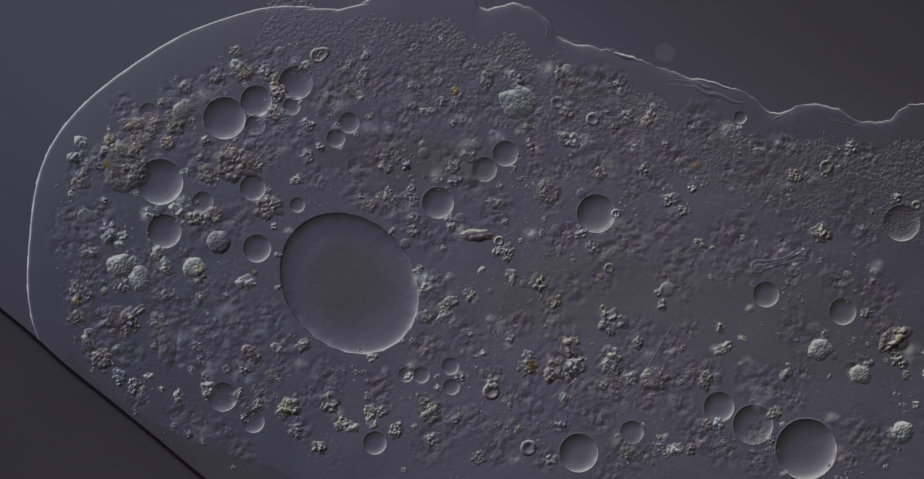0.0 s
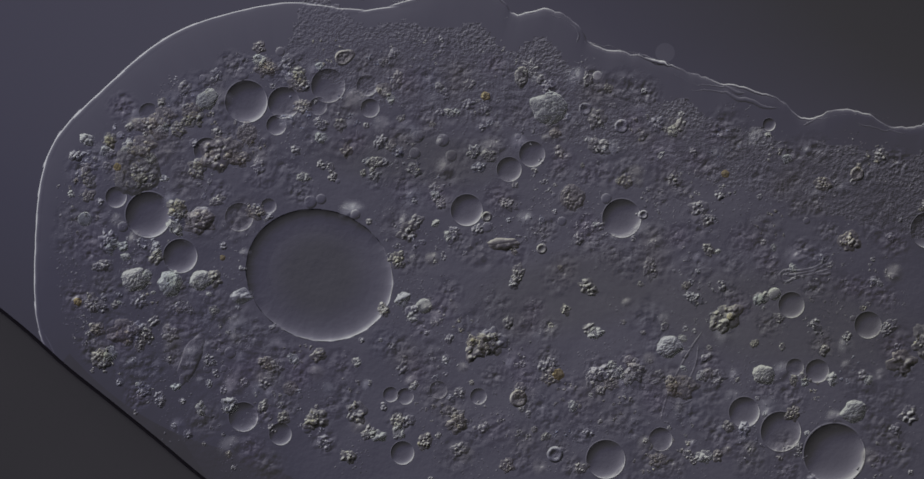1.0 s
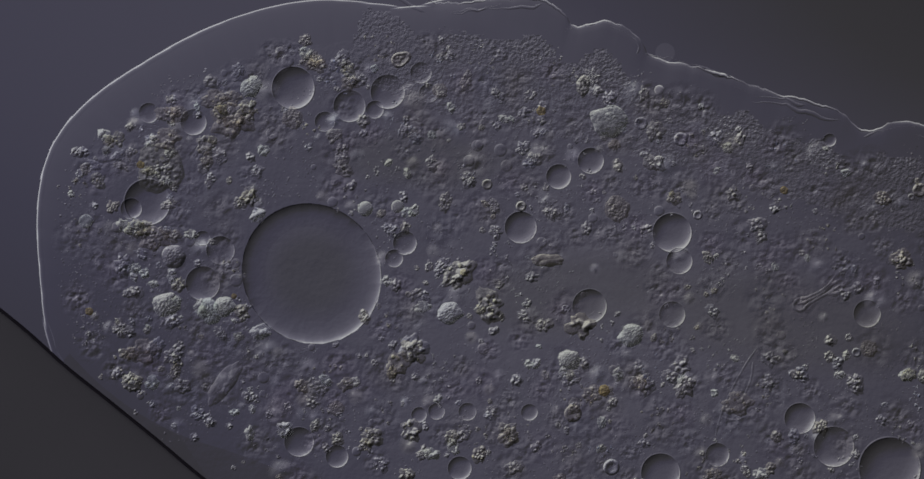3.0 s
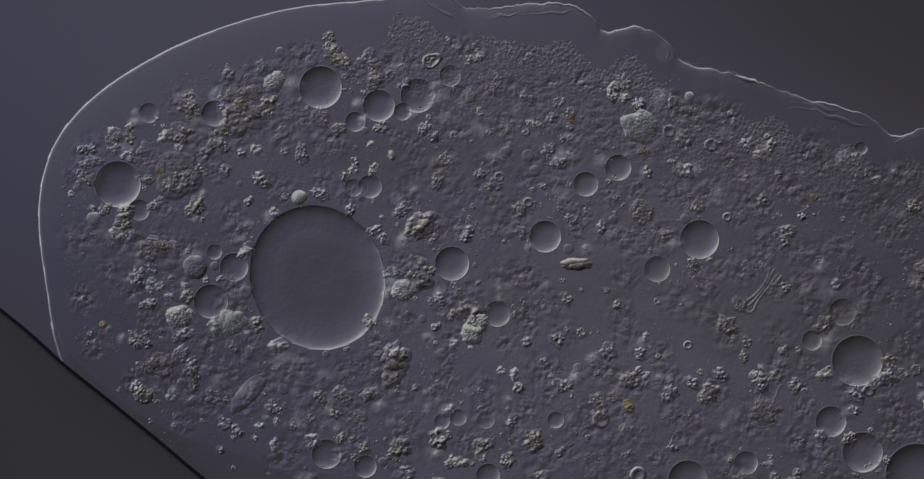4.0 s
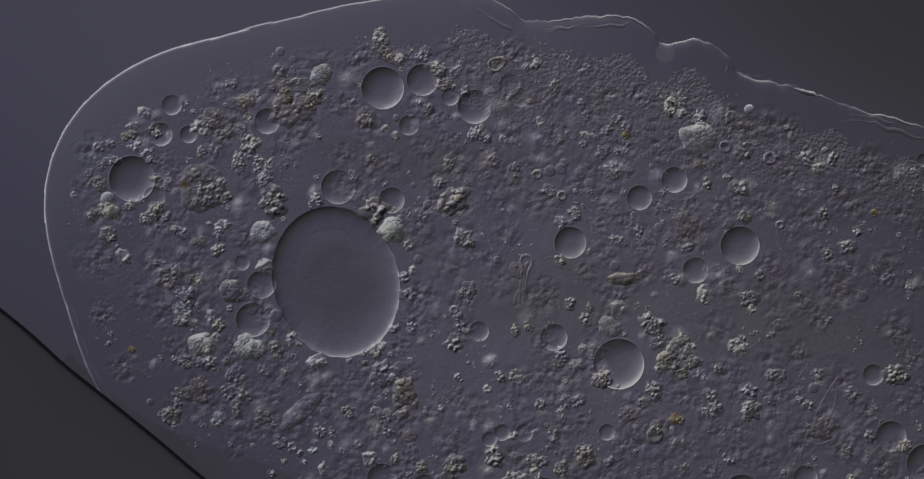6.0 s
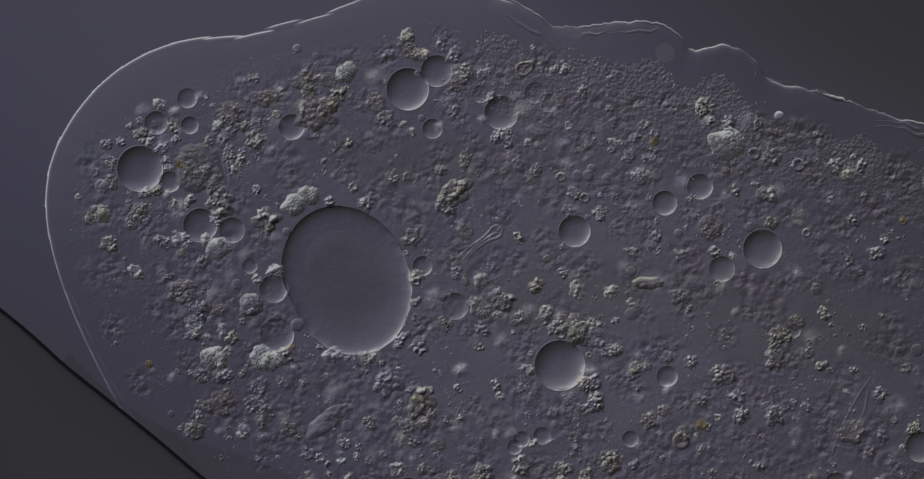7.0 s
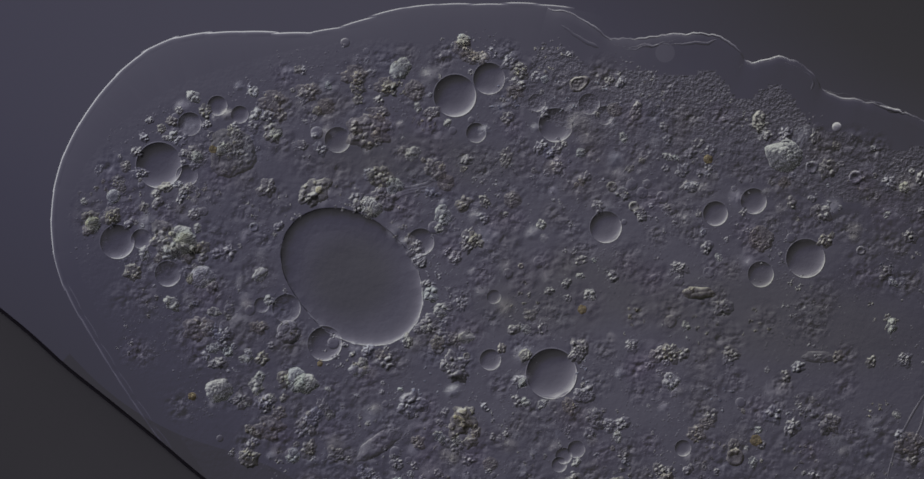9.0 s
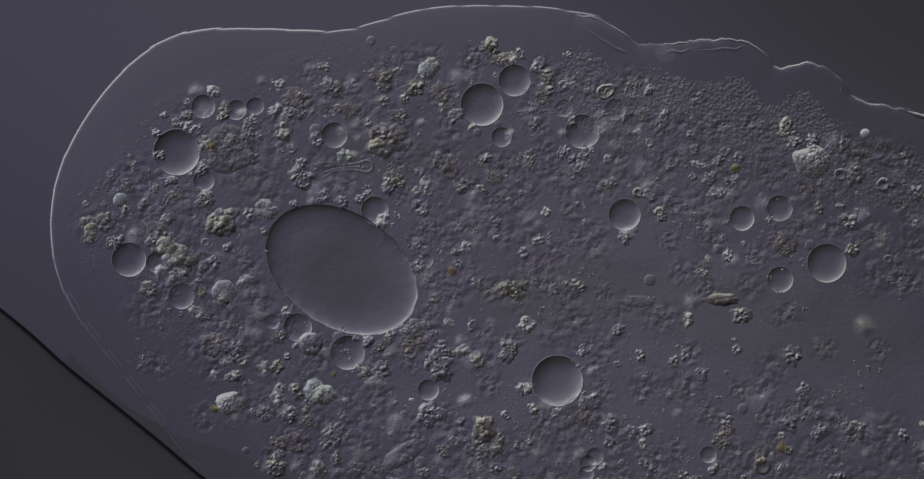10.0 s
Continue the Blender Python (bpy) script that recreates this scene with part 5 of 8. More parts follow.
clump("tall", 14, [(0, 43, 272), (0.5, 74, 278), (1, 101, 276), (1.5, 127, 272), (2, 153, 267), (2.5, 179, 264), (4, 257, 250), (4.5, 280, 243), (5, 303, 235), (5.5, 328, 227), (7, 407, 224), (7.5, 432, 218), (8, 456, 214), (8.5, 479, 207), (9, 504, 201), (9.5, 527, 197), (10, 550, 191)])
clump("grit", 15, [(0, 93, 267), (0.5, 119, 263), (1, 146, 258), (1.5, 172, 253), (2, 198, 247), (2.5, 224, 243), (4, 300, 227), (4.5, 326, 223), (5, 351, 217), (5.5, 378, 212), (7, 452, 197), (7.5, 476, 192), (8, 501, 188), (8.5, 524, 181), (9, 548, 177), (9.5, 571, 171), (10, 594, 166)])
clump("fine", 16, [(0, 58, 292), (0.5, 89, 293), (1, 116, 290), (1.5, 142, 286), (2, 168, 281), (2.5, 194, 278), (4, 273, 266), (4.5, 296, 258), (5, 318, 250), (5.5, 343, 243), (7, 415, 226), (7.5, 438, 218), (8, 461, 210), (8.5, 484, 203), (9, 507, 195), (9.5, 530, 188), (10, 553, 180)])
clump("olive", 11, [(0, 109, 191), (0.5, 135, 186), (1, 158, 180), (1.5, 182, 174), (2, 207, 169), (2.5, 233, 165), (4, 308, 149), (4.5, 332, 145), (5, 355, 138), (5.5, 380, 132), (7, 450, 117), (7.5, 475, 112), (8, 498, 106), (8.5, 524, 102), (9, 547, 96), (9.5, 570, 90), (10, 593, 83)])
clump("grit", 11, [(0, 116, 160), (0.5, 141, 154), (1, 165, 148), (1.5, 190, 142), (2, 216, 137), (2.5, 240, 131), (4, 315, 114), (4.5, 340, 109), (5, 364, 103), (5.5, 390, 99), (7, 464, 83), (7.5, 487, 77), (8, 511, 73), (8.5, 536, 68), (9, 559, 62), (9.5, 583, 57), (10, 606, 53)])
clump("ringlet", 12, [(0, 222, 204), (0.5, 246, 198), (1, 271, 192), (1.5, 297, 188), (2, 322, 181), (2.5, 346, 175), (4, 423, 160), (4.5, 447, 154), (5, 472, 148), (5.5, 498, 143), (7, 571, 126), (7.5, 596, 122), (8, 620, 116), (8.5, 643, 109), (9, 668, 105), (9.5, 692, 99), (10, 715, 93)])
clump("grit", 16, [(0, 280, 207), (0.5, 305, 201), (1, 331, 195), (1.5, 355, 189), (2, 381, 183), (2.5, 406, 177), (4, 484, 160), (4.5, 508, 154), (5, 533, 148), (5.5, 559, 143), (7, 634, 125), (7.5, 657, 117), (8, 680, 109), (8.5, 703, 102), (9, 726, 94), (9.5, 749, 86), (10, 772, 79)])
clump("grit", 9, [(0, 256, 189), (0.5, 282, 183), (1, 306, 175), (1.5, 332, 169), (2, 357, 163), (2.5, 383, 157), (4, 459, 140), (4.5, 484, 132), (5, 510, 128), (5.5, 536, 122), (7, 609, 105), (7.5, 634, 97), (8, 657, 90), (8.5, 680, 82), (9, 703, 74), (9.5, 726, 67), (10, 749, 59)])
clump("olive", 13, [(0, 234, 112), (0.5, 254, 105), (1, 277, 99), (1.5, 302, 91), (2, 318, 83), (2.5, 338, 77), (4, 400, 56), (4.5, 416, 48), (5, 433, 40), (5.5, 456, 40), (7, 525, 28), (7.5, 548, 21), (8, 571, 13), (8.5, 594, 5), (9, 616, -2), (9.5, 638, -10), (10, 662, -18)])
clump("grit", 13, [(0, -84, 67), (0.5, -61, 67), (1, -38, 64), (1.5, -15, 60), (2, 8, 59), (2.5, 31, 57), (4, 98, 50), (4.5, 121, 47), (5, 144, 47), (5.5, 168, 45), (7, 233, 42), (7.5, 250, 42), (8, 266, 42), (8.5, 283, 42), (9, 303, 42), (9.5, 318, 42), (10, 337, 42)])
clump("grit", 15, [(0, 58, 60), (0.5, 63, 64), (1, 80, 60), (1.5, 98, 59), (2, 118, 54), (2.5, 136, 48), (4, 190, 33), (4.5, 211, 25), (5, 231, 18), (5.5, 251, 8), (7, 291, -22), (7.5, 309, -30), (8, 329, -38), (8.5, 348, -45), (9, 371, -48), (9.5, 392, -54), (10, 410, -60)])
clump("soft", 14, [(0, -274, -215), (0.5, -260, -221), (1, -246, -227), (1.5, -233, -237), (2, -216, -249), (2.5, -199, -258), (4, -138, -284), (4.5, -119, -292), (5, -98, -296), (5.5, -75, -304), (7, -6, -324), (7.5, 15, -330), (8, 38, -336), (8.5, 60, -342), (9, 83, -350), (9.5, 106, -358), (10, 129, -365)])
clump("grit", 13, [(0, -368, -220), (0.5, -351, -234), (1, -334, -243), (1.5, -317, -252), (2, -297, -260), (2.5, -274, -267), (4, -213, -293), (4.5, -190, -301), (5, -172, -309), (5.5, -148, -316), (7, -81, -342), (7.5, -58, -350), (8, -35, -358), (8.5, -12, -365), (9, 11, -373), (9.5, 34, -381), (10, 57, -388)])
clump("ringlet", 15, [(0, 50, -258), (0.5, 74, -266), (1, 96, -270), (1.5, 119, -275), (2, 142, -281), (2.5, 165, -289), (4, 236, -306), (4.5, 259, -313), (5, 282, -319), (5.5, 305, -327), (7, 372, -342), (7.5, 395, -350), (8, 418, -356), (8.5, 441, -364), (9, 464, -370), (9.5, 487, -378), (10, 510, -385)])
clump("soft", 13, [(0.2, -542, 198), (0.5, -534, 198), (1, -522, 200), (1.5, -518, 200), (2, -510, 212), (2.5, -499, 218), (4, -458, 238), (4.5, -435, 236), (5, -410, 236), (5.5, -384, 235), (7, -317, 223), (7.5, -294, 220), (8, -271, 212), (8.5, -248, 204), (9, -227, 201), (9.5, -204, 201), (10, -181, 201)])
clump("grit", 8, [(0, -83, 226), (0.5, -60, 220), (1, -37, 215), (1.5, -14, 207), (2, 11, 201), (2.5, 35, 197), (4, 109, 181), (4.5, 133, 177), (5, 158, 172), (5.5, 182, 166), (7, 254, 151), (7.5, 277, 143), (8, 300, 136), (8.5, 323, 128), (9, 346, 120), (9.5, 369, 114), (10, 392, 106)])
clump("disc", 8, [(0, -121, 184), (0.5, -95, 181), (1, -70, 177), (1.5, -46, 174), (2, -21, 169), (2.5, 5, 165), (4, 78, 151), (4.5, 103, 146), (5, 126, 142), (5.5, 150, 136), (7, 220, 120), (7.5, 245, 116), (8, 268, 109), (8.5, 291, 102), (9, 314, 94), (9.5, 337, 86), (10, 360, 79)])
clump("disc", 9, [(0, -3, 36), (0.5, 20, 28), (1, 43, 21), (1.5, 66, 14), (2, 89, 7), (2.5, 112, 1), (4, 181, -16), (4.5, 202, -22), (5, 224, -30), (5.5, 244, -39), (7, 288, -54), (7.5, 308, -59), (8, 328, -62), (8.5, 346, -68), (9, 368, -71), (9.5, 389, -77), (10, 407, -84)])
clump("ringlet", 8, [(0, 262, 44), (0.5, 285, 42), (1, 308, 42), (1.5, 331, 42), (2, 354, 42), (2.5, 377, 42), (4, 450, 38), (4.5, 475, 36), (5, 493, 34), (5.5, 516, 30), (7, 585, 11), (7.5, 608, 4), (8, 631, -4), (8.5, 654, -12), (9, 677, -19), (9.5, 700, -27), (10, 723, -34)])
clump("tan", 13, [(0, -657, -134), (0.5, -636, -142), (1, -617, -154), (1.5, -616, -169), (2, -600, -177), (2.5, -583, -185), (4, -525, -211), (4.5, -507, -218), (5, -487, -226), (5.5, -466, -234), (7, -401, -264), (7.5, -378, -272), (8, -355, -280), (8.5, -332, -287), (9, -309, -295), (9.5, -286, -302), (10, -263, -310)])
clump("grit", 11, [(0, -9, -304), (0.5, 14, -312), (1, 37, -319), (1.5, 58, -330), (2, 81, -338), (2.5, 104, -345), (4, 167, -361), (4.5, 188, -365), (5, 210, -370), (5.5, 230, -373), (7, 292, -382), (7.5, 315, -382), (8, 338, -385), (8.5, 361, -385), (9, 384, -390), (9.5, 406, -390), (10, 427, -390)])
clump("soft", 10, [(0, -130, -224), (0.5, -162, -238), (1, -161, -247), (1.5, -148, -255), (2, -130, -263), (2.5, -113, -270), (4, -57, -287), (4.5, -35, -293), (5, -17, -301), (5.5, 2, -310), (7, 58, -333), (7.5, 75, -341), (8, 90, -348), (8.5, 106, -356), (9, 122, -364), (9.5, 146, -371), (10, 168, -379)])
clump("soft", 10, [(0.2, 55, -183), (0.5, 20, -195), (1, 2, -217), (1.5, 5, -229), (2, 15, -240), (2.5, 31, -247), (4, 77, -272), (4.5, 92, -276), (5, 107, -284), (5.5, 122, -290), (7, 159, -310), (7.5, 173, -319), (8, 190, -327), (8.5, 205, -335), (9, 222, -342), (9.5, 239, -350), (10, 256, -356)])
clump("grit", 17, [(0, 182, -226), (0.5, 205, -230), (1, 224, -234), (1.5, 245, -237), (2, 268, -243), (2.5, 291, -246), (4, 352, -261), (4.5, 371, -266), (5, 389, -272), (5.5, 407, -281), (7, 473, -298), (7.5, 493, -304), (8, 514, -312), (8.5, 539, -313), (9, 560, -318), (9.5, 583, -322), (10, 605, -327)])
clump("soft", 12, [(0, -335, 204), (0.5, -320, 201), (1, -300, 201), (1.5, -277, 201), (2, -260, 201), (2.5, -239, 201), (4, -167, 201), (4.5, -142, 201), (5, -121, 201), (5.5, -100, 198), (7, -37, 191), (7.5, -21, 189), (8, -2, 189), (8.5, 18, 189), (9, 38, 184), (9.5, 60, 180), (10, 83, 177)])
clump("grit", 9, [(0.2, -446, 143), (0.5, -444, 145), (1, -455, 163), (1.5, -450, 175), (2, -453, 197), (2.5, -456, 204), (4, -409, 227), (4.5, -386, 227), (5, -363, 227), (5.5, -338, 227), (7, -273, 218), (7.5, -251, 214), (8, -228, 207), (8.5, -207, 203), (9, -185, 198), (9.5, -167, 194), (10, -148, 191)])
clump("grit", 9, [(0, -188, 299), (0.5, -162, 299), (1, -133, 301), (1.5, -106, 310), (2, -81, 310), (2.5, -58, 310), (4, 15, 308), (4.5, 38, 308), (5, 61, 304), (5.5, 86, 296), (7, 158, 287), (7.5, 181, 282), (8, 205, 279), (8.5, 228, 275), (9, 251, 270), (9.5, 274, 266), (10, 297, 261)])
clump("ring", 13, [(0, -187, 253), (0.5, -158, 253), (1, -132, 253), (1.5, -109, 253), (2, -83, 255), (2.5, -60, 255), (4, 12, 243), (4.5, 38, 244), (5, 64, 244), (5.5, 90, 243), (7, 164, 235), (7.5, 188, 234), (8, 213, 229), (8.5, 236, 224), (9, 259, 220), (9.5, 282, 215), (10, 305, 210)])
clump("ring", 13, [(0, -322, -230), (0.5, -306, -241), (1, -291, -252), (1.5, -276, -263), (2, -256, -270), (2.5, -234, -278), (4, -173, -302), (4.5, -155, -310), (5, -135, -318), (5.5, -112, -325), (7, -41, -350), (7.5, -18, -358), (8, 5, -367), (8.5, 26, -374), (9, 48, -381), (9.5, 69, -388), (10, 90, -396)])
clump("soft", 11, [(0, -381, -211), (0.5, -364, -224), (1, -344, -232), (1.5, -329, -240), (2, -308, -247), (2.5, -289, -260), (4, -230, -289), (4.5, -207, -296), (5, -190, -304), (5.5, -168, -312), (7, -101, -338), (7.5, -78, -345), (8, -55, -353), (8.5, -35, -361), (9, -12, -370), (9.5, 11, -378), (10, 32, -385)])
clump("grit", 14, [(0, 52, -244), (0.5, 75, -252), (1, 98, -258), (1.5, 121, -263), (2, 144, -270), (2.5, 167, -278), (4, 237, -296), (4.5, 260, -304), (5, 283, -309), (5.5, 306, -316), (7, 374, -332), (7.5, 397, -339), (8, 418, -344), (8.5, 441, -350), (9, 461, -354), (9.5, 484, -362), (10, 507, -370)])
clump("soft", 13, [(0.7, 44, -85), (1, -50, -34), (1.5, -130, 106), (2, -113, 114), (2.5, -98, 126), (4, -43, 129), (4.5, -21, 128), (5, -2, 126), (5.5, 18, 125), (7, 77, 120), (7.5, 95, 120), (8, 110, 123), (8.5, 132, 123), (9, 150, 122), (9.5, 167, 117), (10, 184, 117)])
clump("grit", 10, [(0, 168, -313), (0.5, 191, -321), (1, 214, -328), (1.5, 237, -336), (2, 260, -341), (2.5, 285, -344), (4, 358, -353), (4.5, 383, -361), (5, 406, -364), (5.5, 429, -370), (7, 504, -385), (7.5, 527, -390), (8, 550, -393), (8.5, 573, -399), (9, 597, -399), (9.5, 620, -399)])
clump("pale", 9, [(0, 311, 200), (0.5, 334, 192), (1, 357, 184), (1.5, 380, 177), (2, 403, 169), (2.5, 426, 162), (4, 501, 143), (4.5, 525, 137), (5, 551, 132), (5.5, 577, 126), (7, 652, 109), (7.5, 677, 105), (8, 701, 99), (8.5, 726, 93), (9, 750, 88), (9.5, 775, 82)])
clump("grit", 12, [(0, -63, -278), (0.5, -40, -286), (1, -18, -293), (1.5, 5, -301), (2, 28, -309), (2.5, 50, -316), (4, 116, -333), (4.5, 136, -341), (5, 159, -348), (5.5, 181, -354), (7, 244, -370), (7.5, 266, -374), (8, 289, -379), (8.5, 311, -385), (9, 334, -390), (9.5, 355, -396)])
clump("grit", 14, [(0, 312, 117), (0.5, 337, 109), (1, 361, 102), (1.5, 386, 96), (2, 412, 90), (2.5, 436, 83), (4, 513, 67), (4.5, 538, 60), (5, 564, 56), (5.5, 590, 50), (7, 665, 33), (7.5, 689, 27), (8, 715, 21), (8.5, 738, 13), (9, 761, 5)])
clump("soft", 11, [(0, -250, -235), (0.5, -242, -243), (1, -227, -252), (1.5, -211, -263), (2, -193, -272), (2.5, -173, -281), (4, -118, -315), (4.5, -100, -324), (5, -81, -332), (5.5, -58, -339), (7, 9, -362), (7.5, 32, -370), (8, 55, -378), (8.5, 78, -385), (9, 101, -393)])
clump("grit", 14, [(0, -580, -232), (0.5, -559, -244), (1, -538, -256), (1.5, -514, -269), (2, -492, -278), (2.5, -470, -287), (4, -401, -313), (4.5, -378, -321), (5, -355, -328), (5.5, -331, -336), (7, -260, -364), (7.5, -237, -374), (8, -214, -382), (8.5, -190, -388), (9, -165, -397)])
clump("pale", 7, [(0.5, 351, -163), (1, 375, -168), (1.5, 395, -178), (2, 418, -186), (2.5, 441, -194), (4, 510, -217), (4.5, 533, -224), (5, 557, -230), (5.5, 582, -238), (7, 654, -258), (7.5, 677, -266), (8, 703, -273), (8.5, 720, -287), (9, 738, -298), (9.5, 761, -306)])
clump("grit", 12, [(0, 320, 209), (0.5, 344, 201), (1, 371, 195), (1.5, 397, 189), (2, 421, 183), (2.5, 447, 177), (4, 525, 160), (4.5, 551, 154), (5, 576, 148), (5.5, 603, 142), (7, 678, 125), (7.5, 703, 119), (8, 727, 112), (8.5, 753, 108)])
clump("grit", 11, [(0, -557, -244), (0.5, -534, -255), (1, -513, -267), (1.5, -490, -278), (2, -470, -289), (2.5, -452, -296), (4, -383, -322), (4.5, -360, -330), (5, -337, -338), (5.5, -312, -345), (7, -240, -371), (7.5, -217, -381), (8, -194, -388), (8.5, -172, -396)])
clump("grit", 12, [(3.8, -397, 275), (4, -395, 281), (4.5, -381, 289), (5, -360, 289), (5.5, -337, 289), (5.7, -326, 289), (6.8, -273, 279), (7, -263, 279), (7.5, -240, 279), (8, -217, 279), (8.5, -194, 278), (9, -173, 276), (9.5, -150, 276), (10, -127, 275)])
clump("tan", 16, [(3.8, -361, 246), (4, -355, 249), (4.5, -335, 255), (5, -312, 256), (5.5, -289, 258), (5.7, -280, 258), (6.8, -233, 270), (7, -224, 270), (7.5, -201, 270), (8, -178, 270), (8.5, -155, 267), (9, -132, 261), (9.5, -109, 256), (10, -86, 256)])
clump("grit", 14, [(3.8, -567, 14), (4, -564, 7), (4.5, -548, -10), (5, -527, -25), (5.5, -507, -38), (5.7, -498, -41), (6.8, -464, -87), (7, -461, -96), (7.5, -469, -111), (8, -456, -122), (8.5, -441, -137), (9, -426, -152), (9.5, -410, -168), (10, -398, -183)])
clump("grit", 16, [(0, 354, 67), (0.5, 377, 59), (1, 401, 53), (1.5, 426, 45), (2, 450, 38), (2.5, 475, 31), (4, 551, 13), (4.5, 576, 5), (5, 602, -1), (5.5, 628, -7), (7, 703, -24), (7.5, 727, -30), (8, 750, -38), (8.5, 775, -44)])
clump("grit", 12, [(3.8, -545, -174), (4, -536, -177), (4.5, -514, -185), (5, -495, -192), (5.5, -472, -200), (5.7, -462, -203), (6.8, -421, -229), (7, -415, -235), (7.5, -397, -250), (8, -377, -263), (8.5, -354, -272), (9, -335, -286), (9.5, -315, -296), (10, -292, -304)])
clump("olive", 18, [(0, -50, -298), (0.5, -29, -306), (1, -6, -312), (1.5, 15, -319), (2, 37, -325), (2.5, 60, -330), (4, 124, -345), (4.5, 146, -353), (5, 168, -361), (5.5, 191, -367), (7, 256, -382), (7.5, 279, -388), (8, 302, -396)])
clump("grit", 11, [(4, -553, -249), (4.5, -539, -256), (5, -521, -263), (5.5, -501, -270), (5.7, -495, -273), (6.8, -456, -295), (7, -449, -299), (7.5, -426, -312), (8, -403, -324), (8.5, -380, -336), (9, -355, -345), (9.5, -334, -358), (10, -311, -365)])
clump("grit", 9, [(0, -559, -258), (0.5, -536, -269), (1, -513, -278), (1.5, -490, -286), (2, -467, -293), (2.5, -447, -301), (4, -378, -328), (4.5, -354, -336), (5, -329, -344), (5.5, -303, -352), (7, -231, -379), (7.5, -208, -388), (8, -184, -396)])
clump("pale", 8, [(0, -531, -232), (0.5, -508, -243), (1, -485, -250), (1.5, -459, -264), (2, -436, -270), (2.5, -410, -281), (4, -343, -316), (4.5, -322, -328), (5, -300, -341), (5.5, -276, -350), (7, -204, -376), (7.5, -179, -385), (8, -156, -393)])
clump("amber", 7, [(0, 398, 125), (0.5, 423, 117), (1, 447, 111), (1.5, 472, 103), (2, 498, 97), (2.5, 522, 90), (4, 597, 71), (4.5, 622, 64), (5, 648, 57), (5.5, 674, 51), (7, 749, 31), (7.5, 773, 24)])
clump("pale", 14, [(0, -430, -254), (0.5, -415, -269), (1, -394, -281), (1.5, -371, -293), (2, -346, -302), (2.5, -323, -312), (4, -253, -342), (4.5, -230, -350), (5, -207, -359), (5.5, -181, -365), (7, -109, -391), (7.5, -86, -399)])
clump("soft", 14, [(3.8, -458, 200), (4, -450, 200), (4.5, -427, 198), (5, -404, 198), (5.5, -380, 197), (7, -314, 197), (7.5, -291, 195), (8, -268, 191), (8.5, -246, 183), (9, -228, 180), (9.5, -213, 178), (10, -201, 183)])
clump("grit", 13, [(3.8, -349, 295), (4, -340, 295), (4.5, -317, 292), (5, -291, 290), (5.5, -266, 287), (7, -198, 282), (7.5, -175, 282), (8, -152, 284), (8.5, -129, 284), (9, -106, 282), (9.5, -83, 282), (10, -60, 282)])
clump("olive", 15, [(3.8, -158, 293), (4, -147, 293), (4.5, -118, 293), (5, -92, 292), (5.5, -66, 292), (7, 8, 287), (7.5, 31, 287), (8, 54, 287), (8.5, 77, 287), (9, 100, 286), (9.5, 122, 282), (10, 146, 276)])
clump("grit", 11, [(3.8, -133, 273), (4, -121, 278), (4.5, -89, 290), (5, -63, 287), (5.5, -37, 284), (7, 34, 279), (7.5, 57, 279), (8, 80, 279), (8.5, 103, 279), (9, 126, 276), (9.5, 148, 269), (10, 172, 261)])
clump("grit", 14, [(3.8, -70, 189), (4, -63, 189), (4.5, -41, 188), (5, -18, 186), (5.5, 2, 183), (7, 60, 175), (7.5, 81, 172), (8, 100, 169), (8.5, 118, 165), (9, 133, 157), (9.5, 155, 152), (10, 172, 148)])
clump("grit", 9, [(3.8, 96, 243), (4, 106, 243), (4.5, 132, 241), (5, 155, 236), (5.5, 179, 234), (7, 251, 220), (7.5, 274, 214), (8, 297, 206), (8.5, 320, 198), (9, 343, 191), (9.5, 366, 183), (10, 389, 177)])
clump("olive", 14, [(3.8, -462, -227), (4, -455, -230), (4.5, -432, -238), (5, -412, -244), (5.5, -389, -255), (7, -329, -295), (7.5, -309, -310), (8, -291, -325), (8.5, -271, -339), (9, -262, -359), (9.5, -254, -381), (10, -240, -391)])
clump("grit", 8, [(3.8, -318, -287), (4, -309, -292), (4.5, -286, -301), (5, -266, -313), (5.5, -242, -321), (7, -175, -352), (7.5, -150, -361), (8, -127, -368), (8.5, -104, -376), (9, -81, -384), (9.5, -58, -391), (10, -32, -397)])
clump("olive", 11, [(0, -378, -263), (0.5, -358, -273), (1, -337, -283), (1.5, -317, -292), (2, -294, -299), (2.5, -271, -307), (4, -205, -338), (4.5, -182, -348), (5, -159, -356), (5.5, -136, -365), (7, -67, -390), (7.5, -44, -399)])
clump("olive", 14, [(0, -155, -290), (0.5, -132, -298), (1, -109, -306), (1.5, -86, -313), (2, -63, -321), (2.5, -40, -328), (4, 29, -348), (4.5, 52, -356), (5, 75, -362), (5.5, 98, -368), (7, 167, -387), (7.5, 190, -394)])
clump("tan", 12, [(3.8, 250, -264), (4, 259, -267), (4.5, 274, -269), (5, 285, -270), (5.5, 296, -272), (7, 343, -290), (7.5, 360, -296), (8, 377, -302), (8.5, 397, -306), (9, 416, -312), (9.5, 433, -318), (10, 452, -324)])
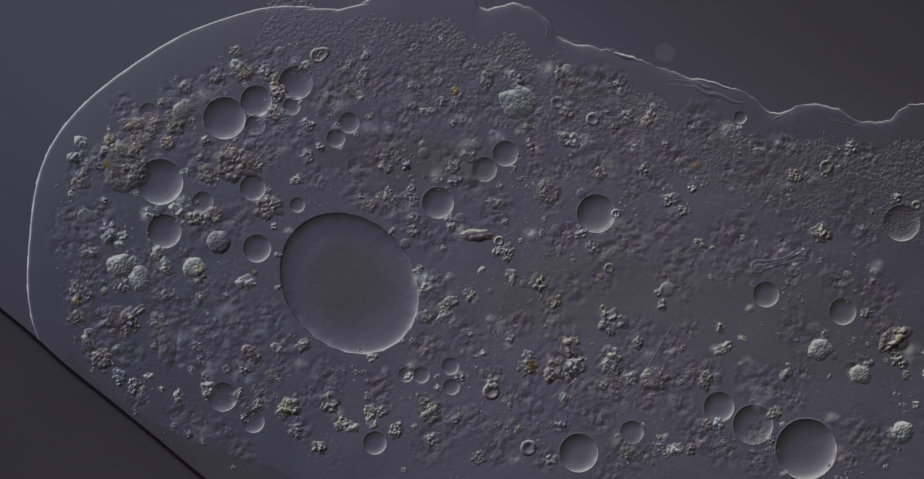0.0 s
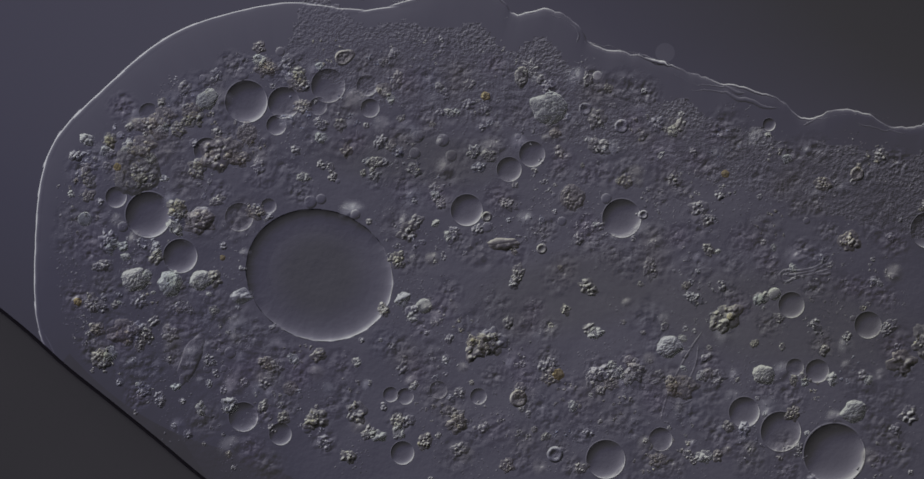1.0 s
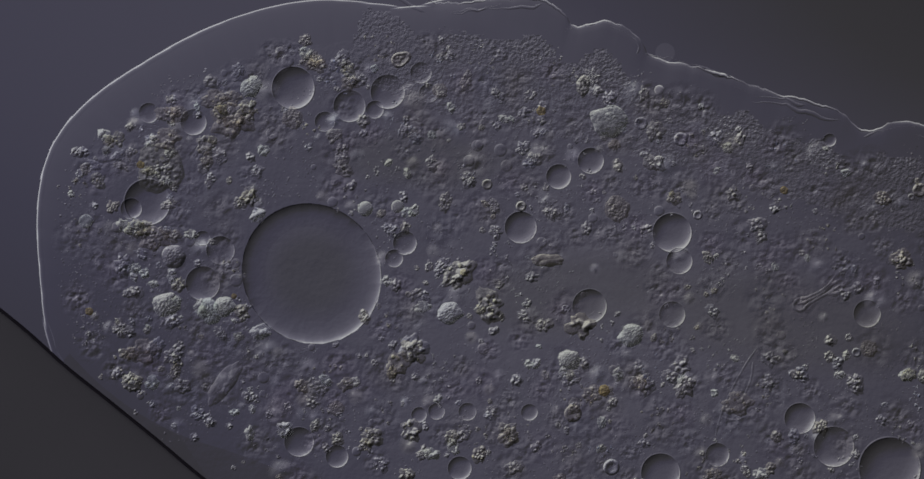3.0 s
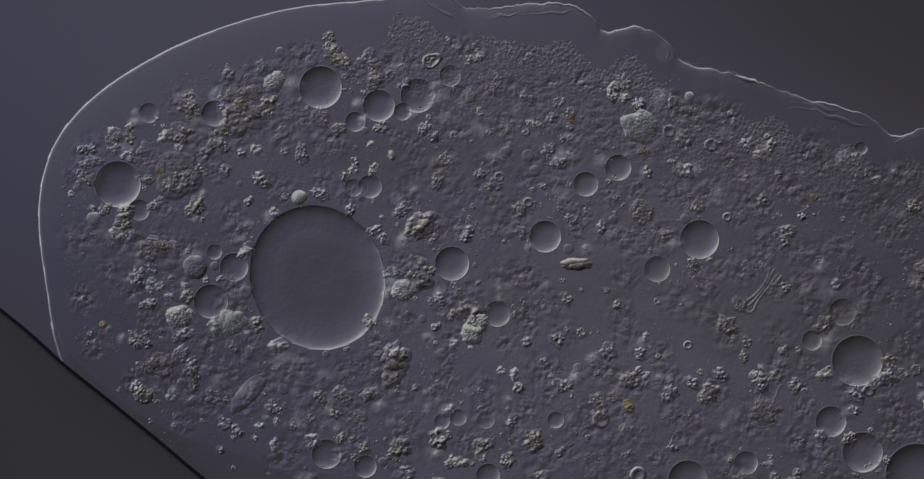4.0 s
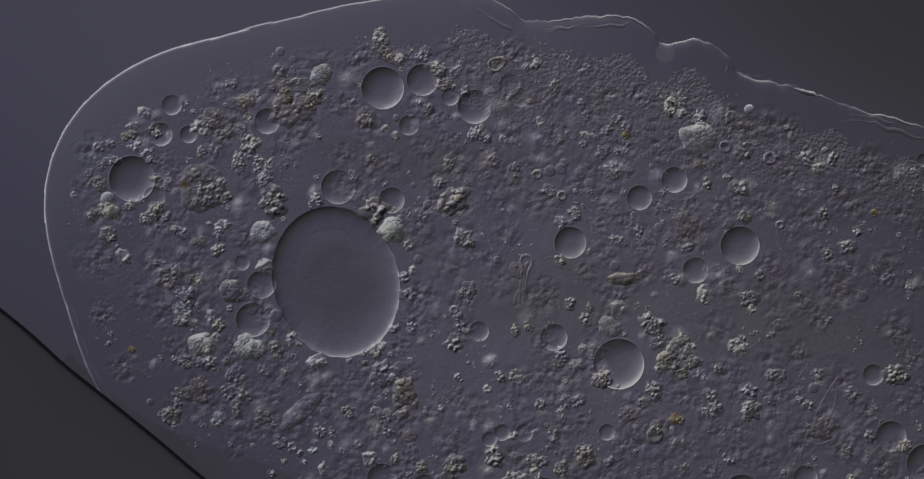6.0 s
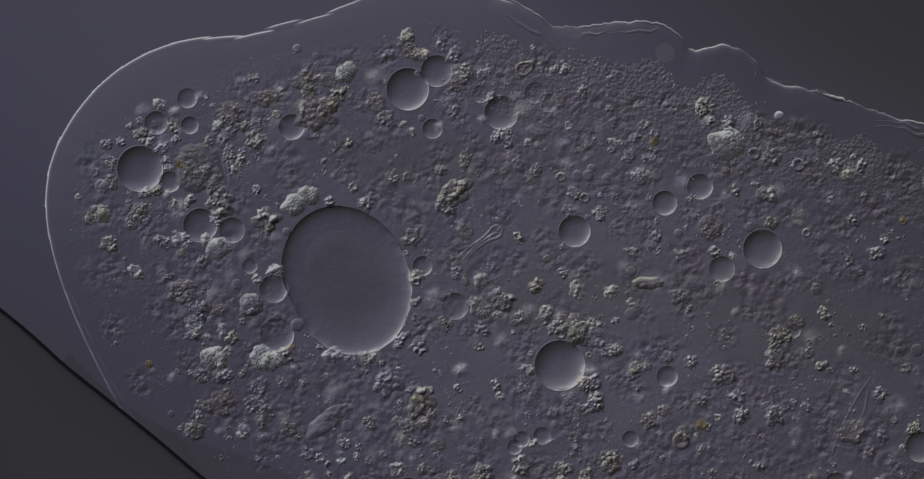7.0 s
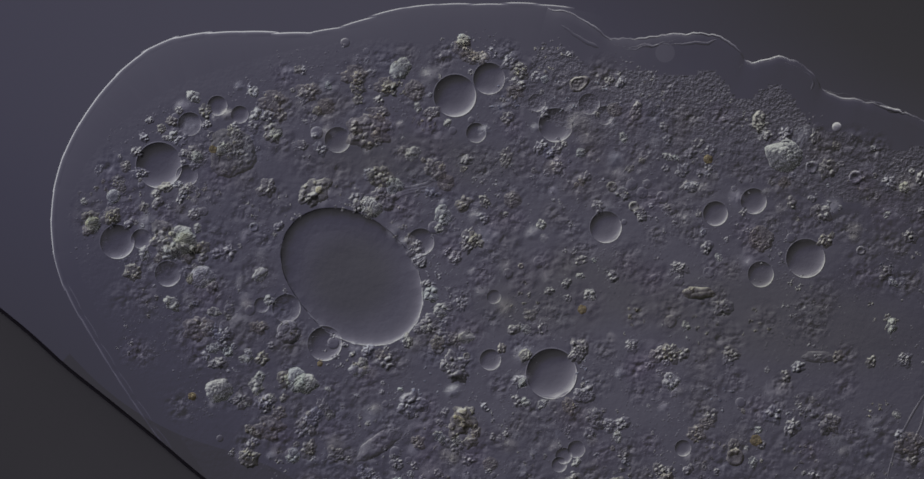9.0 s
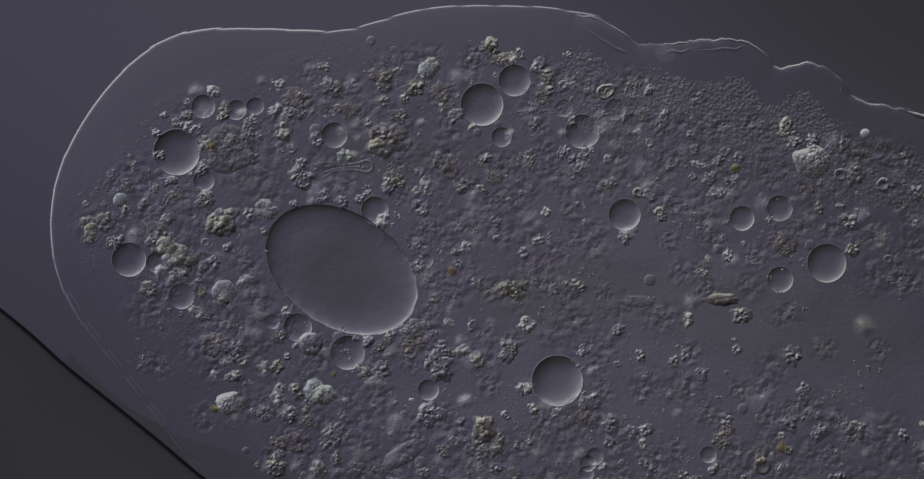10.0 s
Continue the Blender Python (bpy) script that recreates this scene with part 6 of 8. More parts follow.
clump("soft", 9, [(3.8, -61, -255), (4, -58, -260), (4.5, -50, -272), (5, -40, -283), (5.5, -21, -290), (7, 31, -309), (7.5, 46, -313), (8, 61, -319), (8.5, 77, -327), (9, 92, -335), (9.5, 113, -342), (10, 135, -350)])
clump("grit", 11, [(3.8, 78, -301), (4, 87, -304), (4.5, 106, -309), (5, 122, -316), (5.5, 139, -321), (7, 190, -336), (7.5, 213, -344), (8, 234, -352), (8.5, 253, -359), (9, 274, -365), (9.5, 292, -371), (10, 309, -378)])
clump("grit", 9, [(3.8, 276, -283), (4, 285, -286), (4.5, 309, -290), (5, 329, -295), (5.5, 349, -301), (7, 416, -318), (7.5, 440, -325), (8, 462, -333), (8.5, 485, -341), (9, 508, -348), (9.5, 531, -353), (10, 554, -358)])
clump("soft", 16, [(3.8, -32, 204), (4, -23, 204), (4.5, 0, 204), (5, 24, 201), (5.5, 49, 195), (7, 121, 181), (7.5, 144, 178), (8, 167, 174), (8.5, 190, 174), (9, 213, 168), (9.5, 236, 163), (10, 259, 155)])
clump("soft", 15, [(3.8, 11, 189), (4, 21, 188), (4.5, 46, 184), (5, 70, 180), (5.5, 96, 175), (7, 168, 163), (7.5, 191, 155), (8, 214, 148), (8.5, 237, 142), (9, 260, 134), (9.5, 283, 126), (10, 306, 119)])
clump("grit", 14, [(3.8, -617, 126), (4, -622, 132), (4.5, -622, 142), (5, -611, 140), (5.5, -591, 134), (7, -600, 134), (7.5, -600, 136), (8, -590, 126), (8.5, -570, 122), (9, -547, 112), (9.5, -522, 108), (10, -498, 100)])
clump("grit", 10, [(3.8, -182, 299), (4, -173, 299), (4.5, -150, 302), (5, -129, 302), (5.5, -106, 305), (7, -37, 327), (7.5, -14, 327), (8, 8, 324), (8.5, 31, 319), (9, 52, 316), (9.5, 75, 315), (10, 98, 315)])
clump("grit", 12, [(3.8, -55, 174), (4, -49, 174), (4.5, -26, 174), (5, -3, 174), (5.5, 20, 174), (7, 77, 163), (7.5, 95, 158), (8, 112, 154), (8.5, 129, 149), (9, 147, 146), (9.5, 167, 142), (10, 184, 138)])
clump("grit", 14, [(3.8, -37, 137), (4, -28, 136), (4.5, -5, 136), (5, 17, 136), (5.5, 35, 136), (7, 95, 129), (7.5, 112, 129), (8, 126, 129), (8.5, 146, 126), (9, 162, 123), (9.5, 179, 122), (10, 196, 122)])
clump("disc", 9, [(3.8, -594, 11), (4, -588, 5), (4.5, -573, -12), (5, -550, -27), (5.5, -527, -36), (7, -466, -74), (7.5, -452, -90), (8, -433, -99), (8.5, -416, -111), (9, -395, -119), (9.5, -375, -128), (10, -358, -137)])
clump("pale", 13, [(3.8, -372, -19), (4, -369, -24), (4.5, -361, -31), (5, -354, -38), (5.5, -346, -41), (7, -320, -54), (7.5, -312, -58), (8, -309, -60), (8.5, -320, -67), (9, -343, -60), (9.5, -371, -65), (9.6, -371, -65)])
clump("soft", 13, [(3.8, -115, -87), (4, -118, -73), (4.5, -141, 13), (5, -246, 57), (5.5, -335, 1), (7, -317, 1), (7.5, -317, -16), (8, -317, -21), (8.5, -315, -30), (9, -340, -27), (9.5, -360, -28), (10, -412, -31)])
clump("disc", 9, [(3.8, -484, -241), (4, -475, -244), (4.5, -452, -252), (5, -429, -260), (5.5, -406, -269), (7, -344, -307), (7.5, -323, -321), (8, -305, -333), (8.5, -300, -352), (9, -292, -364), (9.5, -285, -374), (10, -270, -382)])
clump("grit", 9, [(3.8, -135, -189), (4, -141, -195), (4.5, -158, -212), (5, -164, -223), (5.5, -144, -230), (7, -87, -256), (7.5, -72, -266), (8, -57, -275), (8.5, -43, -286), (9, -29, -293), (9.5, -17, -301), (10, -2, -309)])
clump("tan", 18, [(0.2, -556, 195), (0.5, -548, 194), (1, -536, 194), (1.5, -533, 195), (2, -522, 200), (2.5, -510, 204), (4, -466, 227), (4.5, -442, 227), (5, -420, 227), (5.5, -395, 227), (5.7, -386, 227)])
clump("grit", 12, [(0, -11, 99), (0.5, 6, 114), (1, 29, 122), (1.5, 49, 126), (2, 70, 129), (2.5, 93, 129), (4, 162, 128), (4.5, 185, 128), (5, 208, 128), (5.5, 231, 128), (5.7, 240, 128)])
clump("grit", 15, [(0, -352, -197), (0.5, -334, -208), (1, -314, -217), (1.5, -297, -226), (2, -279, -235), (2.5, -259, -243), (4, -196, -269), (4.5, -176, -276), (5, -159, -286), (5.5, -147, -296), (5.7, -142, -299)])
clump("olive", 13, [(0, -303, -290), (0.5, -280, -302), (1, -257, -312), (1.5, -234, -321), (2, -211, -332), (2.5, -187, -341), (4, -115, -365), (4.5, -92, -373), (5, -69, -381), (5.5, -44, -388), (5.7, -35, -391)])
clump("pale", 12, [(0, -153, -307), (0.5, -132, -316), (1, -107, -324), (1.5, -84, -332), (2, -61, -339), (2.5, -38, -345), (4, 32, -365), (4.5, 55, -373), (5, 78, -381), (5.5, 103, -388), (5.7, 112, -391)])
clump("olive", 16, [(0, -112, -325), (0.5, -87, -336), (1, -63, -344), (1.5, -40, -352), (2, -17, -358), (2.5, 6, -362), (4, 77, -376), (4.5, 101, -381), (5, 122, -384), (5.5, 146, -387), (5.7, 155, -387)])
clump("grit", 13, [(0, -136, -292), (0.5, -116, -301), (1, -93, -309), (1.5, -70, -316), (2, -48, -322), (2.5, -24, -328), (4, 43, -348), (4.5, 66, -356), (5, 89, -364), (5.5, 113, -371), (5.7, 122, -374)])
clump("olive", 14, [(0, 531, -295), (0.5, 550, -295), (1, 562, -295), (1.5, 577, -299), (2, 585, -304), (2.5, 593, -310), (4, 658, -339), (4.5, 683, -347), (5, 709, -353), (5.5, 736, -358), (7, 767, -322)])
clump("grit", 12, [(0, 435, -315), (0.5, 458, -321), (1, 479, -322), (1.5, 498, -324), (2, 518, -328), (2.5, 540, -333), (4, 609, -336), (4.5, 631, -336), (5, 654, -336), (5.5, 677, -336), (5.7, 686, -335)])
clump("olive", 8, [(0, -606, -88), (0.5, -594, -100), (1, -588, -111), (1.5, -580, -123), (2, -567, -131), (2.5, -553, -143), (4, -484, -169), (4.5, -461, -177), (5, -438, -185), (5.5, -416, -195), (5.7, -407, -200)])
clump("soft", 13, [(4.2, -510, -258), (4.5, -501, -263), (5, -481, -272), (5.5, -458, -281), (7, -395, -316), (7.5, -377, -328), (8, -354, -339), (8.5, -332, -350), (9, -314, -361), (9.5, -299, -368), (10, -280, -376)])
clump("soft", 12, [(4.3, -217, -281), (4.5, -210, -283), (5, -193, -292), (5.5, -173, -302), (7, -109, -335), (7.5, -86, -342), (8, -63, -350), (8.5, -44, -358), (9, -29, -365), (9.5, -12, -371), (10, 11, -379)])
clump("grit", 9, [(0, -368, -304), (0.5, -344, -313), (1, -322, -321), (1.5, -299, -328), (2, -276, -336), (2.5, -253, -345), (4, -182, -371), (4.5, -158, -379), (5, -135, -387), (5.5, -110, -394), (5.7, -101, -397)])
clump("olive", 9, [(0, 96, -322), (0.5, 119, -330), (1, 142, -335), (1.5, 165, -341), (2, 190, -344), (2.5, 213, -350), (4, 283, -365), (4.5, 308, -370), (5, 331, -374), (5.5, 354, -381), (7, 424, -396)])
clump("soft", 12, [(0, 444, -353), (0.5, 467, -353), (1, 490, -353), (1.5, 504, -353), (2, 524, -353), (2.5, 547, -354), (4, 616, -359), (4.5, 637, -359), (5, 658, -358), (5.5, 681, -358), (5.7, 689, -356)])
clump("olive", 13, [(0, -346, -281), (0.5, -325, -293), (1, -303, -302), (1.5, -280, -313), (2, -257, -321), (2.5, -234, -330), (4, -165, -354), (4.5, -141, -362), (5, -118, -370), (5.5, -93, -378)])
clump("pale", 8, [(0.6, -159, -203), (1, -178, -208), (1.5, -185, -211), (2, -202, -215), (2.5, -194, -229), (4, -147, -258), (4.5, -135, -266), (5, -138, -273), (5.5, -139, -286), (5.7, -135, -289)])
clump("pale", 7, [(3.8, -323, -304), (4, -315, -309), (4.5, -291, -318), (5, -271, -330), (5.5, -246, -339), (7, -179, -368), (7.5, -156, -376), (8, -133, -384), (8.5, -110, -391), (9, -87, -399)])
clump("grit", 9, [(3.8, -263, -299), (4, -254, -302), (4.5, -234, -313), (5, -216, -324), (5.5, -196, -336), (7, -132, -365), (7.5, -109, -373), (8, -86, -381), (8.5, -63, -388), (9, -40, -396)])
clump("soft", 12, [(0.6, -371, -152), (1, -384, -168), (1.5, -369, -172), (2, -352, -178), (2.5, -332, -185), (4, -279, -208), (4.5, -265, -214), (5, -253, -221), (5.5, -240, -224), (5.7, -236, -229)])
clump("pale", 13, [(0, -188, -318), (0.5, -165, -325), (1, -142, -333), (1.5, -119, -341), (2, -96, -348), (2.5, -74, -356), (4, -2, -378), (4.5, 23, -384), (5, 46, -391), (5.5, 72, -397)])
clump("pale", 8, [(0, 502, 149), (0.5, 527, 143), (1, 551, 137), (1.5, 576, 131), (2, 602, 125), (2.5, 626, 119), (4, 704, 100), (4.5, 730, 96), (5, 756, 90)])
clump("grit", 13, [(1.2, -21, 24), (1.5, -11, 21), (2, 12, 18), (2.5, 34, 14), (4, 100, 13), (4.5, 122, 13), (5, 146, 13), (5.5, 162, 14), (5.7, 172, 14)])
clump("soft", 8, [(3.8, 554, -350), (4, 562, -354), (4.5, 586, -361), (5, 609, -364), (5.5, 634, -365), (7, 704, -378), (7.5, 727, -385), (8, 750, -391), (8.5, 773, -399)])
clump("grit", 10, [(5.3, -115, -137), (5.5, -115, -140), (7, -96, -163), (7.5, -84, -163), (8, -101, -182), (8.5, -126, -194), (9, -162, -191), (9.5, -165, -183), (10, -158, -174)])
clump("grit", 18, [(5.4, 397, -254), (5.5, 386, -254), (7, 227, -275), (7.5, 214, -284), (8, 214, -287), (8.5, 217, -295), (9, 225, -304), (9.5, 233, -312), (10, 250, -313)])
clump("grit", 8, [(3.8, -495, -295), (4, -485, -299), (4.5, -462, -313), (5, -440, -325), (5.5, -415, -336), (7, -344, -371), (7.5, -322, -384), (8, -299, -393)])
clump("grit", 11, [(6.8, -603, 160), (7, -603, 162), (7.5, -599, 165), (8, -588, 160), (8.5, -571, 155), (9, -551, 149), (9.5, -530, 143), (10, -514, 143)])
clump("ring", 15, [(6.8, -334, 243), (7, -325, 243), (7.5, -302, 240), (8, -277, 235), (8.5, -254, 230), (9, -231, 226), (9.5, -210, 221), (10, -187, 220)])
clump("olive", 10, [(6.8, -262, 253), (7, -253, 253), (7.5, -234, 250), (8, -214, 246), (8.5, -194, 241), (9, -176, 238), (9.5, -155, 235), (10, -132, 235)])
clump("soft", 12, [(6.8, -495, 220), (7, -487, 217), (7.5, -464, 210), (8, -442, 207), (8.5, -418, 212), (9, -398, 212), (9.5, -386, 210), (10, -374, 214)])
clump("grit", 13, [(6.8, -406, 206), (7, -400, 204), (7.5, -380, 201), (8, -360, 200), (8.5, -342, 198), (9, -329, 209), (9.5, -309, 215), (10, -286, 214)])
clump("tan", 12, [(6.8, -101, 350), (7, -92, 348), (7.5, -69, 345), (8, -44, 344), (8.5, -21, 341), (9, 2, 336), (9.5, 26, 333), (10, 49, 330)])
clump("grit", 13, [(6.8, 291, 103), (7, 300, 103), (7.5, 323, 100), (8, 344, 97), (8.5, 366, 94), (9, 387, 90), (9.5, 409, 85), (10, 432, 80)])
clump("pale", 11, [(6.8, -400, -8), (7, -435, -2), (7.5, -525, 18), (8, -554, 1), (8.5, -538, -7), (9, -539, -25), (9.5, -530, -41), (10, -513, -56)])
clump("pale", 13, [(6.8, -557, -48), (7, -553, -56), (7.5, -538, -71), (8, -522, -85), (8.5, -510, -97), (9, -492, -110), (9.5, -472, -119), (10, -449, -126)])
clump("disc", 9, [(6.8, -447, -87), (7, -442, -96), (7.5, -436, -108), (8, -432, -122), (8.5, -416, -137), (9, -403, -146), (9.5, -387, -156), (10, -374, -166)])
clump("soft", 11, [(6.8, -441, -60), (7, -435, -67), (7.5, -418, -80), (8, -398, -90), (8.5, -381, -102), (9, -364, -111), (9.5, -349, -119), (10, -337, -131)])
clump("grit", 20, [(6.8, 608, -160), (7, 533, -168), (7.5, 338, -189), (8, 178, -90), (8.5, 84, -45), (9, 11, -2), (9.5, -57, 64), (10, -122, 97)])
clump("pale", 12, [(6.8, 191, -131), (7, 142, -122), (7.5, 67, -114), (8, 14, -114), (8.5, -14, -110), (9, -37, -119), (9.5, -50, -137), (10, -70, -151)])
clump("pale", 9, [(6.8, 90, -129), (7, 61, -129), (7.5, -2, -125), (8, -31, -128), (8.5, -41, -137), (9, -60, -151), (9.5, -75, -158), (10, -93, -160)])
clump("grit", 10, [(6.8, 193, -137), (7, 146, -129), (7.5, 72, -125), (8, 18, -128), (8.5, -12, -132), (9, -32, -145), (9.5, -38, -157), (10, -48, -162)])
clump("grit", 11, [(6.8, 323, 7), (7, 331, 7), (7.5, 354, 1), (8, 374, -5), (8.5, 394, -10), (9, 415, -15), (9.5, 433, -21), (10, 452, -27)])
clump("pale", 8, [(6.8, -466, -145), (7, -462, -151), (7.5, -447, -162), (8, -435, -172), (8.5, -432, -183), (9, -435, -197), (9.5, -433, -214), (10, -420, -229)])
clump("pale", 9, [(6.8, -450, -142), (7, -447, -148), (7.5, -433, -160), (8, -418, -171), (8.5, -406, -182), (9, -397, -191), (9.5, -389, -200), (10, -372, -208)])
clump("pale", 8, [(6.8, -440, -160), (7, -433, -166), (7.5, -420, -177), (8, -404, -189), (8.5, -386, -197), (9, -371, -203), (9.5, -355, -209), (10, -340, -217)])
clump("olive", 13, [(6.8, -395, -163), (7, -389, -166), (7.5, -377, -175), (8, -364, -186), (8.5, -352, -195), (9, -338, -201), (9.5, -328, -208), (10, -312, -215)])
clump("olive", 9, [(6.8, -351, -206), (7, -349, -212), (7.5, -344, -227), (8, -342, -241), (8.5, -335, -255), (9, -323, -269), (9.5, -308, -276), (10, -294, -287)])
clump("grit", 11, [(6.8, -371, -270), (7, -361, -273), (7.5, -338, -283), (8, -315, -293), (8.5, -294, -302), (9, -273, -312), (9.5, -251, -319), (10, -228, -327)])
clump("olive", 10, [(6.8, 55, -186), (7, 28, -182), (7.5, -31, -174), (8, -74, -186), (8.5, -101, -197), (9, -138, -195), (9.5, -142, -186), (10, -142, -183)])
clump("grit", 15, [(6.8, 61, -152), (7, 34, -152), (7.5, -17, -146), (8, -37, -156), (8.5, -38, -163), (9, -34, -171), (9.5, -29, -178), (10, -34, -185)])
clump("pale", 10, [(6.8, -115, -307), (7, -106, -310), (7.5, -86, -319), (8, -67, -327), (8.5, -50, -332), (9, -38, -336), (9.5, -26, -339), (10, -11, -344)])
clump("soft", 12, [(6.8, -179, -315), (7, -170, -319), (7.5, -147, -327), (8, -126, -336), (8.5, -104, -345), (9, -83, -356), (9.5, -60, -364), (10, -38, -373)])
clump("olive", 14, [(6.8, 220, -241), (7, 207, -247), (7.5, 181, -263), (8, 170, -270), (8.5, 173, -276), (9, 181, -283), (9.5, 194, -290), (10, 205, -299)])
clump("grit", 11, [(6.8, 153, -292), (7, 155, -296), (7.5, 167, -307), (8, 185, -315), (8.5, 199, -322), (9, 217, -330), (9.5, 233, -338), (10, 251, -345)])
clump("grit", 12, [(6.9, 643, -203), (7, 611, -214), (7.5, 462, -230), (8, 305, -224), (8.5, 207, -154), (9, 89, -152), (9.5, 38, -175), (10, 23, -201)])
clump("pale", 8, [(6.8, 57, -266), (7, 64, -266), (7.5, 75, -266), (8, 87, -267), (8.5, 98, -272), (9, 107, -276), (9.5, 118, -283), (10, 122, -287)])
clump("disc", 10, [(6.8, -201, -309), (7, -194, -316), (7.5, -175, -327), (8, -156, -341), (8.5, -136, -352), (9, -113, -361), (9.5, -92, -370), (10, -70, -378)])
clump("tan", 20, [(0, -530, 198), (0.5, -519, 200), (1, -507, 207), (1.5, -485, 215), (2, -462, 224), (2.5, -440, 230), (2.7, -430, 234)])
clump("olive", 15, [(0.4, -492, 169), (0.5, -490, 172), (1, -482, 188), (1.5, -466, 195), (2, -450, 206), (2.5, -429, 212), (2.7, -420, 215)])
clump("olive", 16, [(0.4, -473, 197), (0.5, -472, 198), (1, -453, 203), (1.5, -430, 206), (2, -407, 214), (2.5, -383, 220), (2.7, -375, 220)])
clump("grit", 15, [(0.1, -329, 290), (0.5, -315, 299), (1, -297, 299), (1.5, -274, 301), (2, -253, 302), (2.5, -228, 304), (2.7, -217, 305)])
clump("soft", 14, [(0, -305, 154), (0.5, -306, 154), (1, -342, 138), (1.5, -378, 134), (2, -404, 158), (2.5, -412, 181), (2.7, -407, 188)])
clump("grit", 9, [(0, -17, 197), (0.5, 9, 192), (1, 32, 189), (1.5, 55, 188), (2, 78, 186), (2.5, 101, 184), (2.7, 110, 181)])
clump("olive", 16, [(0, 562, 108), (0.5, 588, 102), (1, 611, 94), (1.5, 636, 88), (2, 660, 82), (2.5, 686, 76), (4, 764, 56)])
clump("ringlet", 12, [(0, 619, 123), (0.5, 645, 117), (1, 671, 111), (1.5, 697, 103), (2, 723, 97), (2.5, 749, 91), (2.7, 760, 88)])
clump("olive", 12, [(0, -654, 93), (0.5, -649, 82), (1, -634, 74), (1.5, -626, 71), (2, -612, 64), (2.5, -593, 57), (2.7, -588, 56)])
clump("amber", 5, [(0, -351, -56), (0.5, -383, -36), (1, -406, -31), (1.5, -404, -58), (2, -397, -70), (2.5, -390, -84), (2.7, -392, -90)])
clump("grit", 18, [(0.1, 775, -204), (0.5, 590, -177), (1, 320, -50), (1.5, 126, -88), (2, -38, -33), (2.5, -121, 109), (2.7, -179, 134)])
clump("grit", 13, [(0, 371, 48), (0.5, 394, 40), (1, 416, 33), (1.5, 440, 25), (2, 462, 19), (2.5, 485, 11), (2.7, 495, 8)])
clump("grit", 15, [(0, -283, -324), (0.5, -259, -335), (1, -234, -344), (1.5, -208, -352), (2, -184, -361), (2.5, -161, -373), (2.7, -152, -376)])
clump("olive", 14, [(0, -242, -352), (0.5, -217, -361), (1, -193, -368), (1.5, -168, -376), (2, -146, -384), (2.5, -121, -391), (2.7, -110, -394)])
clump("ringlet", 14, [(0, 113, -354), (0.5, 136, -359), (1, 158, -365), (1.5, 181, -370), (2, 205, -376), (2.5, 230, -381), (4, 299, -399)])
clump("tan", 14, [(0, 283, -362), (0.5, 308, -368), (1, 332, -374), (1.5, 355, -382), (2, 380, -388), (2.5, 404, -394), (2.7, 413, -396)])
clump("pale", 6, [(3.8, 605, -38), (4, 611, -38), (4.5, 628, -34), (5, 651, -38), (5.5, 674, -44), (7, 743, -60), (7.5, 766, -68)])
clump("grit", 14, [(7, -349, 192), (7.5, -331, 215), (8, -311, 229), (8.5, -289, 238), (9, -268, 241), (9.5, -245, 249), (10, -227, 261)])
clump("pale", 8, [(7.3, -74, 183), (7.5, -83, 189), (8, -100, 210), (8.5, -92, 223), (9, -75, 224), (9.5, -55, 224), (10, -34, 224)])
clump("ring", 15, [(6.8, 648, -140), (7, 568, -140), (7.5, 389, -175), (8, 220, -82), (8.5, 136, 5), (9, 86, 68), (9.5, 44, 100)])
clump("pale", 9, [(6.8, 701, -137), (7, 612, -122), (7.5, 450, -145), (8, 276, -108), (8.5, 170, -10), (9, 135, 25), (9.5, 135, 38)])
clump("grit", 9, [(7.2, 164, -117), (7.5, 115, -108), (8, 54, -106), (8.5, 14, -108), (9, -21, -114), (9.5, -35, -129), (10, -58, -145)])
clump("pale", 13, [(7.2, 168, -142), (7.5, 126, -136), (8, 70, -136), (8.5, 29, -146), (9, 8, -166), (9.5, 6, -175), (10, 2, -189)])
clump("disc", 9, [(7, 743, -191), (7.5, 534, -180), (8, 340, -188), (8.5, 188, -90), (9, 78, -58), (9.5, -3, -1), (10, -77, 60)])
clump("amber", 7, [(6.8, -538, -204), (7, -531, -211), (7.5, -513, -226), (8, -493, -238), (8.5, -476, -252), (9, -458, -266), (9.3, -447, -272)])
clump("grit", 13, [(7, 753, -218), (7.5, 560, -215), (8, 394, -229), (8.5, 248, -178), (9, 115, -128), (9.5, 20, -111), (10, -46, -99)])
clump("bead", 8, [(0, -318, 261), (0.5, -308, 276), (1, -292, 276), (1.5, -282, 279), (2, -276, 287), (2.3, -268, 293)])
clump("pale", 10, [(0.9, -260, 108), (1, -268, 105), (1.5, -354, 74), (2, -453, 57), (2.5, -435, 25), (2.7, -441, 13)])
clump("olive", 14, [(0, 158, -105), (0.5, -44, -106), (1, -110, -30), (1.5, -179, 54), (2, -188, 103), (2.5, -279, 100)])
clump("grit", 10, [(0.9, 504, -142), (1, 441, -79), (1.5, 225, -85), (2, 29, -88), (2.5, -67, 2), (2.7, -83, 50)])
clump("pale", 12, [(0, -632, -165), (0.5, -614, -180), (1, -596, -195), (1.5, -577, -209), (2, -557, -221), (2.2, -551, -227)])
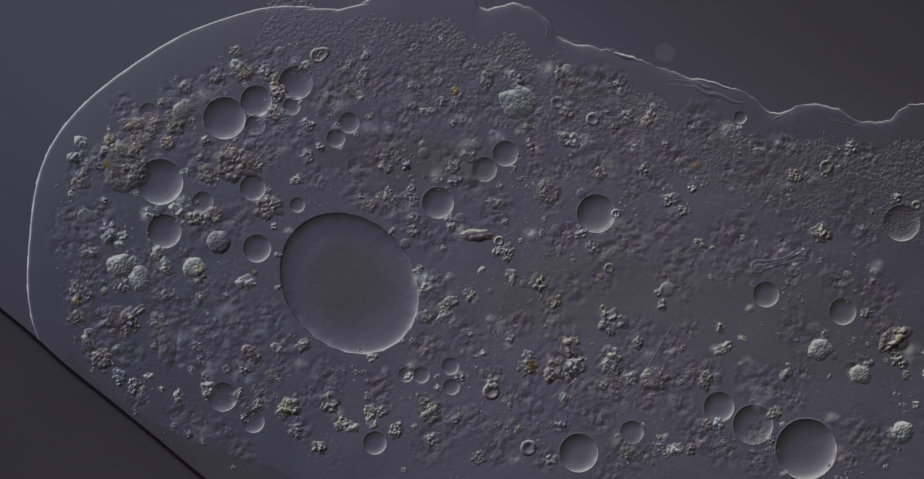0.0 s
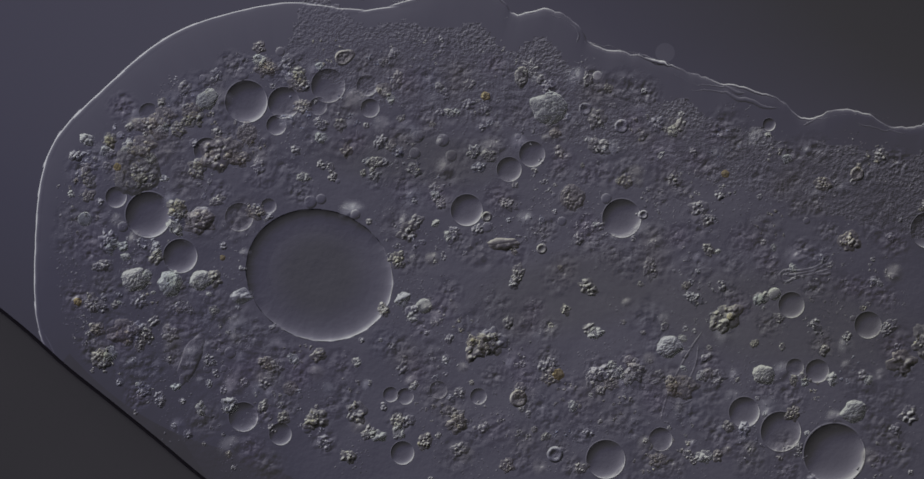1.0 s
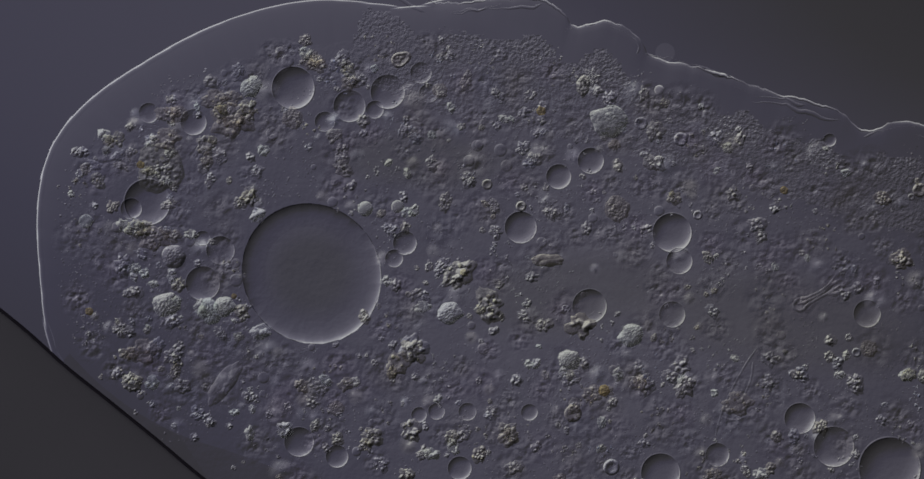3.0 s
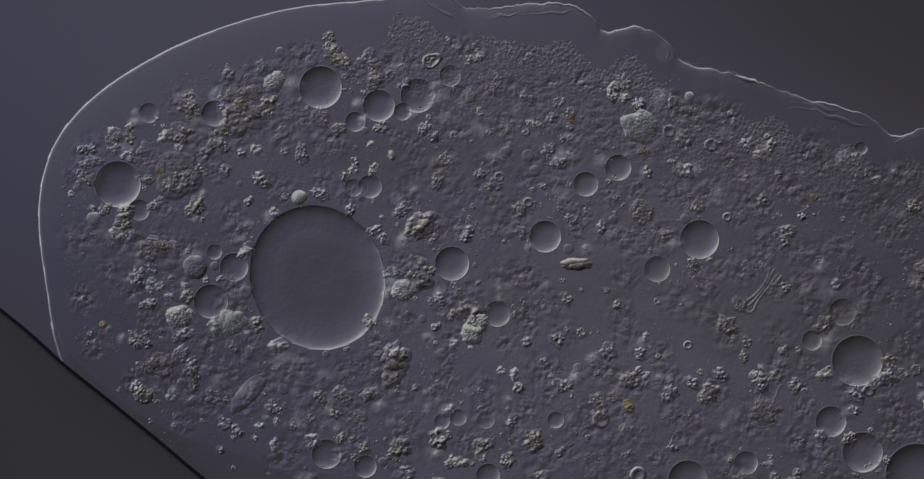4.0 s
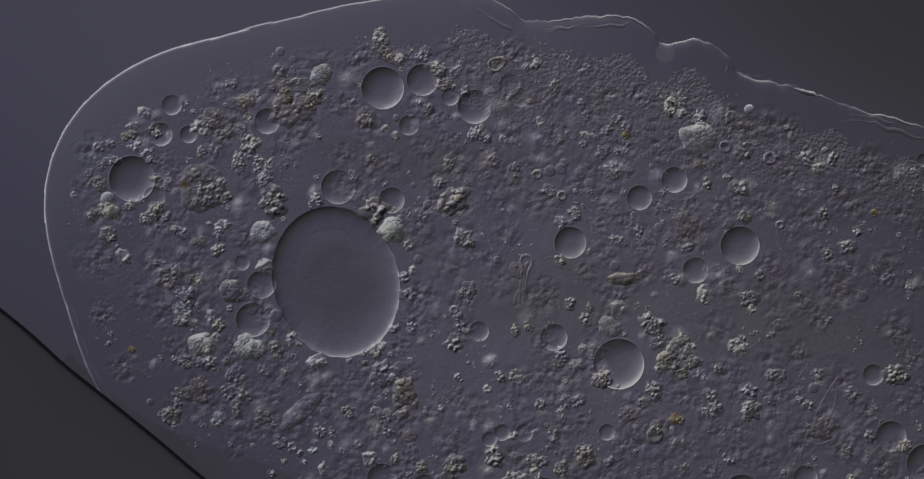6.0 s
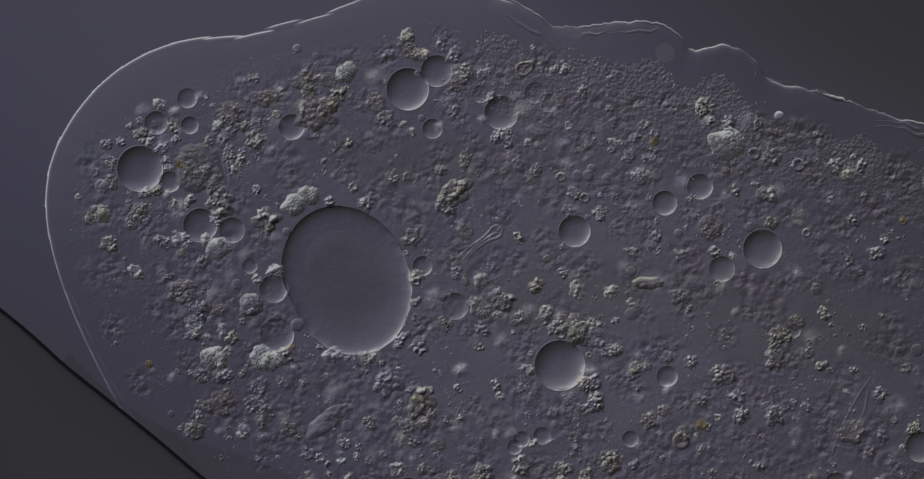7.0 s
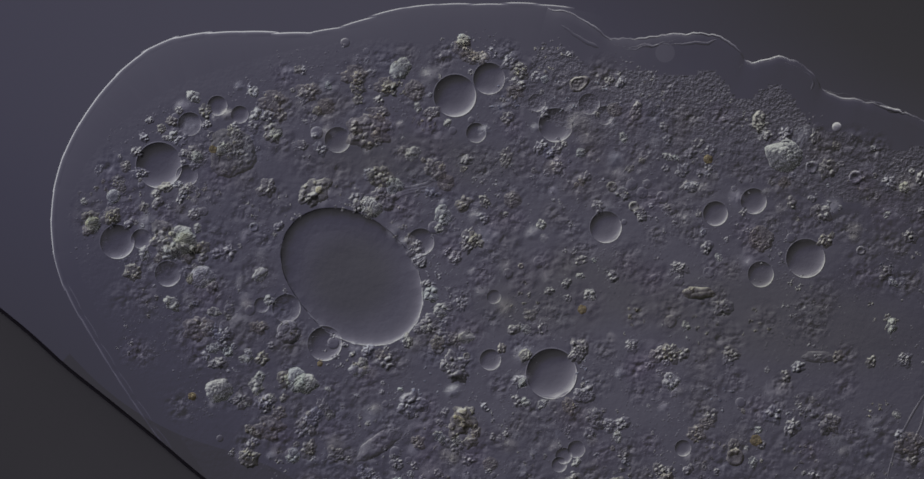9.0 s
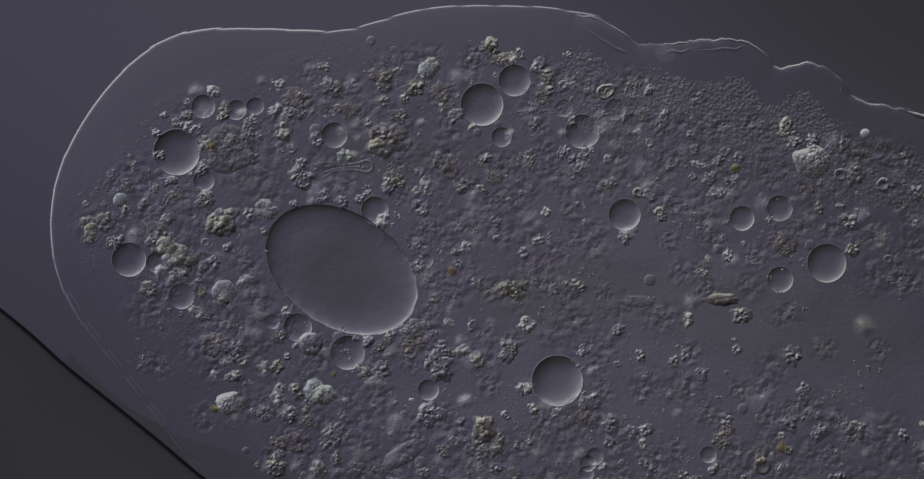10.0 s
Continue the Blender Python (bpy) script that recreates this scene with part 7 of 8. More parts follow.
clump("grit", 10, [(0, 334, -352), (0.5, 358, -358), (1, 383, -364), (1.5, 406, -370), (2, 430, -378), (2.5, 455, -384)])
clump("pale", 13, [(0, 363, -356), (0.5, 387, -362), (1, 412, -368), (1.5, 435, -376), (2, 459, -382), (2.5, 484, -390)])
clump("olive", 11, [(3.8, -632, 120), (4, -640, 125), (4.5, -645, 129), (5, -636, 131), (5.5, -616, 125), (5.7, -609, 123)])
clump("pale", 11, [(4.2, -502, 177), (4.5, -499, 181), (5, -490, 188), (5.5, -470, 191), (7, -415, 192), (7.2, -406, 194)])
clump("olive", 18, [(3.8, -423, 171), (4, -416, 169), (4.5, -394, 168), (5, -374, 165), (5.5, -363, 162), (5.7, -363, 158)])
clump("tan", 14, [(3.8, -216, 307), (4, -207, 307), (4.5, -184, 308), (5, -168, 312), (5.5, -150, 313), (5.7, -144, 313)])
clump("pale", 11, [(2.5, -285, 313), (4, -224, 325), (4.5, -205, 334), (5, -187, 342), (5.5, -162, 342), (5.7, -155, 342)])
clump("grit", 8, [(3.8, -152, 188), (4, -144, 188), (4.5, -119, 192), (5, -96, 206), (5.5, -75, 218), (5.7, -66, 223)])
clump("olive", 15, [(3.8, -564, 45), (4, -567, 48), (4.5, -582, 51), (5, -576, 51), (5.5, -550, 34), (5.7, -597, 53)])
clump("soft", 12, [(3.8, -605, 11), (4, -599, 8), (4.5, -583, -4), (5, -562, -12), (5.5, -539, -21), (5.7, -530, -24)])
clump("soft", 10, [(3.8, -573, -65), (4, -567, -68), (4.5, -545, -76), (5, -524, -84), (5.5, -507, -91), (5.7, -502, -94)])
clump("grit", 14, [(3.8, -539, -106), (4, -533, -110), (4.5, -519, -117), (5, -505, -122), (5.5, -487, -129), (5.7, -481, -132)])
clump("olive", 8, [(3.8, -58, -91), (4, -77, -76), (4.5, -118, -8), (5, -214, 74), (5.5, -372, 25), (5.7, -438, 2)])
clump("grit", 9, [(3.8, -110, 40), (4, -107, 48), (4.5, -90, 53), (5, -70, 51), (5.5, -54, 44), (5.7, -48, 40)])
clump("grit", 12, [(3.8, 338, -96), (4, 266, -111), (4.5, 92, -67), (5, 31, 57), (5.5, -86, 112), (5.7, -132, 123)])
clump("pale", 9, [(3.8, 14, -185), (4, -14, -178), (4.5, -77, -156), (5, -116, -139), (5.5, -133, -156), (5.7, -139, -165)])
clump("ring", 15, [(3.8, 514, -129), (4, 470, -110), (4.5, 386, -70), (5, 288, -105), (5.5, 181, -85), (5.7, 146, -68)])
clump("grit", 12, [(3.8, 369, -186), (4, 302, -194), (4.5, 138, -197), (5, 35, -186), (5.5, -44, -160), (5.7, -69, -152)])
clump("pale", 9, [(3.8, 153, -232), (4, 152, -237), (4.5, 133, -261), (5, 142, -278), (5.5, 158, -289), (5.7, 161, -290)])
clump("olive", 13, [(7.9, -475, 204), (8, -472, 209), (8.5, -455, 220), (9, -436, 217), (9.5, -415, 215), (10, -403, 218)])
clump("pale", 9, [(7.5, -398, 201), (8, -386, 215), (8.5, -369, 223), (9, -354, 250), (9.5, -332, 261), (10, -309, 263)])
clump("pale", 13, [(7, 253, -90), (7.5, 142, 4), (8, 98, 94), (8.5, 20, 143), (9, -84, 145), (9.3, -129, 138)])
clump("olive", 11, [(7.6, -519, 100), (8, -527, 100), (8.5, -516, 96), (9, -502, 88), (9.5, -498, 80), (10, -487, 74)])
clump("olive", 17, [(7.6, -591, -21), (8, -582, -31), (8.5, -573, -47), (9, -557, -56), (9.5, -545, -71), (10, -530, -85)])
clump("soft", 13, [(6.8, 646, -183), (7, 576, -194), (7.5, 415, -217), (8, 254, -175), (8.5, 122, -108), (9, 35, -91)])
clump("disc", 11, [(7, 772, -188), (7.5, 559, -162), (8, 372, -182), (8.5, 220, -85), (9, 132, -38), (9.1, 116, -36)])
clump("disc", 11, [(7.2, 770, -142), (7.5, 684, -114), (8, 574, -106), (8.5, 485, -134), (9, 354, -139), (9.3, 288, -87)])
clump("grit", 10, [(7.6, 665, -169), (8, 513, -180), (8.5, 314, -168), (9, 178, -74), (9.5, 75, -38), (10, -2, 19)])
clump("pale", 7, [(7.5, 730, -165), (8, 531, -165), (8.5, 337, -160), (9, 201, -62), (9.5, 109, -41), (10, 60, 2)])
clump("grit", 14, [(7.8, 760, -203), (8, 660, -194), (8.5, 470, -220), (9, 288, -180), (9.5, 153, -105), (10, 26, -74)])
clump("pale", 15, [(7.9, 741, -217), (8, 695, -221), (8.5, 533, -241), (9, 354, -241), (9.5, 240, -171), (10, 110, -145)])
clump("pale", 18, [(0, -473, 220), (0.5, -452, 227), (1, -432, 238), (1.5, -416, 244), (2, -395, 250)])
clump("olive", 12, [(0.9, -175, 137), (1, -196, 151), (1.5, -320, 138), (2, -389, 116), (2.3, -427, 123)])
clump("pale", 7, [(0.9, -499, 103), (1, -505, 103), (1.5, -521, 102), (2, -508, 102), (2.3, -499, 97)])
clump("grit", 14, [(0, 660, 155), (0.5, 684, 148), (1, 710, 142), (1.5, 736, 134), (2, 763, 128)])
clump("grit", 14, [(1.2, -479, -122), (1.5, -504, -119), (2, -493, -125), (2.5, -493, -132), (2.7, -495, -132)])
clump("olive", 9, [(1, 380, -79), (1.5, 164, -122), (2, -21, -102), (2.5, -104, -25), (2.7, -112, 8)])
clump("pale", 9, [(1.3, 371, -68), (1.5, 283, -85), (2, 72, -102), (2.5, -55, -30), (2.7, -77, 18)])
clump("pale", 8, [(0, 655, -60), (0.5, 680, -68), (1, 706, -74), (1.5, 730, -82), (2, 756, -90)])
clump("tan", 14, [(0, 29, -371), (0.5, 54, -378), (1, 77, -384), (1.5, 100, -390), (2, 122, -397)])
clump("tan", 22, [(4.2, -475, 183), (4.5, -473, 189), (5, -462, 194), (5.5, -442, 201), (5.7, -433, 201)])
clump("grit", 9, [(4.3, -375, 149), (4.5, -369, 146), (5, -351, 143), (5.5, -335, 140), (5.7, -332, 137)])
clump("grit", 11, [(3.8, -130, -13), (4, -146, 16), (4.5, -228, 65), (5, -334, 24), (5.1, -352, 4)])
clump("soft", 12, [(3.8, 109, -99), (4, 66, -77), (4.5, 11, -5), (5, 0, 48), (5.4, -11, 99)])
clump("grit", 8, [(3.8, 397, -85), (4, 332, -105), (4.5, 147, -94), (5, 61, 18), (5.3, 31, 100)])
clump("soft", 12, [(4.4, 773, -232), (4.5, 735, -211), (5, 547, -113), (5.5, 404, -105), (5.7, 340, -122)])
clump("grit", 18, [(4.2, 534, -126), (4.5, 406, -154), (5, 220, -160), (5.5, 93, -120), (5.7, 61, -100)])
clump("grit", 10, [(4.4, 409, -171), (4.5, 375, -177), (5, 187, -175), (5.5, 61, -145), (5.7, 29, -136)])
clump("olive", 13, [(4.3, -230, -273), (4.5, -233, -276), (5, -224, -283), (5.5, -208, -286), (5.7, -204, -287)])
clump("soft", 16, [(8.4, -475, 181), (8.5, -472, 184), (9, -459, 191), (9.5, -446, 200), (10, -435, 217)])
clump("grit", 9, [(8.4, -609, 114), (8.5, -614, 116), (9, -616, 119), (9.5, -602, 112), (9.6, -599, 112)])
clump("grit", 13, [(7.9, -390, 180), (8, -389, 183), (8.5, -368, 186), (9, -354, 192), (9.3, -344, 210)])
clump("olive", 15, [(6.8, 176, -102), (7, 127, -79), (7.5, 66, -28), (8, 28, -1), (8.4, 11, 36)])
clump("olive", 12, [(8.2, 80, 42), (8.5, 58, 51), (9, 38, 65), (9.5, 23, 82), (10, 34, 83)])
clump("grit", 11, [(8.3, 49, 10), (8.5, 44, 21), (9, 37, 36), (9.5, 48, 39), (10, 58, 31)])
clump("pale", 8, [(7.6, 764, -143), (8, 640, -116), (8.5, 530, -126), (9, 381, -146), (9.3, 303, -99)])
clump("olive", 10, [(8.4, -224, -270), (8.5, -228, -275), (9, -224, -298), (9.5, -208, -316), (10, -193, -332)])
clump("pale", 11, [(8, 565, -185), (8.5, 366, -189), (9, 217, -94), (9.5, 98, -68), (10, 8, -13)])
clump("grit", 17, [(8, 721, -180), (8.5, 525, -197), (9, 335, -195), (9.5, 202, -110), (10, 67, -87)])
clump("grit", 12, [(8, 767, -189), (8.5, 567, -183), (9, 375, -195), (9.5, 237, -114), (10, 103, -80)])
clump("soft", 9, [(8.1, 743, -165), (8.5, 594, -168), (9, 424, -192), (9.5, 282, -129), (10, 167, -68)])
clump("grit", 14, [(8.3, 718, -174), (8.5, 638, -175), (9, 452, -203), (9.5, 292, -146), (10, 156, -88)])
clump("tan", 14, [(0, -315, 214), (0.5, -294, 215), (1, -270, 226), (1.3, -260, 249)])
clump("olive", 12, [(0.4, -139, 109), (0.5, -153, 131), (1, -207, 194), (1.3, -219, 195)])
clump("soft", 14, [(0.4, -112, 79), (0.5, -106, 77), (1, -83, 73), (1.4, -77, 56)])
clump("grit", 12, [(0, 153, -374), (0.5, 176, -382), (1, 202, -388), (1.5, 227, -394)])
clump("pale", 12, [(4.6, -577, 183), (5, -576, 207), (5.5, -553, 212), (5.7, -545, 212)])
clump("olive", 10, [(4.8, -577, 169), (5, -583, 174), (5.5, -576, 177), (5.7, -568, 177)])
clump("grit", 9, [(3.8, -631, 151), (4, -628, 154), (4.5, -626, 158), (5, -612, 160)])
clump("pale", 12, [(3.8, -118, -70), (4, -118, -56), (4.5, -147, 31), (4.9, -231, 76)])
clump("olive", 9, [(4.5, -101, -15), (5, -196, 73), (5.5, -355, 28), (5.7, -423, 4)])
clump("grit", 9, [(4.5, -81, -1), (5, -74, 5), (5.5, -113, 59), (5.7, -147, 83)])
clump("grit", 11, [(3.8, 288, -158), (4, 204, -158), (4.5, 67, -131), (5, 5, -94)])
clump("grit", 10, [(4, 109, -174), (4.5, 14, -145), (5, -52, -125), (5.2, -72, -114)])
clump("grit", 9, [(4.3, 224, -221), (4.5, 172, -217), (5, 78, -232), (5.5, 5, -226)])
clump("grit", 14, [(4.8, 176, -258), (5, 179, -261), (5.5, 191, -269), (5.7, 193, -270)])
clump("olive", 13, [(7.6, -265, 53), (8, -354, -7), (8.5, -406, -19), (8.9, -436, -12)])
clump("pale", 10, [(0.9, -222, 169), (1, -240, 172), (1.3, -302, 157)])
clump("grit", 14, [(0.9, -135, 102), (1, -148, 129), (1.4, -208, 166)])
clump("pale", 10, [(1.3, -590, -13), (1.5, -583, -16), (1.7, -579, -19)])
clump("grit", 13, [(1.3, -459, -123), (1.5, -453, -126), (2, -429, -136)])
clump("grit", 18, [(1, 758, -298), (1.5, 603, -261), (2, 564, -209)])
clump("grit", 11, [(4.2, 756, -224), (4.5, 619, -134), (4.8, 492, -105)])
clump("olive", 9, [(4.8, 556, -128), (5, 485, -125), (5.3, 401, -136)])
clump("grit", 11, [(4.2, 410, -165), (4.5, 300, -174), (4.8, 185, -163)])
clump("grit", 12, [(4.8, 756, -258), (5, 675, -214), (5.1, 629, -183)])
clump("soft", 8, [(4.7, -583, -168), (5, -579, -182), (5.2, -576, -185)])
clump("olive", 9, [(7.6, -538, 181), (8, -528, 181), (8.5, -521, 183)])
clump("pale", 9, [(8.4, -502, 171), (8.5, -502, 175), (8.9, -493, 174)])
clump("grit", 14, [(7.9, -240, 94), (8, -274, 80), (8.5, -413, 50)])
clump("grit", 14, [(8.1, 153, -132), (8.5, 67, -125), (8.8, 24, -117)])
clump("pale", 9, [(4.6, -450, -140), (5, -436, -143)])
clump("soft", 11, [(4.7, -277, 80), (5, -337, 45)])
clump("grit", 13, [(4.8, 18, -59), (4.9, 11, -51)])
clump("disc", 10, [(4.8, -69, -203), (4.9, -80, -200)])
clump("grit", 22, [(4.6, 749, -241), (5, 586, -157)])
clump("grit", 17, [(4.6, 744, -272), (4.9, 643, -211)])
clump("grit", 8, [(4.5, -188, 145), (4.8, -254, 146)])
clump("grit", 13, [(8.1, 135, -97), (8.4, 77, -76)])
clump("olive", 24, [(1.4, 608, -183)])
clump("grit", 10, [(0, -75, 253), (0.5, -52, 250), (1, -29, 247), (1.5, -6, 244), (2, 17, 243), (2.5, 41, 241), (4, 116, 235), (4.5, 139, 229), (5, 162, 221), (5.5, 187, 215), (7, 257, 198), (7.5, 280, 191), (8, 303, 183), (8.5, 326, 175), (9, 349, 168), (9.5, 372, 160), (10, 395, 152)])
clump("grit", 11, [(1.3, 38, -54), (1.5, 17, -34), (2, -26, 22), (2.5, -52, 97), (4, -95, 264), (4.5, -66, 263), (5, -43, 258), (5.5, -18, 255), (7, 50, 241), (7.5, 74, 234), (8, 96, 226), (8.5, 119, 220), (9, 142, 214), (9.5, 165, 207), (10, 188, 200)])
clump("grit", 14, [(0, -48, -287), (0.5, -26, -295), (1, -5, -301), (1.5, 18, -307), (2, 40, -313), (2.5, 61, -319), (4, 126, -333), (4.5, 147, -341), (5, 170, -348), (5.5, 191, -354), (7, 256, -368), (7.5, 279, -374), (8, 302, -382), (8.5, 325, -388), (9, 348, -396)])
clump("grit", 12, [(0, -364, -189), (0.5, -346, -200), (1, -326, -209), (1.5, -309, -218), (2, -289, -226), (2.5, -270, -235), (4, -210, -261), (4.5, -188, -269), (5, -170, -276), (5.5, -159, -286), (5.7, -156, -289)])
clump("grit", 14, [(0, 254, -191), (0.5, 271, -201), (1, 289, -209), (1.5, 305, -217), (2, 322, -221), (2.5, 338, -227), (4, 390, -243), (4.5, 406, -247), (5, 416, -250), (5.5, 429, -260), (5.7, 432, -261)])
clump("grit", 13, [(0, -205, -313), (0.5, -182, -321), (1, -159, -328), (1.5, -135, -336), (2, -112, -345), (2.5, -89, -354), (4, -18, -378), (4.5, 6, -385), (5, 31, -391), (5.5, 55, -399)])
clump("olive", 13, [(0.6, -96, -119), (1, -132, -120), (1.5, -155, -125), (2, -161, -122), (2.5, -165, -126), (4, -158, -140), (4.5, -148, -140), (5, -146, -145), (5.5, -146, -158), (5.7, -153, -169)])
clump("grit", 13, [(5.6, -564, 53), (7, -536, 79), (7.5, -492, 102), (8, -502, 97), (8.5, -488, 91), (9, -467, 85), (9.5, -446, 79), (10, -436, 74)])
clump("olive", 15, [(6.8, 622, -156), (7, 547, -163), (7.5, 352, -186), (8, 191, -90), (8.5, 98, -44), (9, 24, -2), (9.5, -43, 64), (10, -109, 99)])
clump("soft", 14, [(6.8, 230, -163), (7, 193, -146), (7.5, 116, -131), (8, 61, -129), (8.5, 21, -139), (9, 2, -157), (9.5, 2, -166), (10, 0, -174)])
clump("tan", 14, [(0, -311, 252), (0.5, -296, 263), (1, -279, 263), (1.5, -266, 266), (2, -260, 272), (2.5, -257, 287), (2.7, -256, 293)])
clump("grit", 12, [(0, -450, -183), (0.5, -435, -192), (1, -429, -206), (1.5, -421, -232), (2, -400, -244), (2.5, -380, -255), (2.7, -372, -261)])
clump("olive", 14, [(1.3, -237, -201), (1.5, -234, -208), (2, -222, -223), (2.5, -211, -235), (4, -161, -264), (4.5, -144, -272), (4.8, -141, -276)])
clump("olive", 11, [(0, 239, -122), (0.5, 122, -149), (1, 15, -172), (1.5, -60, -197), (2, -101, -204), (2.5, -115, -217), (2.7, -116, -220)])
clump("grit", 13, [(0, 112, -198), (0.5, 135, -206), (1, 152, -211), (1.5, 168, -218), (2, 184, -224), (2.5, 181, -230), (2.7, 181, -232)])
clump("amber", 8, [(7.4, 767, -211), (7.5, 715, -195), (8, 528, -209), (8.5, 340, -208), (9, 204, -119), (9.5, 72, -94), (10, -17, -54)])
clump("grit", 10, [(0, 335, -88), (0.5, 121, -123), (1, -78, -116), (1.5, -119, -82), (2, -133, -45), (2.4, -119, 42)])
clump("grit", 12, [(0.6, -646, 140), (1, -640, 140), (1.5, -628, 143), (2, -612, 143), (2.5, -594, 142), (2.7, -588, 140)])
clump("olive", 13, [(0.8, -95, -79), (1, -107, -39), (1.5, -175, 48), (2, -190, 93), (2.5, -282, 90), (2.7, -331, 77)])
clump("pale", 8, [(3.8, 380, -156), (4, 312, -166), (4.5, 127, -160), (5, 26, -132), (5.5, -38, -96), (5.7, -60, -79)])
clump("grit", 12, [(3.8, -528, -106), (4, -522, -110), (4.5, -508, -116), (5, -496, -122), (5.5, -478, -129), (5.7, -472, -132)])
clump("disc", 10, [(3.8, 645, -117), (4, 680, -113), (4.5, 695, -116), (5, 701, -110), (5.5, 701, -105), (5.7, 701, -102)])
clump("grit", 9, [(0.5, -150, 42), (1, -219, 106), (1.5, -318, 108), (2, -423, 88), (2.4, -482, 88)])
clump("grit", 14, [(1.4, -214, 131), (1.5, -248, 134), (2, -361, 114), (2.5, -420, 114), (2.6, -430, 119)])
clump("grit", 13, [(1.4, -230, 198), (1.5, -230, 200), (2, -217, 220), (2.5, -208, 269), (2.7, -204, 270)])
clump("pale", 10, [(1.3, 380, -65), (1.5, 292, -80), (2, 81, -97), (2.5, -46, -24), (2.7, -67, 22)])
clump("grit", 16, [(1.7, 404, -68), (2, 274, -90), (2.5, 63, -100), (2.7, 3, -70)])
clump("grit", 12, [(1.5, 394, -99), (2, 188, -142), (2.5, 11, -134), (2.7, -37, -110)])
clump("pale", 14, [(4.5, 741, -217), (5, 553, -119), (5.5, 410, -110), (5.7, 348, -125)])
clump("pale", 16, [(4.9, 750, -191), (5, 706, -169), (5.5, 508, -93), (5.7, 459, -99)])
clump("olive", 13, [(4.8, 548, -174), (5, 504, -188), (5.5, 406, -206), (5.7, 363, -212)])
clump("olive", 9, [(4.9, 758, -275), (5, 721, -252), (5.5, 540, -200), (5.7, 493, -217)])
clump("olive", 14, [(8.6, -590, 97), (9, -582, 96), (9.5, -574, 96), (9.9, -567, 93)])
clump("grit", 12, [(8.5, 747, -200), (9, 571, -217), (9.5, 387, -224), (10, 266, -154)])
clump("olive", 11, [(8.8, 775, -206), (9, 695, -208), (9.5, 531, -226), (10, 360, -208)])
clump("pale", 12, [(8.9, 769, -152), (9, 729, -146), (9.5, 560, -158), (10, 384, -136)])
clump("pale", 8, [(2, -60, 109), (2.5, -63, 160), (2.7, -61, 177)])
clump("grit", 12, [(2.2, -401, -160), (2.5, -476, -180), (2.6, -492, -186)])
clump("olive", 12, [(2.4, -508, -209), (2.5, -504, -212), (2.7, -495, -218)])
clump("grit", 13, [(2.2, 363, -103), (2.5, 254, -125), (2.7, 172, -139)])
clump("pale", 14, [(5, -401, -158), (5.5, -426, -168), (5.7, -436, -174)])
clump("grit", 17, [(5.1, 539, -156), (5.5, 442, -171), (5.7, 398, -178)])
clump("olive", 12, [(5.1, 536, -192), (5.5, 450, -220), (5.7, 407, -227)])
clump("grit", 13, [(5.1, 577, -180), (5.5, 481, -206), (5.7, 438, -212)])
clump("pale", 9, [(5, 268, -234), (5.5, 139, -230), (5.7, 104, -234)])
clump("grit", 11, [(9.3, 81, -146), (9.5, 60, -152), (10, 18, -146)])
clump("grit", 13, [(9.4, 767, -235), (9.5, 734, -243), (10, 579, -255)])
clump("grit", 12, [(5.6, 306, -123), (5.7, 270, -122)])
clump("grit", 14, [(5.6, 322, -154), (5.7, 286, -156)])
clump("soft", 10, [(5.5, 571, -157), (5.7, 508, -169)])
clump("pale", 13, [(5.6, 580, -174), (5.7, 547, -182)])
clump("grit", 8, [(5.6, 741, -174), (5.7, 697, -152)])
clump("grit", 14, [(5.6, 246, -214), (5.7, 217, -214)])
clump("olive", 10, [(9.6, -554, 53), (9.7, -564, 51)])
clump("grit", 10, [(9.5, -283, 157), (10, -288, 154)])
clump("grit", 12, [(9.5, -297, 136), (9.7, -344, 137)])
clump("grit", 11, [(9.7, 377, -234), (10, 303, -197)])
clump("grit", 10, [(9.5, 666, -163), (10, 467, -186)])

# ---- the drift of the cytoplasm, learnt from the followed things ----
GRAINY = np.array([(x - 784, 406.5 - y) for x, y in [(120, 312), (190, 236), (300, 155), (420, 98), (560, 68), (760, 66), (900, 72), (1050, 116), (1290, 185), (1600, 240), (1600, 830), (440, 830), (330, 745), (200, 650), (135, 560), (112, 430)]])
known = []
for rows in PATHS:
    for (t0, x0, y0), (t1, x1, y1) in zip(rows, rows[1:]):
        if t1 - t0 < 0.8:
            known.append(((x0 + x1) / 2, (y0 + y1) / 2, (x1 - x0) / (t1 - t0), (y1 - y0) / (t1 - t0)))
known = np.array(known)
REST = np.array([46.0, -11.0])


known = np.concatenate([known, [(x, y, -390.0, 45.0) for x in (800, 880, 960, 1040, 1120, 1200) for y in (-300, -265, -230, -195, -160)]])
GX, GY = np.arange(-1300, 1301, 20.0), np.arange(-900, 901, 20.0)
near = np.array([[np.exp(-((known[:, 0] - x) ** 2 + (known[:, 1] - y) ** 2) / (2 * 38.0 ** 2)) for x in GX] for y in GY])
FIELD = (near @ known[:, 2:] + 0.15 * REST) / (near.sum(2)[..., None] + 0.15)
FIELD = FIELD.tolist()


GRAIN_MAP = np.array([[inside(x, y, GRAINY) for x in np.arange(-900, 901, 8.0)] for y in np.arange(-600, 601, 8.0)])


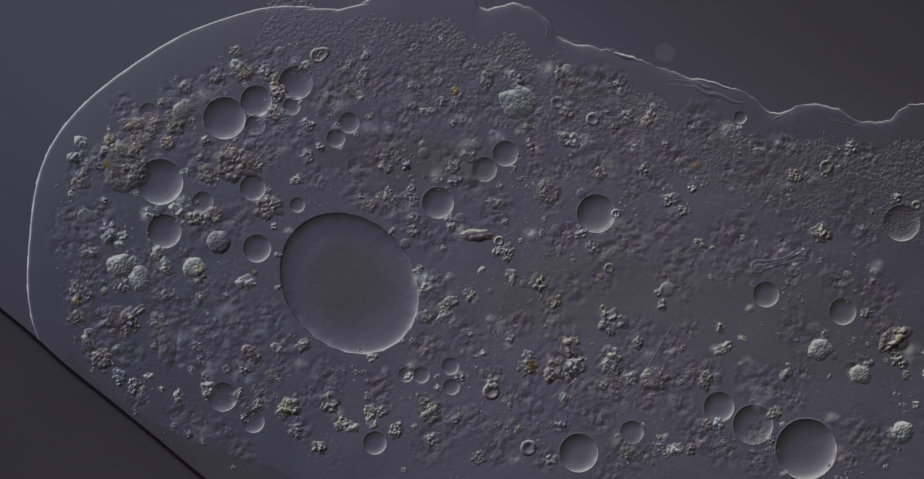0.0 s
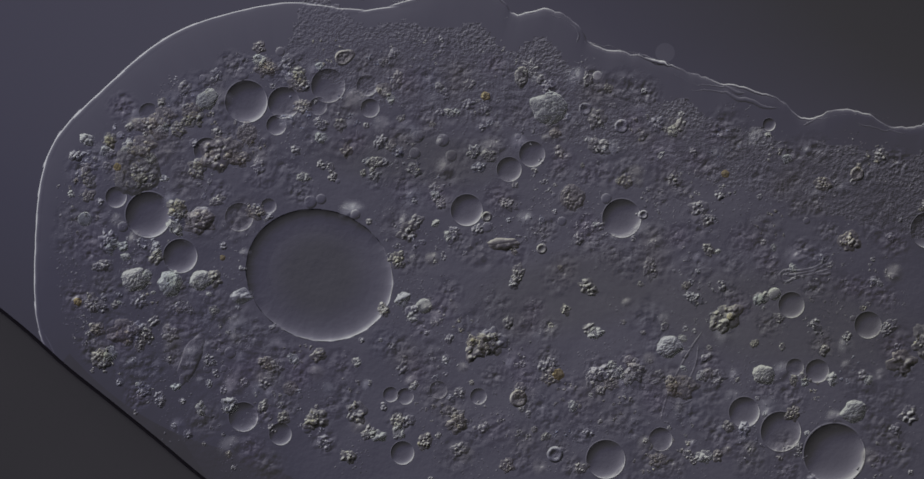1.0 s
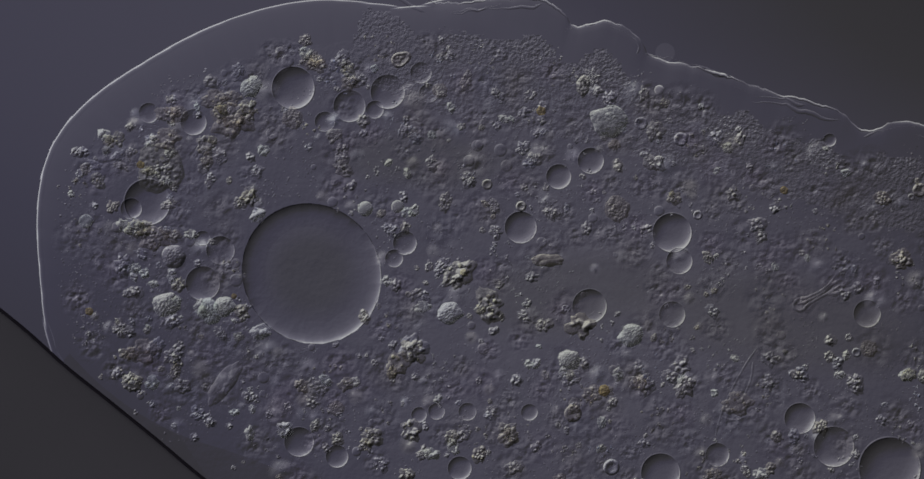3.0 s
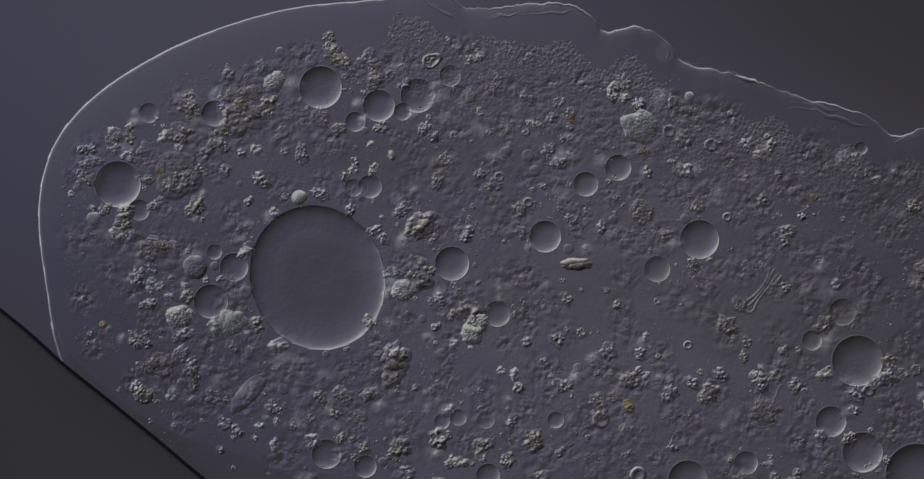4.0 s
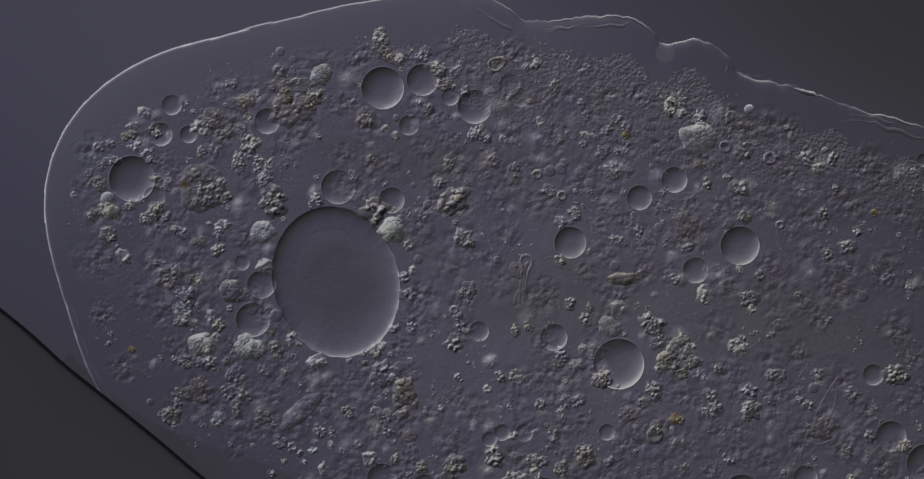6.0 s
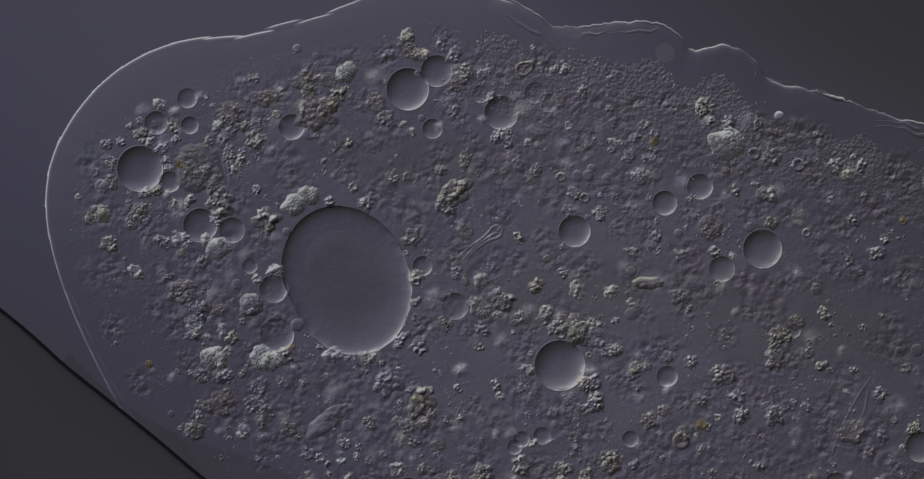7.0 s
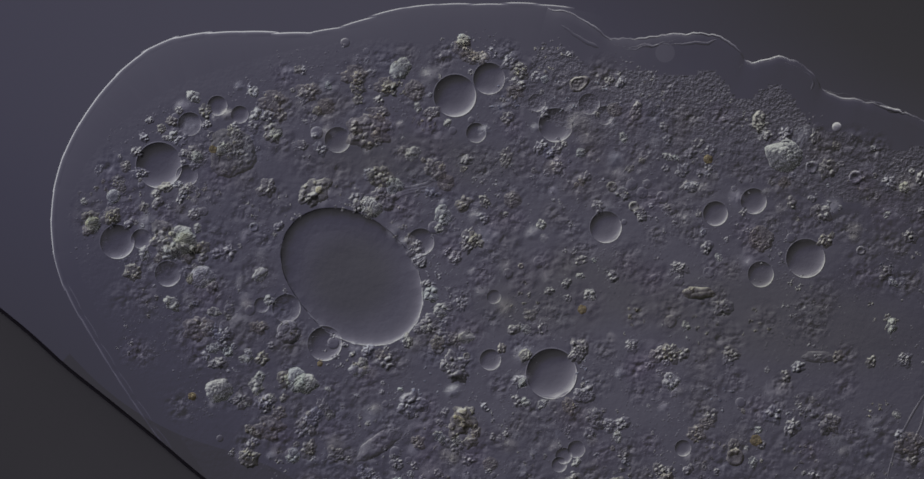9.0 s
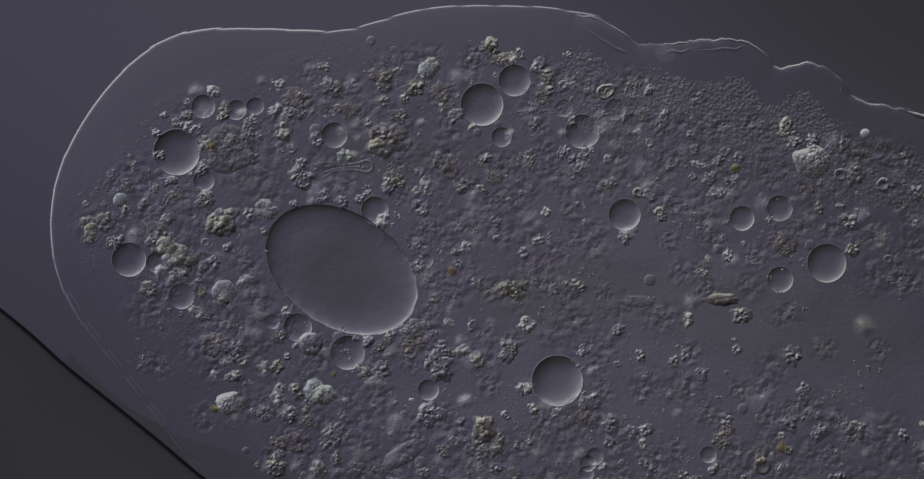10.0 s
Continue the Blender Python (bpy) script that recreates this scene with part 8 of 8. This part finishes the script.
def grainy(x, y):
    """Whether the place lies in the granular part of the cell."""
    return abs(x) < 895 and abs(y) < 595 and GRAIN_MAP[int((y + 604) / 8), int((x + 904) / 8)]


def drift(x, y):
    """Millimetres per second at a place: the mean of the known drift near it."""
    u, v = min(max((x + 1300) / 20, 0), 129.0), min(max((y + 900) / 20, 0), 89.0)
    i, j = int(u), int(v)
    u, v = u - i, v - j
    a, b, c, d = FIELD[j][i], FIELD[j][i + 1], FIELD[j + 1][i], FIELD[j + 1][i + 1]
    w = ((1 - u) * (1 - v), u * (1 - v), (1 - u) * v, u * v)
    return a[0] * w[0] + b[0] * w[1] + c[0] * w[2] + d[0] * w[3], a[1] * w[0] + b[1] * w[1] + c[1] * w[2] + d[1] * w[3]


def carried_from(t, x, y, end):
    """Places every half second or less from t to end, going with the drift."""
    rows, step = [], 0.25 if end > t else -0.25
    while abs(end - t) > 1e-6:
        s = (math.floor(t * 4 + 1.001) / 4 if step > 0 else math.ceil(t * 4 - 1.001) / 4) - t
        v = drift(x, y)
        v = drift(x + v[0] * s / 2, y + v[1] * s / 2)
        t, ox, oy, x, y = t + s, x, y, x + v[0] * s, y + v[1] * s
        if abs(x) > 1200 or abs(y) > 800 or (x < 300 and grainy(ox, oy) and not grainy(x, y)):
            x, y = ox, oy
        rows.append((t, x, y))
    kept = [r for r in rows if abs(r[0] * 2 - round(r[0] * 2)) < 1e-6]
    return kept


def whole(rows):
    """The path carried on with the drift to the clip's start and end."""
    first, last = rows[0], rows[-1]
    before = carried_from(*first, 0.0)[::-1] if first[0] > 0 else []
    if before and len(rows) > 1:
        pace = (rows[1][1] - first[1]) / (rows[1][0] - first[0])
        if pace < -120:   # it comes in with the quick stream from the far end
            before = [(t, min(first[1] - pace * (first[0] - t), 1100), first[2] + (-230 - first[2]) * min(1, (first[0] - t) * 0.7)) for t, _, _ in before]
    after = carried_from(*last, 10.0) if last[0] < 10 else []
    if after and len(rows) > 1:
        (t0, x0, y0), (t1, x1, y1) = rows[-2:]
        u, v = (x1 - x0) / (t1 - t0), (y1 - y0) / (t1 - t0)
        if (x1 > 690 and u > 0) or (y1 < -375 and v < 0):   # it has left with the slow drift of the outer gel
            after = [(t, x1 + u * (t - t1), y1 + v * (t - t1)) for t, _, _ in after]
    return before + list(rows) + after


POOL_AT = [pool(k / 2) for k in range(21)]
LEFT_AT = []   # the front's side margin every half second, from low to high
for k in range(21):
    line = np.array([[np.interp(k / 2, times, shapes[:, j, c]) for c in (0, 1)] for j in range(COUNT)])
    line = line[:int(np.argmin(line[:, 0])) + 6]
    LEFT_AT.append(np.stack([line[:, 0] - 784, np.maximum.accumulate(406.5 - line[:, 1])], 1))


def off_pool(t, x, y, size):
    """The place moved out of the largest vacuole."""
    cx, cy, a, b, tilt, dent = POOL_AT[round(t * 2)]
    dx, dy = x - cx / MM, y - cy / MM
    ox, oy = oval(a / MM + size, b / MM + size, tilt, math.atan2(dy, dx), dent)
    if math.hypot(dx, dy) < math.hypot(ox, oy):
        return cx / MM + ox, cy / MM + oy
    return x, y


def floated(size, rows):
    """A vacuole's whole path; before and after it was followed it stays clear of the largest one."""
    return [r if rows[0][0] <= r[0] <= rows[-1][0] else (r[0], *off_pool(*r, size + 2)) for r in whole(rows)]


def kept_off(rows, size):
    """The path slid round the vacuoles, so that nothing lies across them."""
    out = []
    for t, x, y in rows:
        at = ROUND_AT[round(t * 2)]
        d = np.hypot(x - at[:, 1], y - at[:, 2])
        for k in np.nonzero(d < at[:, 0] * 1.03 + size * 0.9)[0]:
            r, cx, cy = at[k]
            gap, need = max(math.hypot(x - cx, y - cy), 1.0), r * 1.03 + size * 0.9
            if gap < need:
                x, y = cx + (x - cx) * need / gap, cy + (y - cy) * need / gap
        x, y = off_pool(t, x, y, size)
        edge = LEFT_AT[round(t * 2)]
        x = max(x, float(np.interp(y, edge[:, 1], edge[:, 0])) + 38 + size * 0.6)
        out.append((t, x, y))
    return out


ROUND_PATHS = [(r, np.array(floated(r, path))) for r, path in ROUND]
ROUND_AT = [np.array([(r, np.interp(k / 2, q[:, 0], q[:, 1]), np.interp(k / 2, q[:, 0], q[:, 2])) for r, q in ROUND_PATHS]) for k in range(21)]

# ---- the many smaller granules ----
rnd = random.Random(11)


def scatter(count, clear=1.0):
    made = 0
    while made < count:
        x, y, t = rnd.uniform(-700, 810), rnd.uniform(-430, 360), rnd.choice(BEATS)
        if grainy(-60 + (x + 60) * clear, -20 + (y + 20) * clear):
            made += 1
            yield t, x, y


FINE = []
for i in range(5):
    bm = bmesh.new()
    sub = random.Random(90 + i)
    for _ in range(36):
        a, d = sub.uniform(0, 6.283), 33 * math.sqrt(sub.random())
        blob(bm, d * math.cos(a) * MM, d * math.sin(a) * MM, 0.0, sub.choice((0.8, 1.0, 1.3, 1.6, 2.0)) * MM, 0.55, 0.3, 1, sub)
    FINE.append(mesh_of("fine_granules", bm, MOTES))
GRAVEL = []
for i in range(6):
    bm = bmesh.new()
    sub = random.Random(120 + i)
    for _ in range(9):
        a, d, r = sub.uniform(0, 6.283), 30 * math.sqrt(sub.random()), sub.choice((2.4, 3.0, 3.6, 4.5))
        for _ in range(5):
            b, e = sub.uniform(0, 6.283), r * sub.uniform(0.2, 0.9)
            blob(bm, (d * math.cos(a) + e * math.cos(b)) * MM, (d * math.sin(a) + e * math.sin(b)) * MM, 0.0, r * sub.uniform(0.4, 0.65) * MM, 0.7, 0.2, 1, sub)
    GRAVEL.append(mesh_of("coarse_granules", bm, GRIT))
extra = []


MARGIN_X, MARGIN_Y = margin[:, 0] - 784, 406.5 - margin[:, 1]


def in_clear_band(t, x, y):
    """Whether a place lies outside the cell or in the clear band under its wrinkled margin."""
    gx, gy = np.interp(t, [g[0] for g in GEL_PATH], [g[1] for g in GEL_PATH]) - 880, 175 - np.interp(t, [g[0] for g in GEL_PATH], [g[2] for g in GEL_PATH])
    return x - gx > -230 and y - gy > float(np.interp(x - gx, MARGIN_X, MARGIN_Y)) - 48


def crowd(count, reach, cell, most, clear=1.0):
    """Drift paths for a count of small things, nowhere crowded at any moment; reach is each one's size."""
    taken, made, tries = {}, 0, 0
    source = scatter(5 * count, clear)
    while made < count and tries < 5 * count - 1:
        t, x, y = next(source)
        tries += 1
        size = reach()
        rows = kept_off(whole([(t, x, y)]), size)
        cells = [(round(a * 2), int(b // cell), int(c // cell)) for a, b, c in rows if abs(b) < 900 and abs(c) < 500]
        if any(taken.get(k, 0) >= most for k in cells) or any(in_clear_band(*r) for r in rows):
            continue
        for k in cells:
            taken[k] = taken.get(k, 0) + 1
        made += 1
        yield size, rows


for i, (size, rows) in enumerate(crowd(400, lambda: 32, 60, 3, 1.03)):
    ob = tagged(new("fine_granules", FINE[i % 5]), "scattered tiny grey granules in the cytoplasm", "granules", kind="stuff")
    extra.append((ob, rows))
for i, (size, rows) in enumerate(crowd(150, lambda: 24, 60, 1, 1.03)):
    ob = tagged(new("coarse_granules", GRAVEL[i % 6]), "loose glinting grey granules in the cytoplasm", "granules", kind="stuff")
    extra.append((ob, rows))
for i, (size, rows) in enumerate(crowd(380, lambda: rnd.uniform(26, 46), 62, 3, 1.07)):
    ob = tagged(new("cytoplasm_relief", SHAPES["relief"][i % 8]), "soft uneven relief of the drifting cytoplasm", "cytoplasm", kind="stuff")
    ob.scale = (size * MM, size * MM, 19 * MM)
    extra.append((ob, rows))
for i, (size, rows) in enumerate(crowd(430, lambda: rnd.choice((4, 5, 5, 6, 6, 7, 8, 9, 11)), 46, 3)):
    kind = rnd.choices(("grit", "olive", "amber", "disc", "pale", "soft", "ringlet"), (40, 6, 0, 16, 7, 28, 3))[0]
    ob = tagged(clump(kind, min(size, 6) if kind == "amber" else size * (1.9 if kind == "soft" else 1.0), rows), kind="stuff")
    PATHS.pop(), MOVES.pop()
    extra.append((ob, rows))


def eased(rows, size):
    """A followed path as it is, and what comes before and after it kept off the vacuoles."""
    full = whole(rows)
    return [r if rows[0][0] <= r[0] <= rows[-1][0] else kept_off([r], size)[0] for r in full]


def motions():
    for ob, rows in MOVES:
        if len(rows[0]) == 3:
            turn = rnd.uniform(0, 360)
            rows = [(t, pose(x * MM, y * MM, (0.0045 if ob.name.startswith("vacuole") else 0.0012), 0, 0, float(np.interp(t, *TURNS[ob.name])) if ob.name in TURNS else 0 if ob.name.startswith(("membrane", "food_remnant")) else turn)) for t, x, y in (floated(ob.scale[0] / MM, rows) if ob.name.startswith("vacuole") else eased(rows, ob.scale[0] / MM * 0.95))]
        walk(ob, rows)
    for ob, rows in extra:
        turn = rnd.uniform(0, 360)
        walk(ob, [(t, pose(x * MM, y * MM, 0.001, 0, 0, turn)) for t, x, y in rows])


motions()
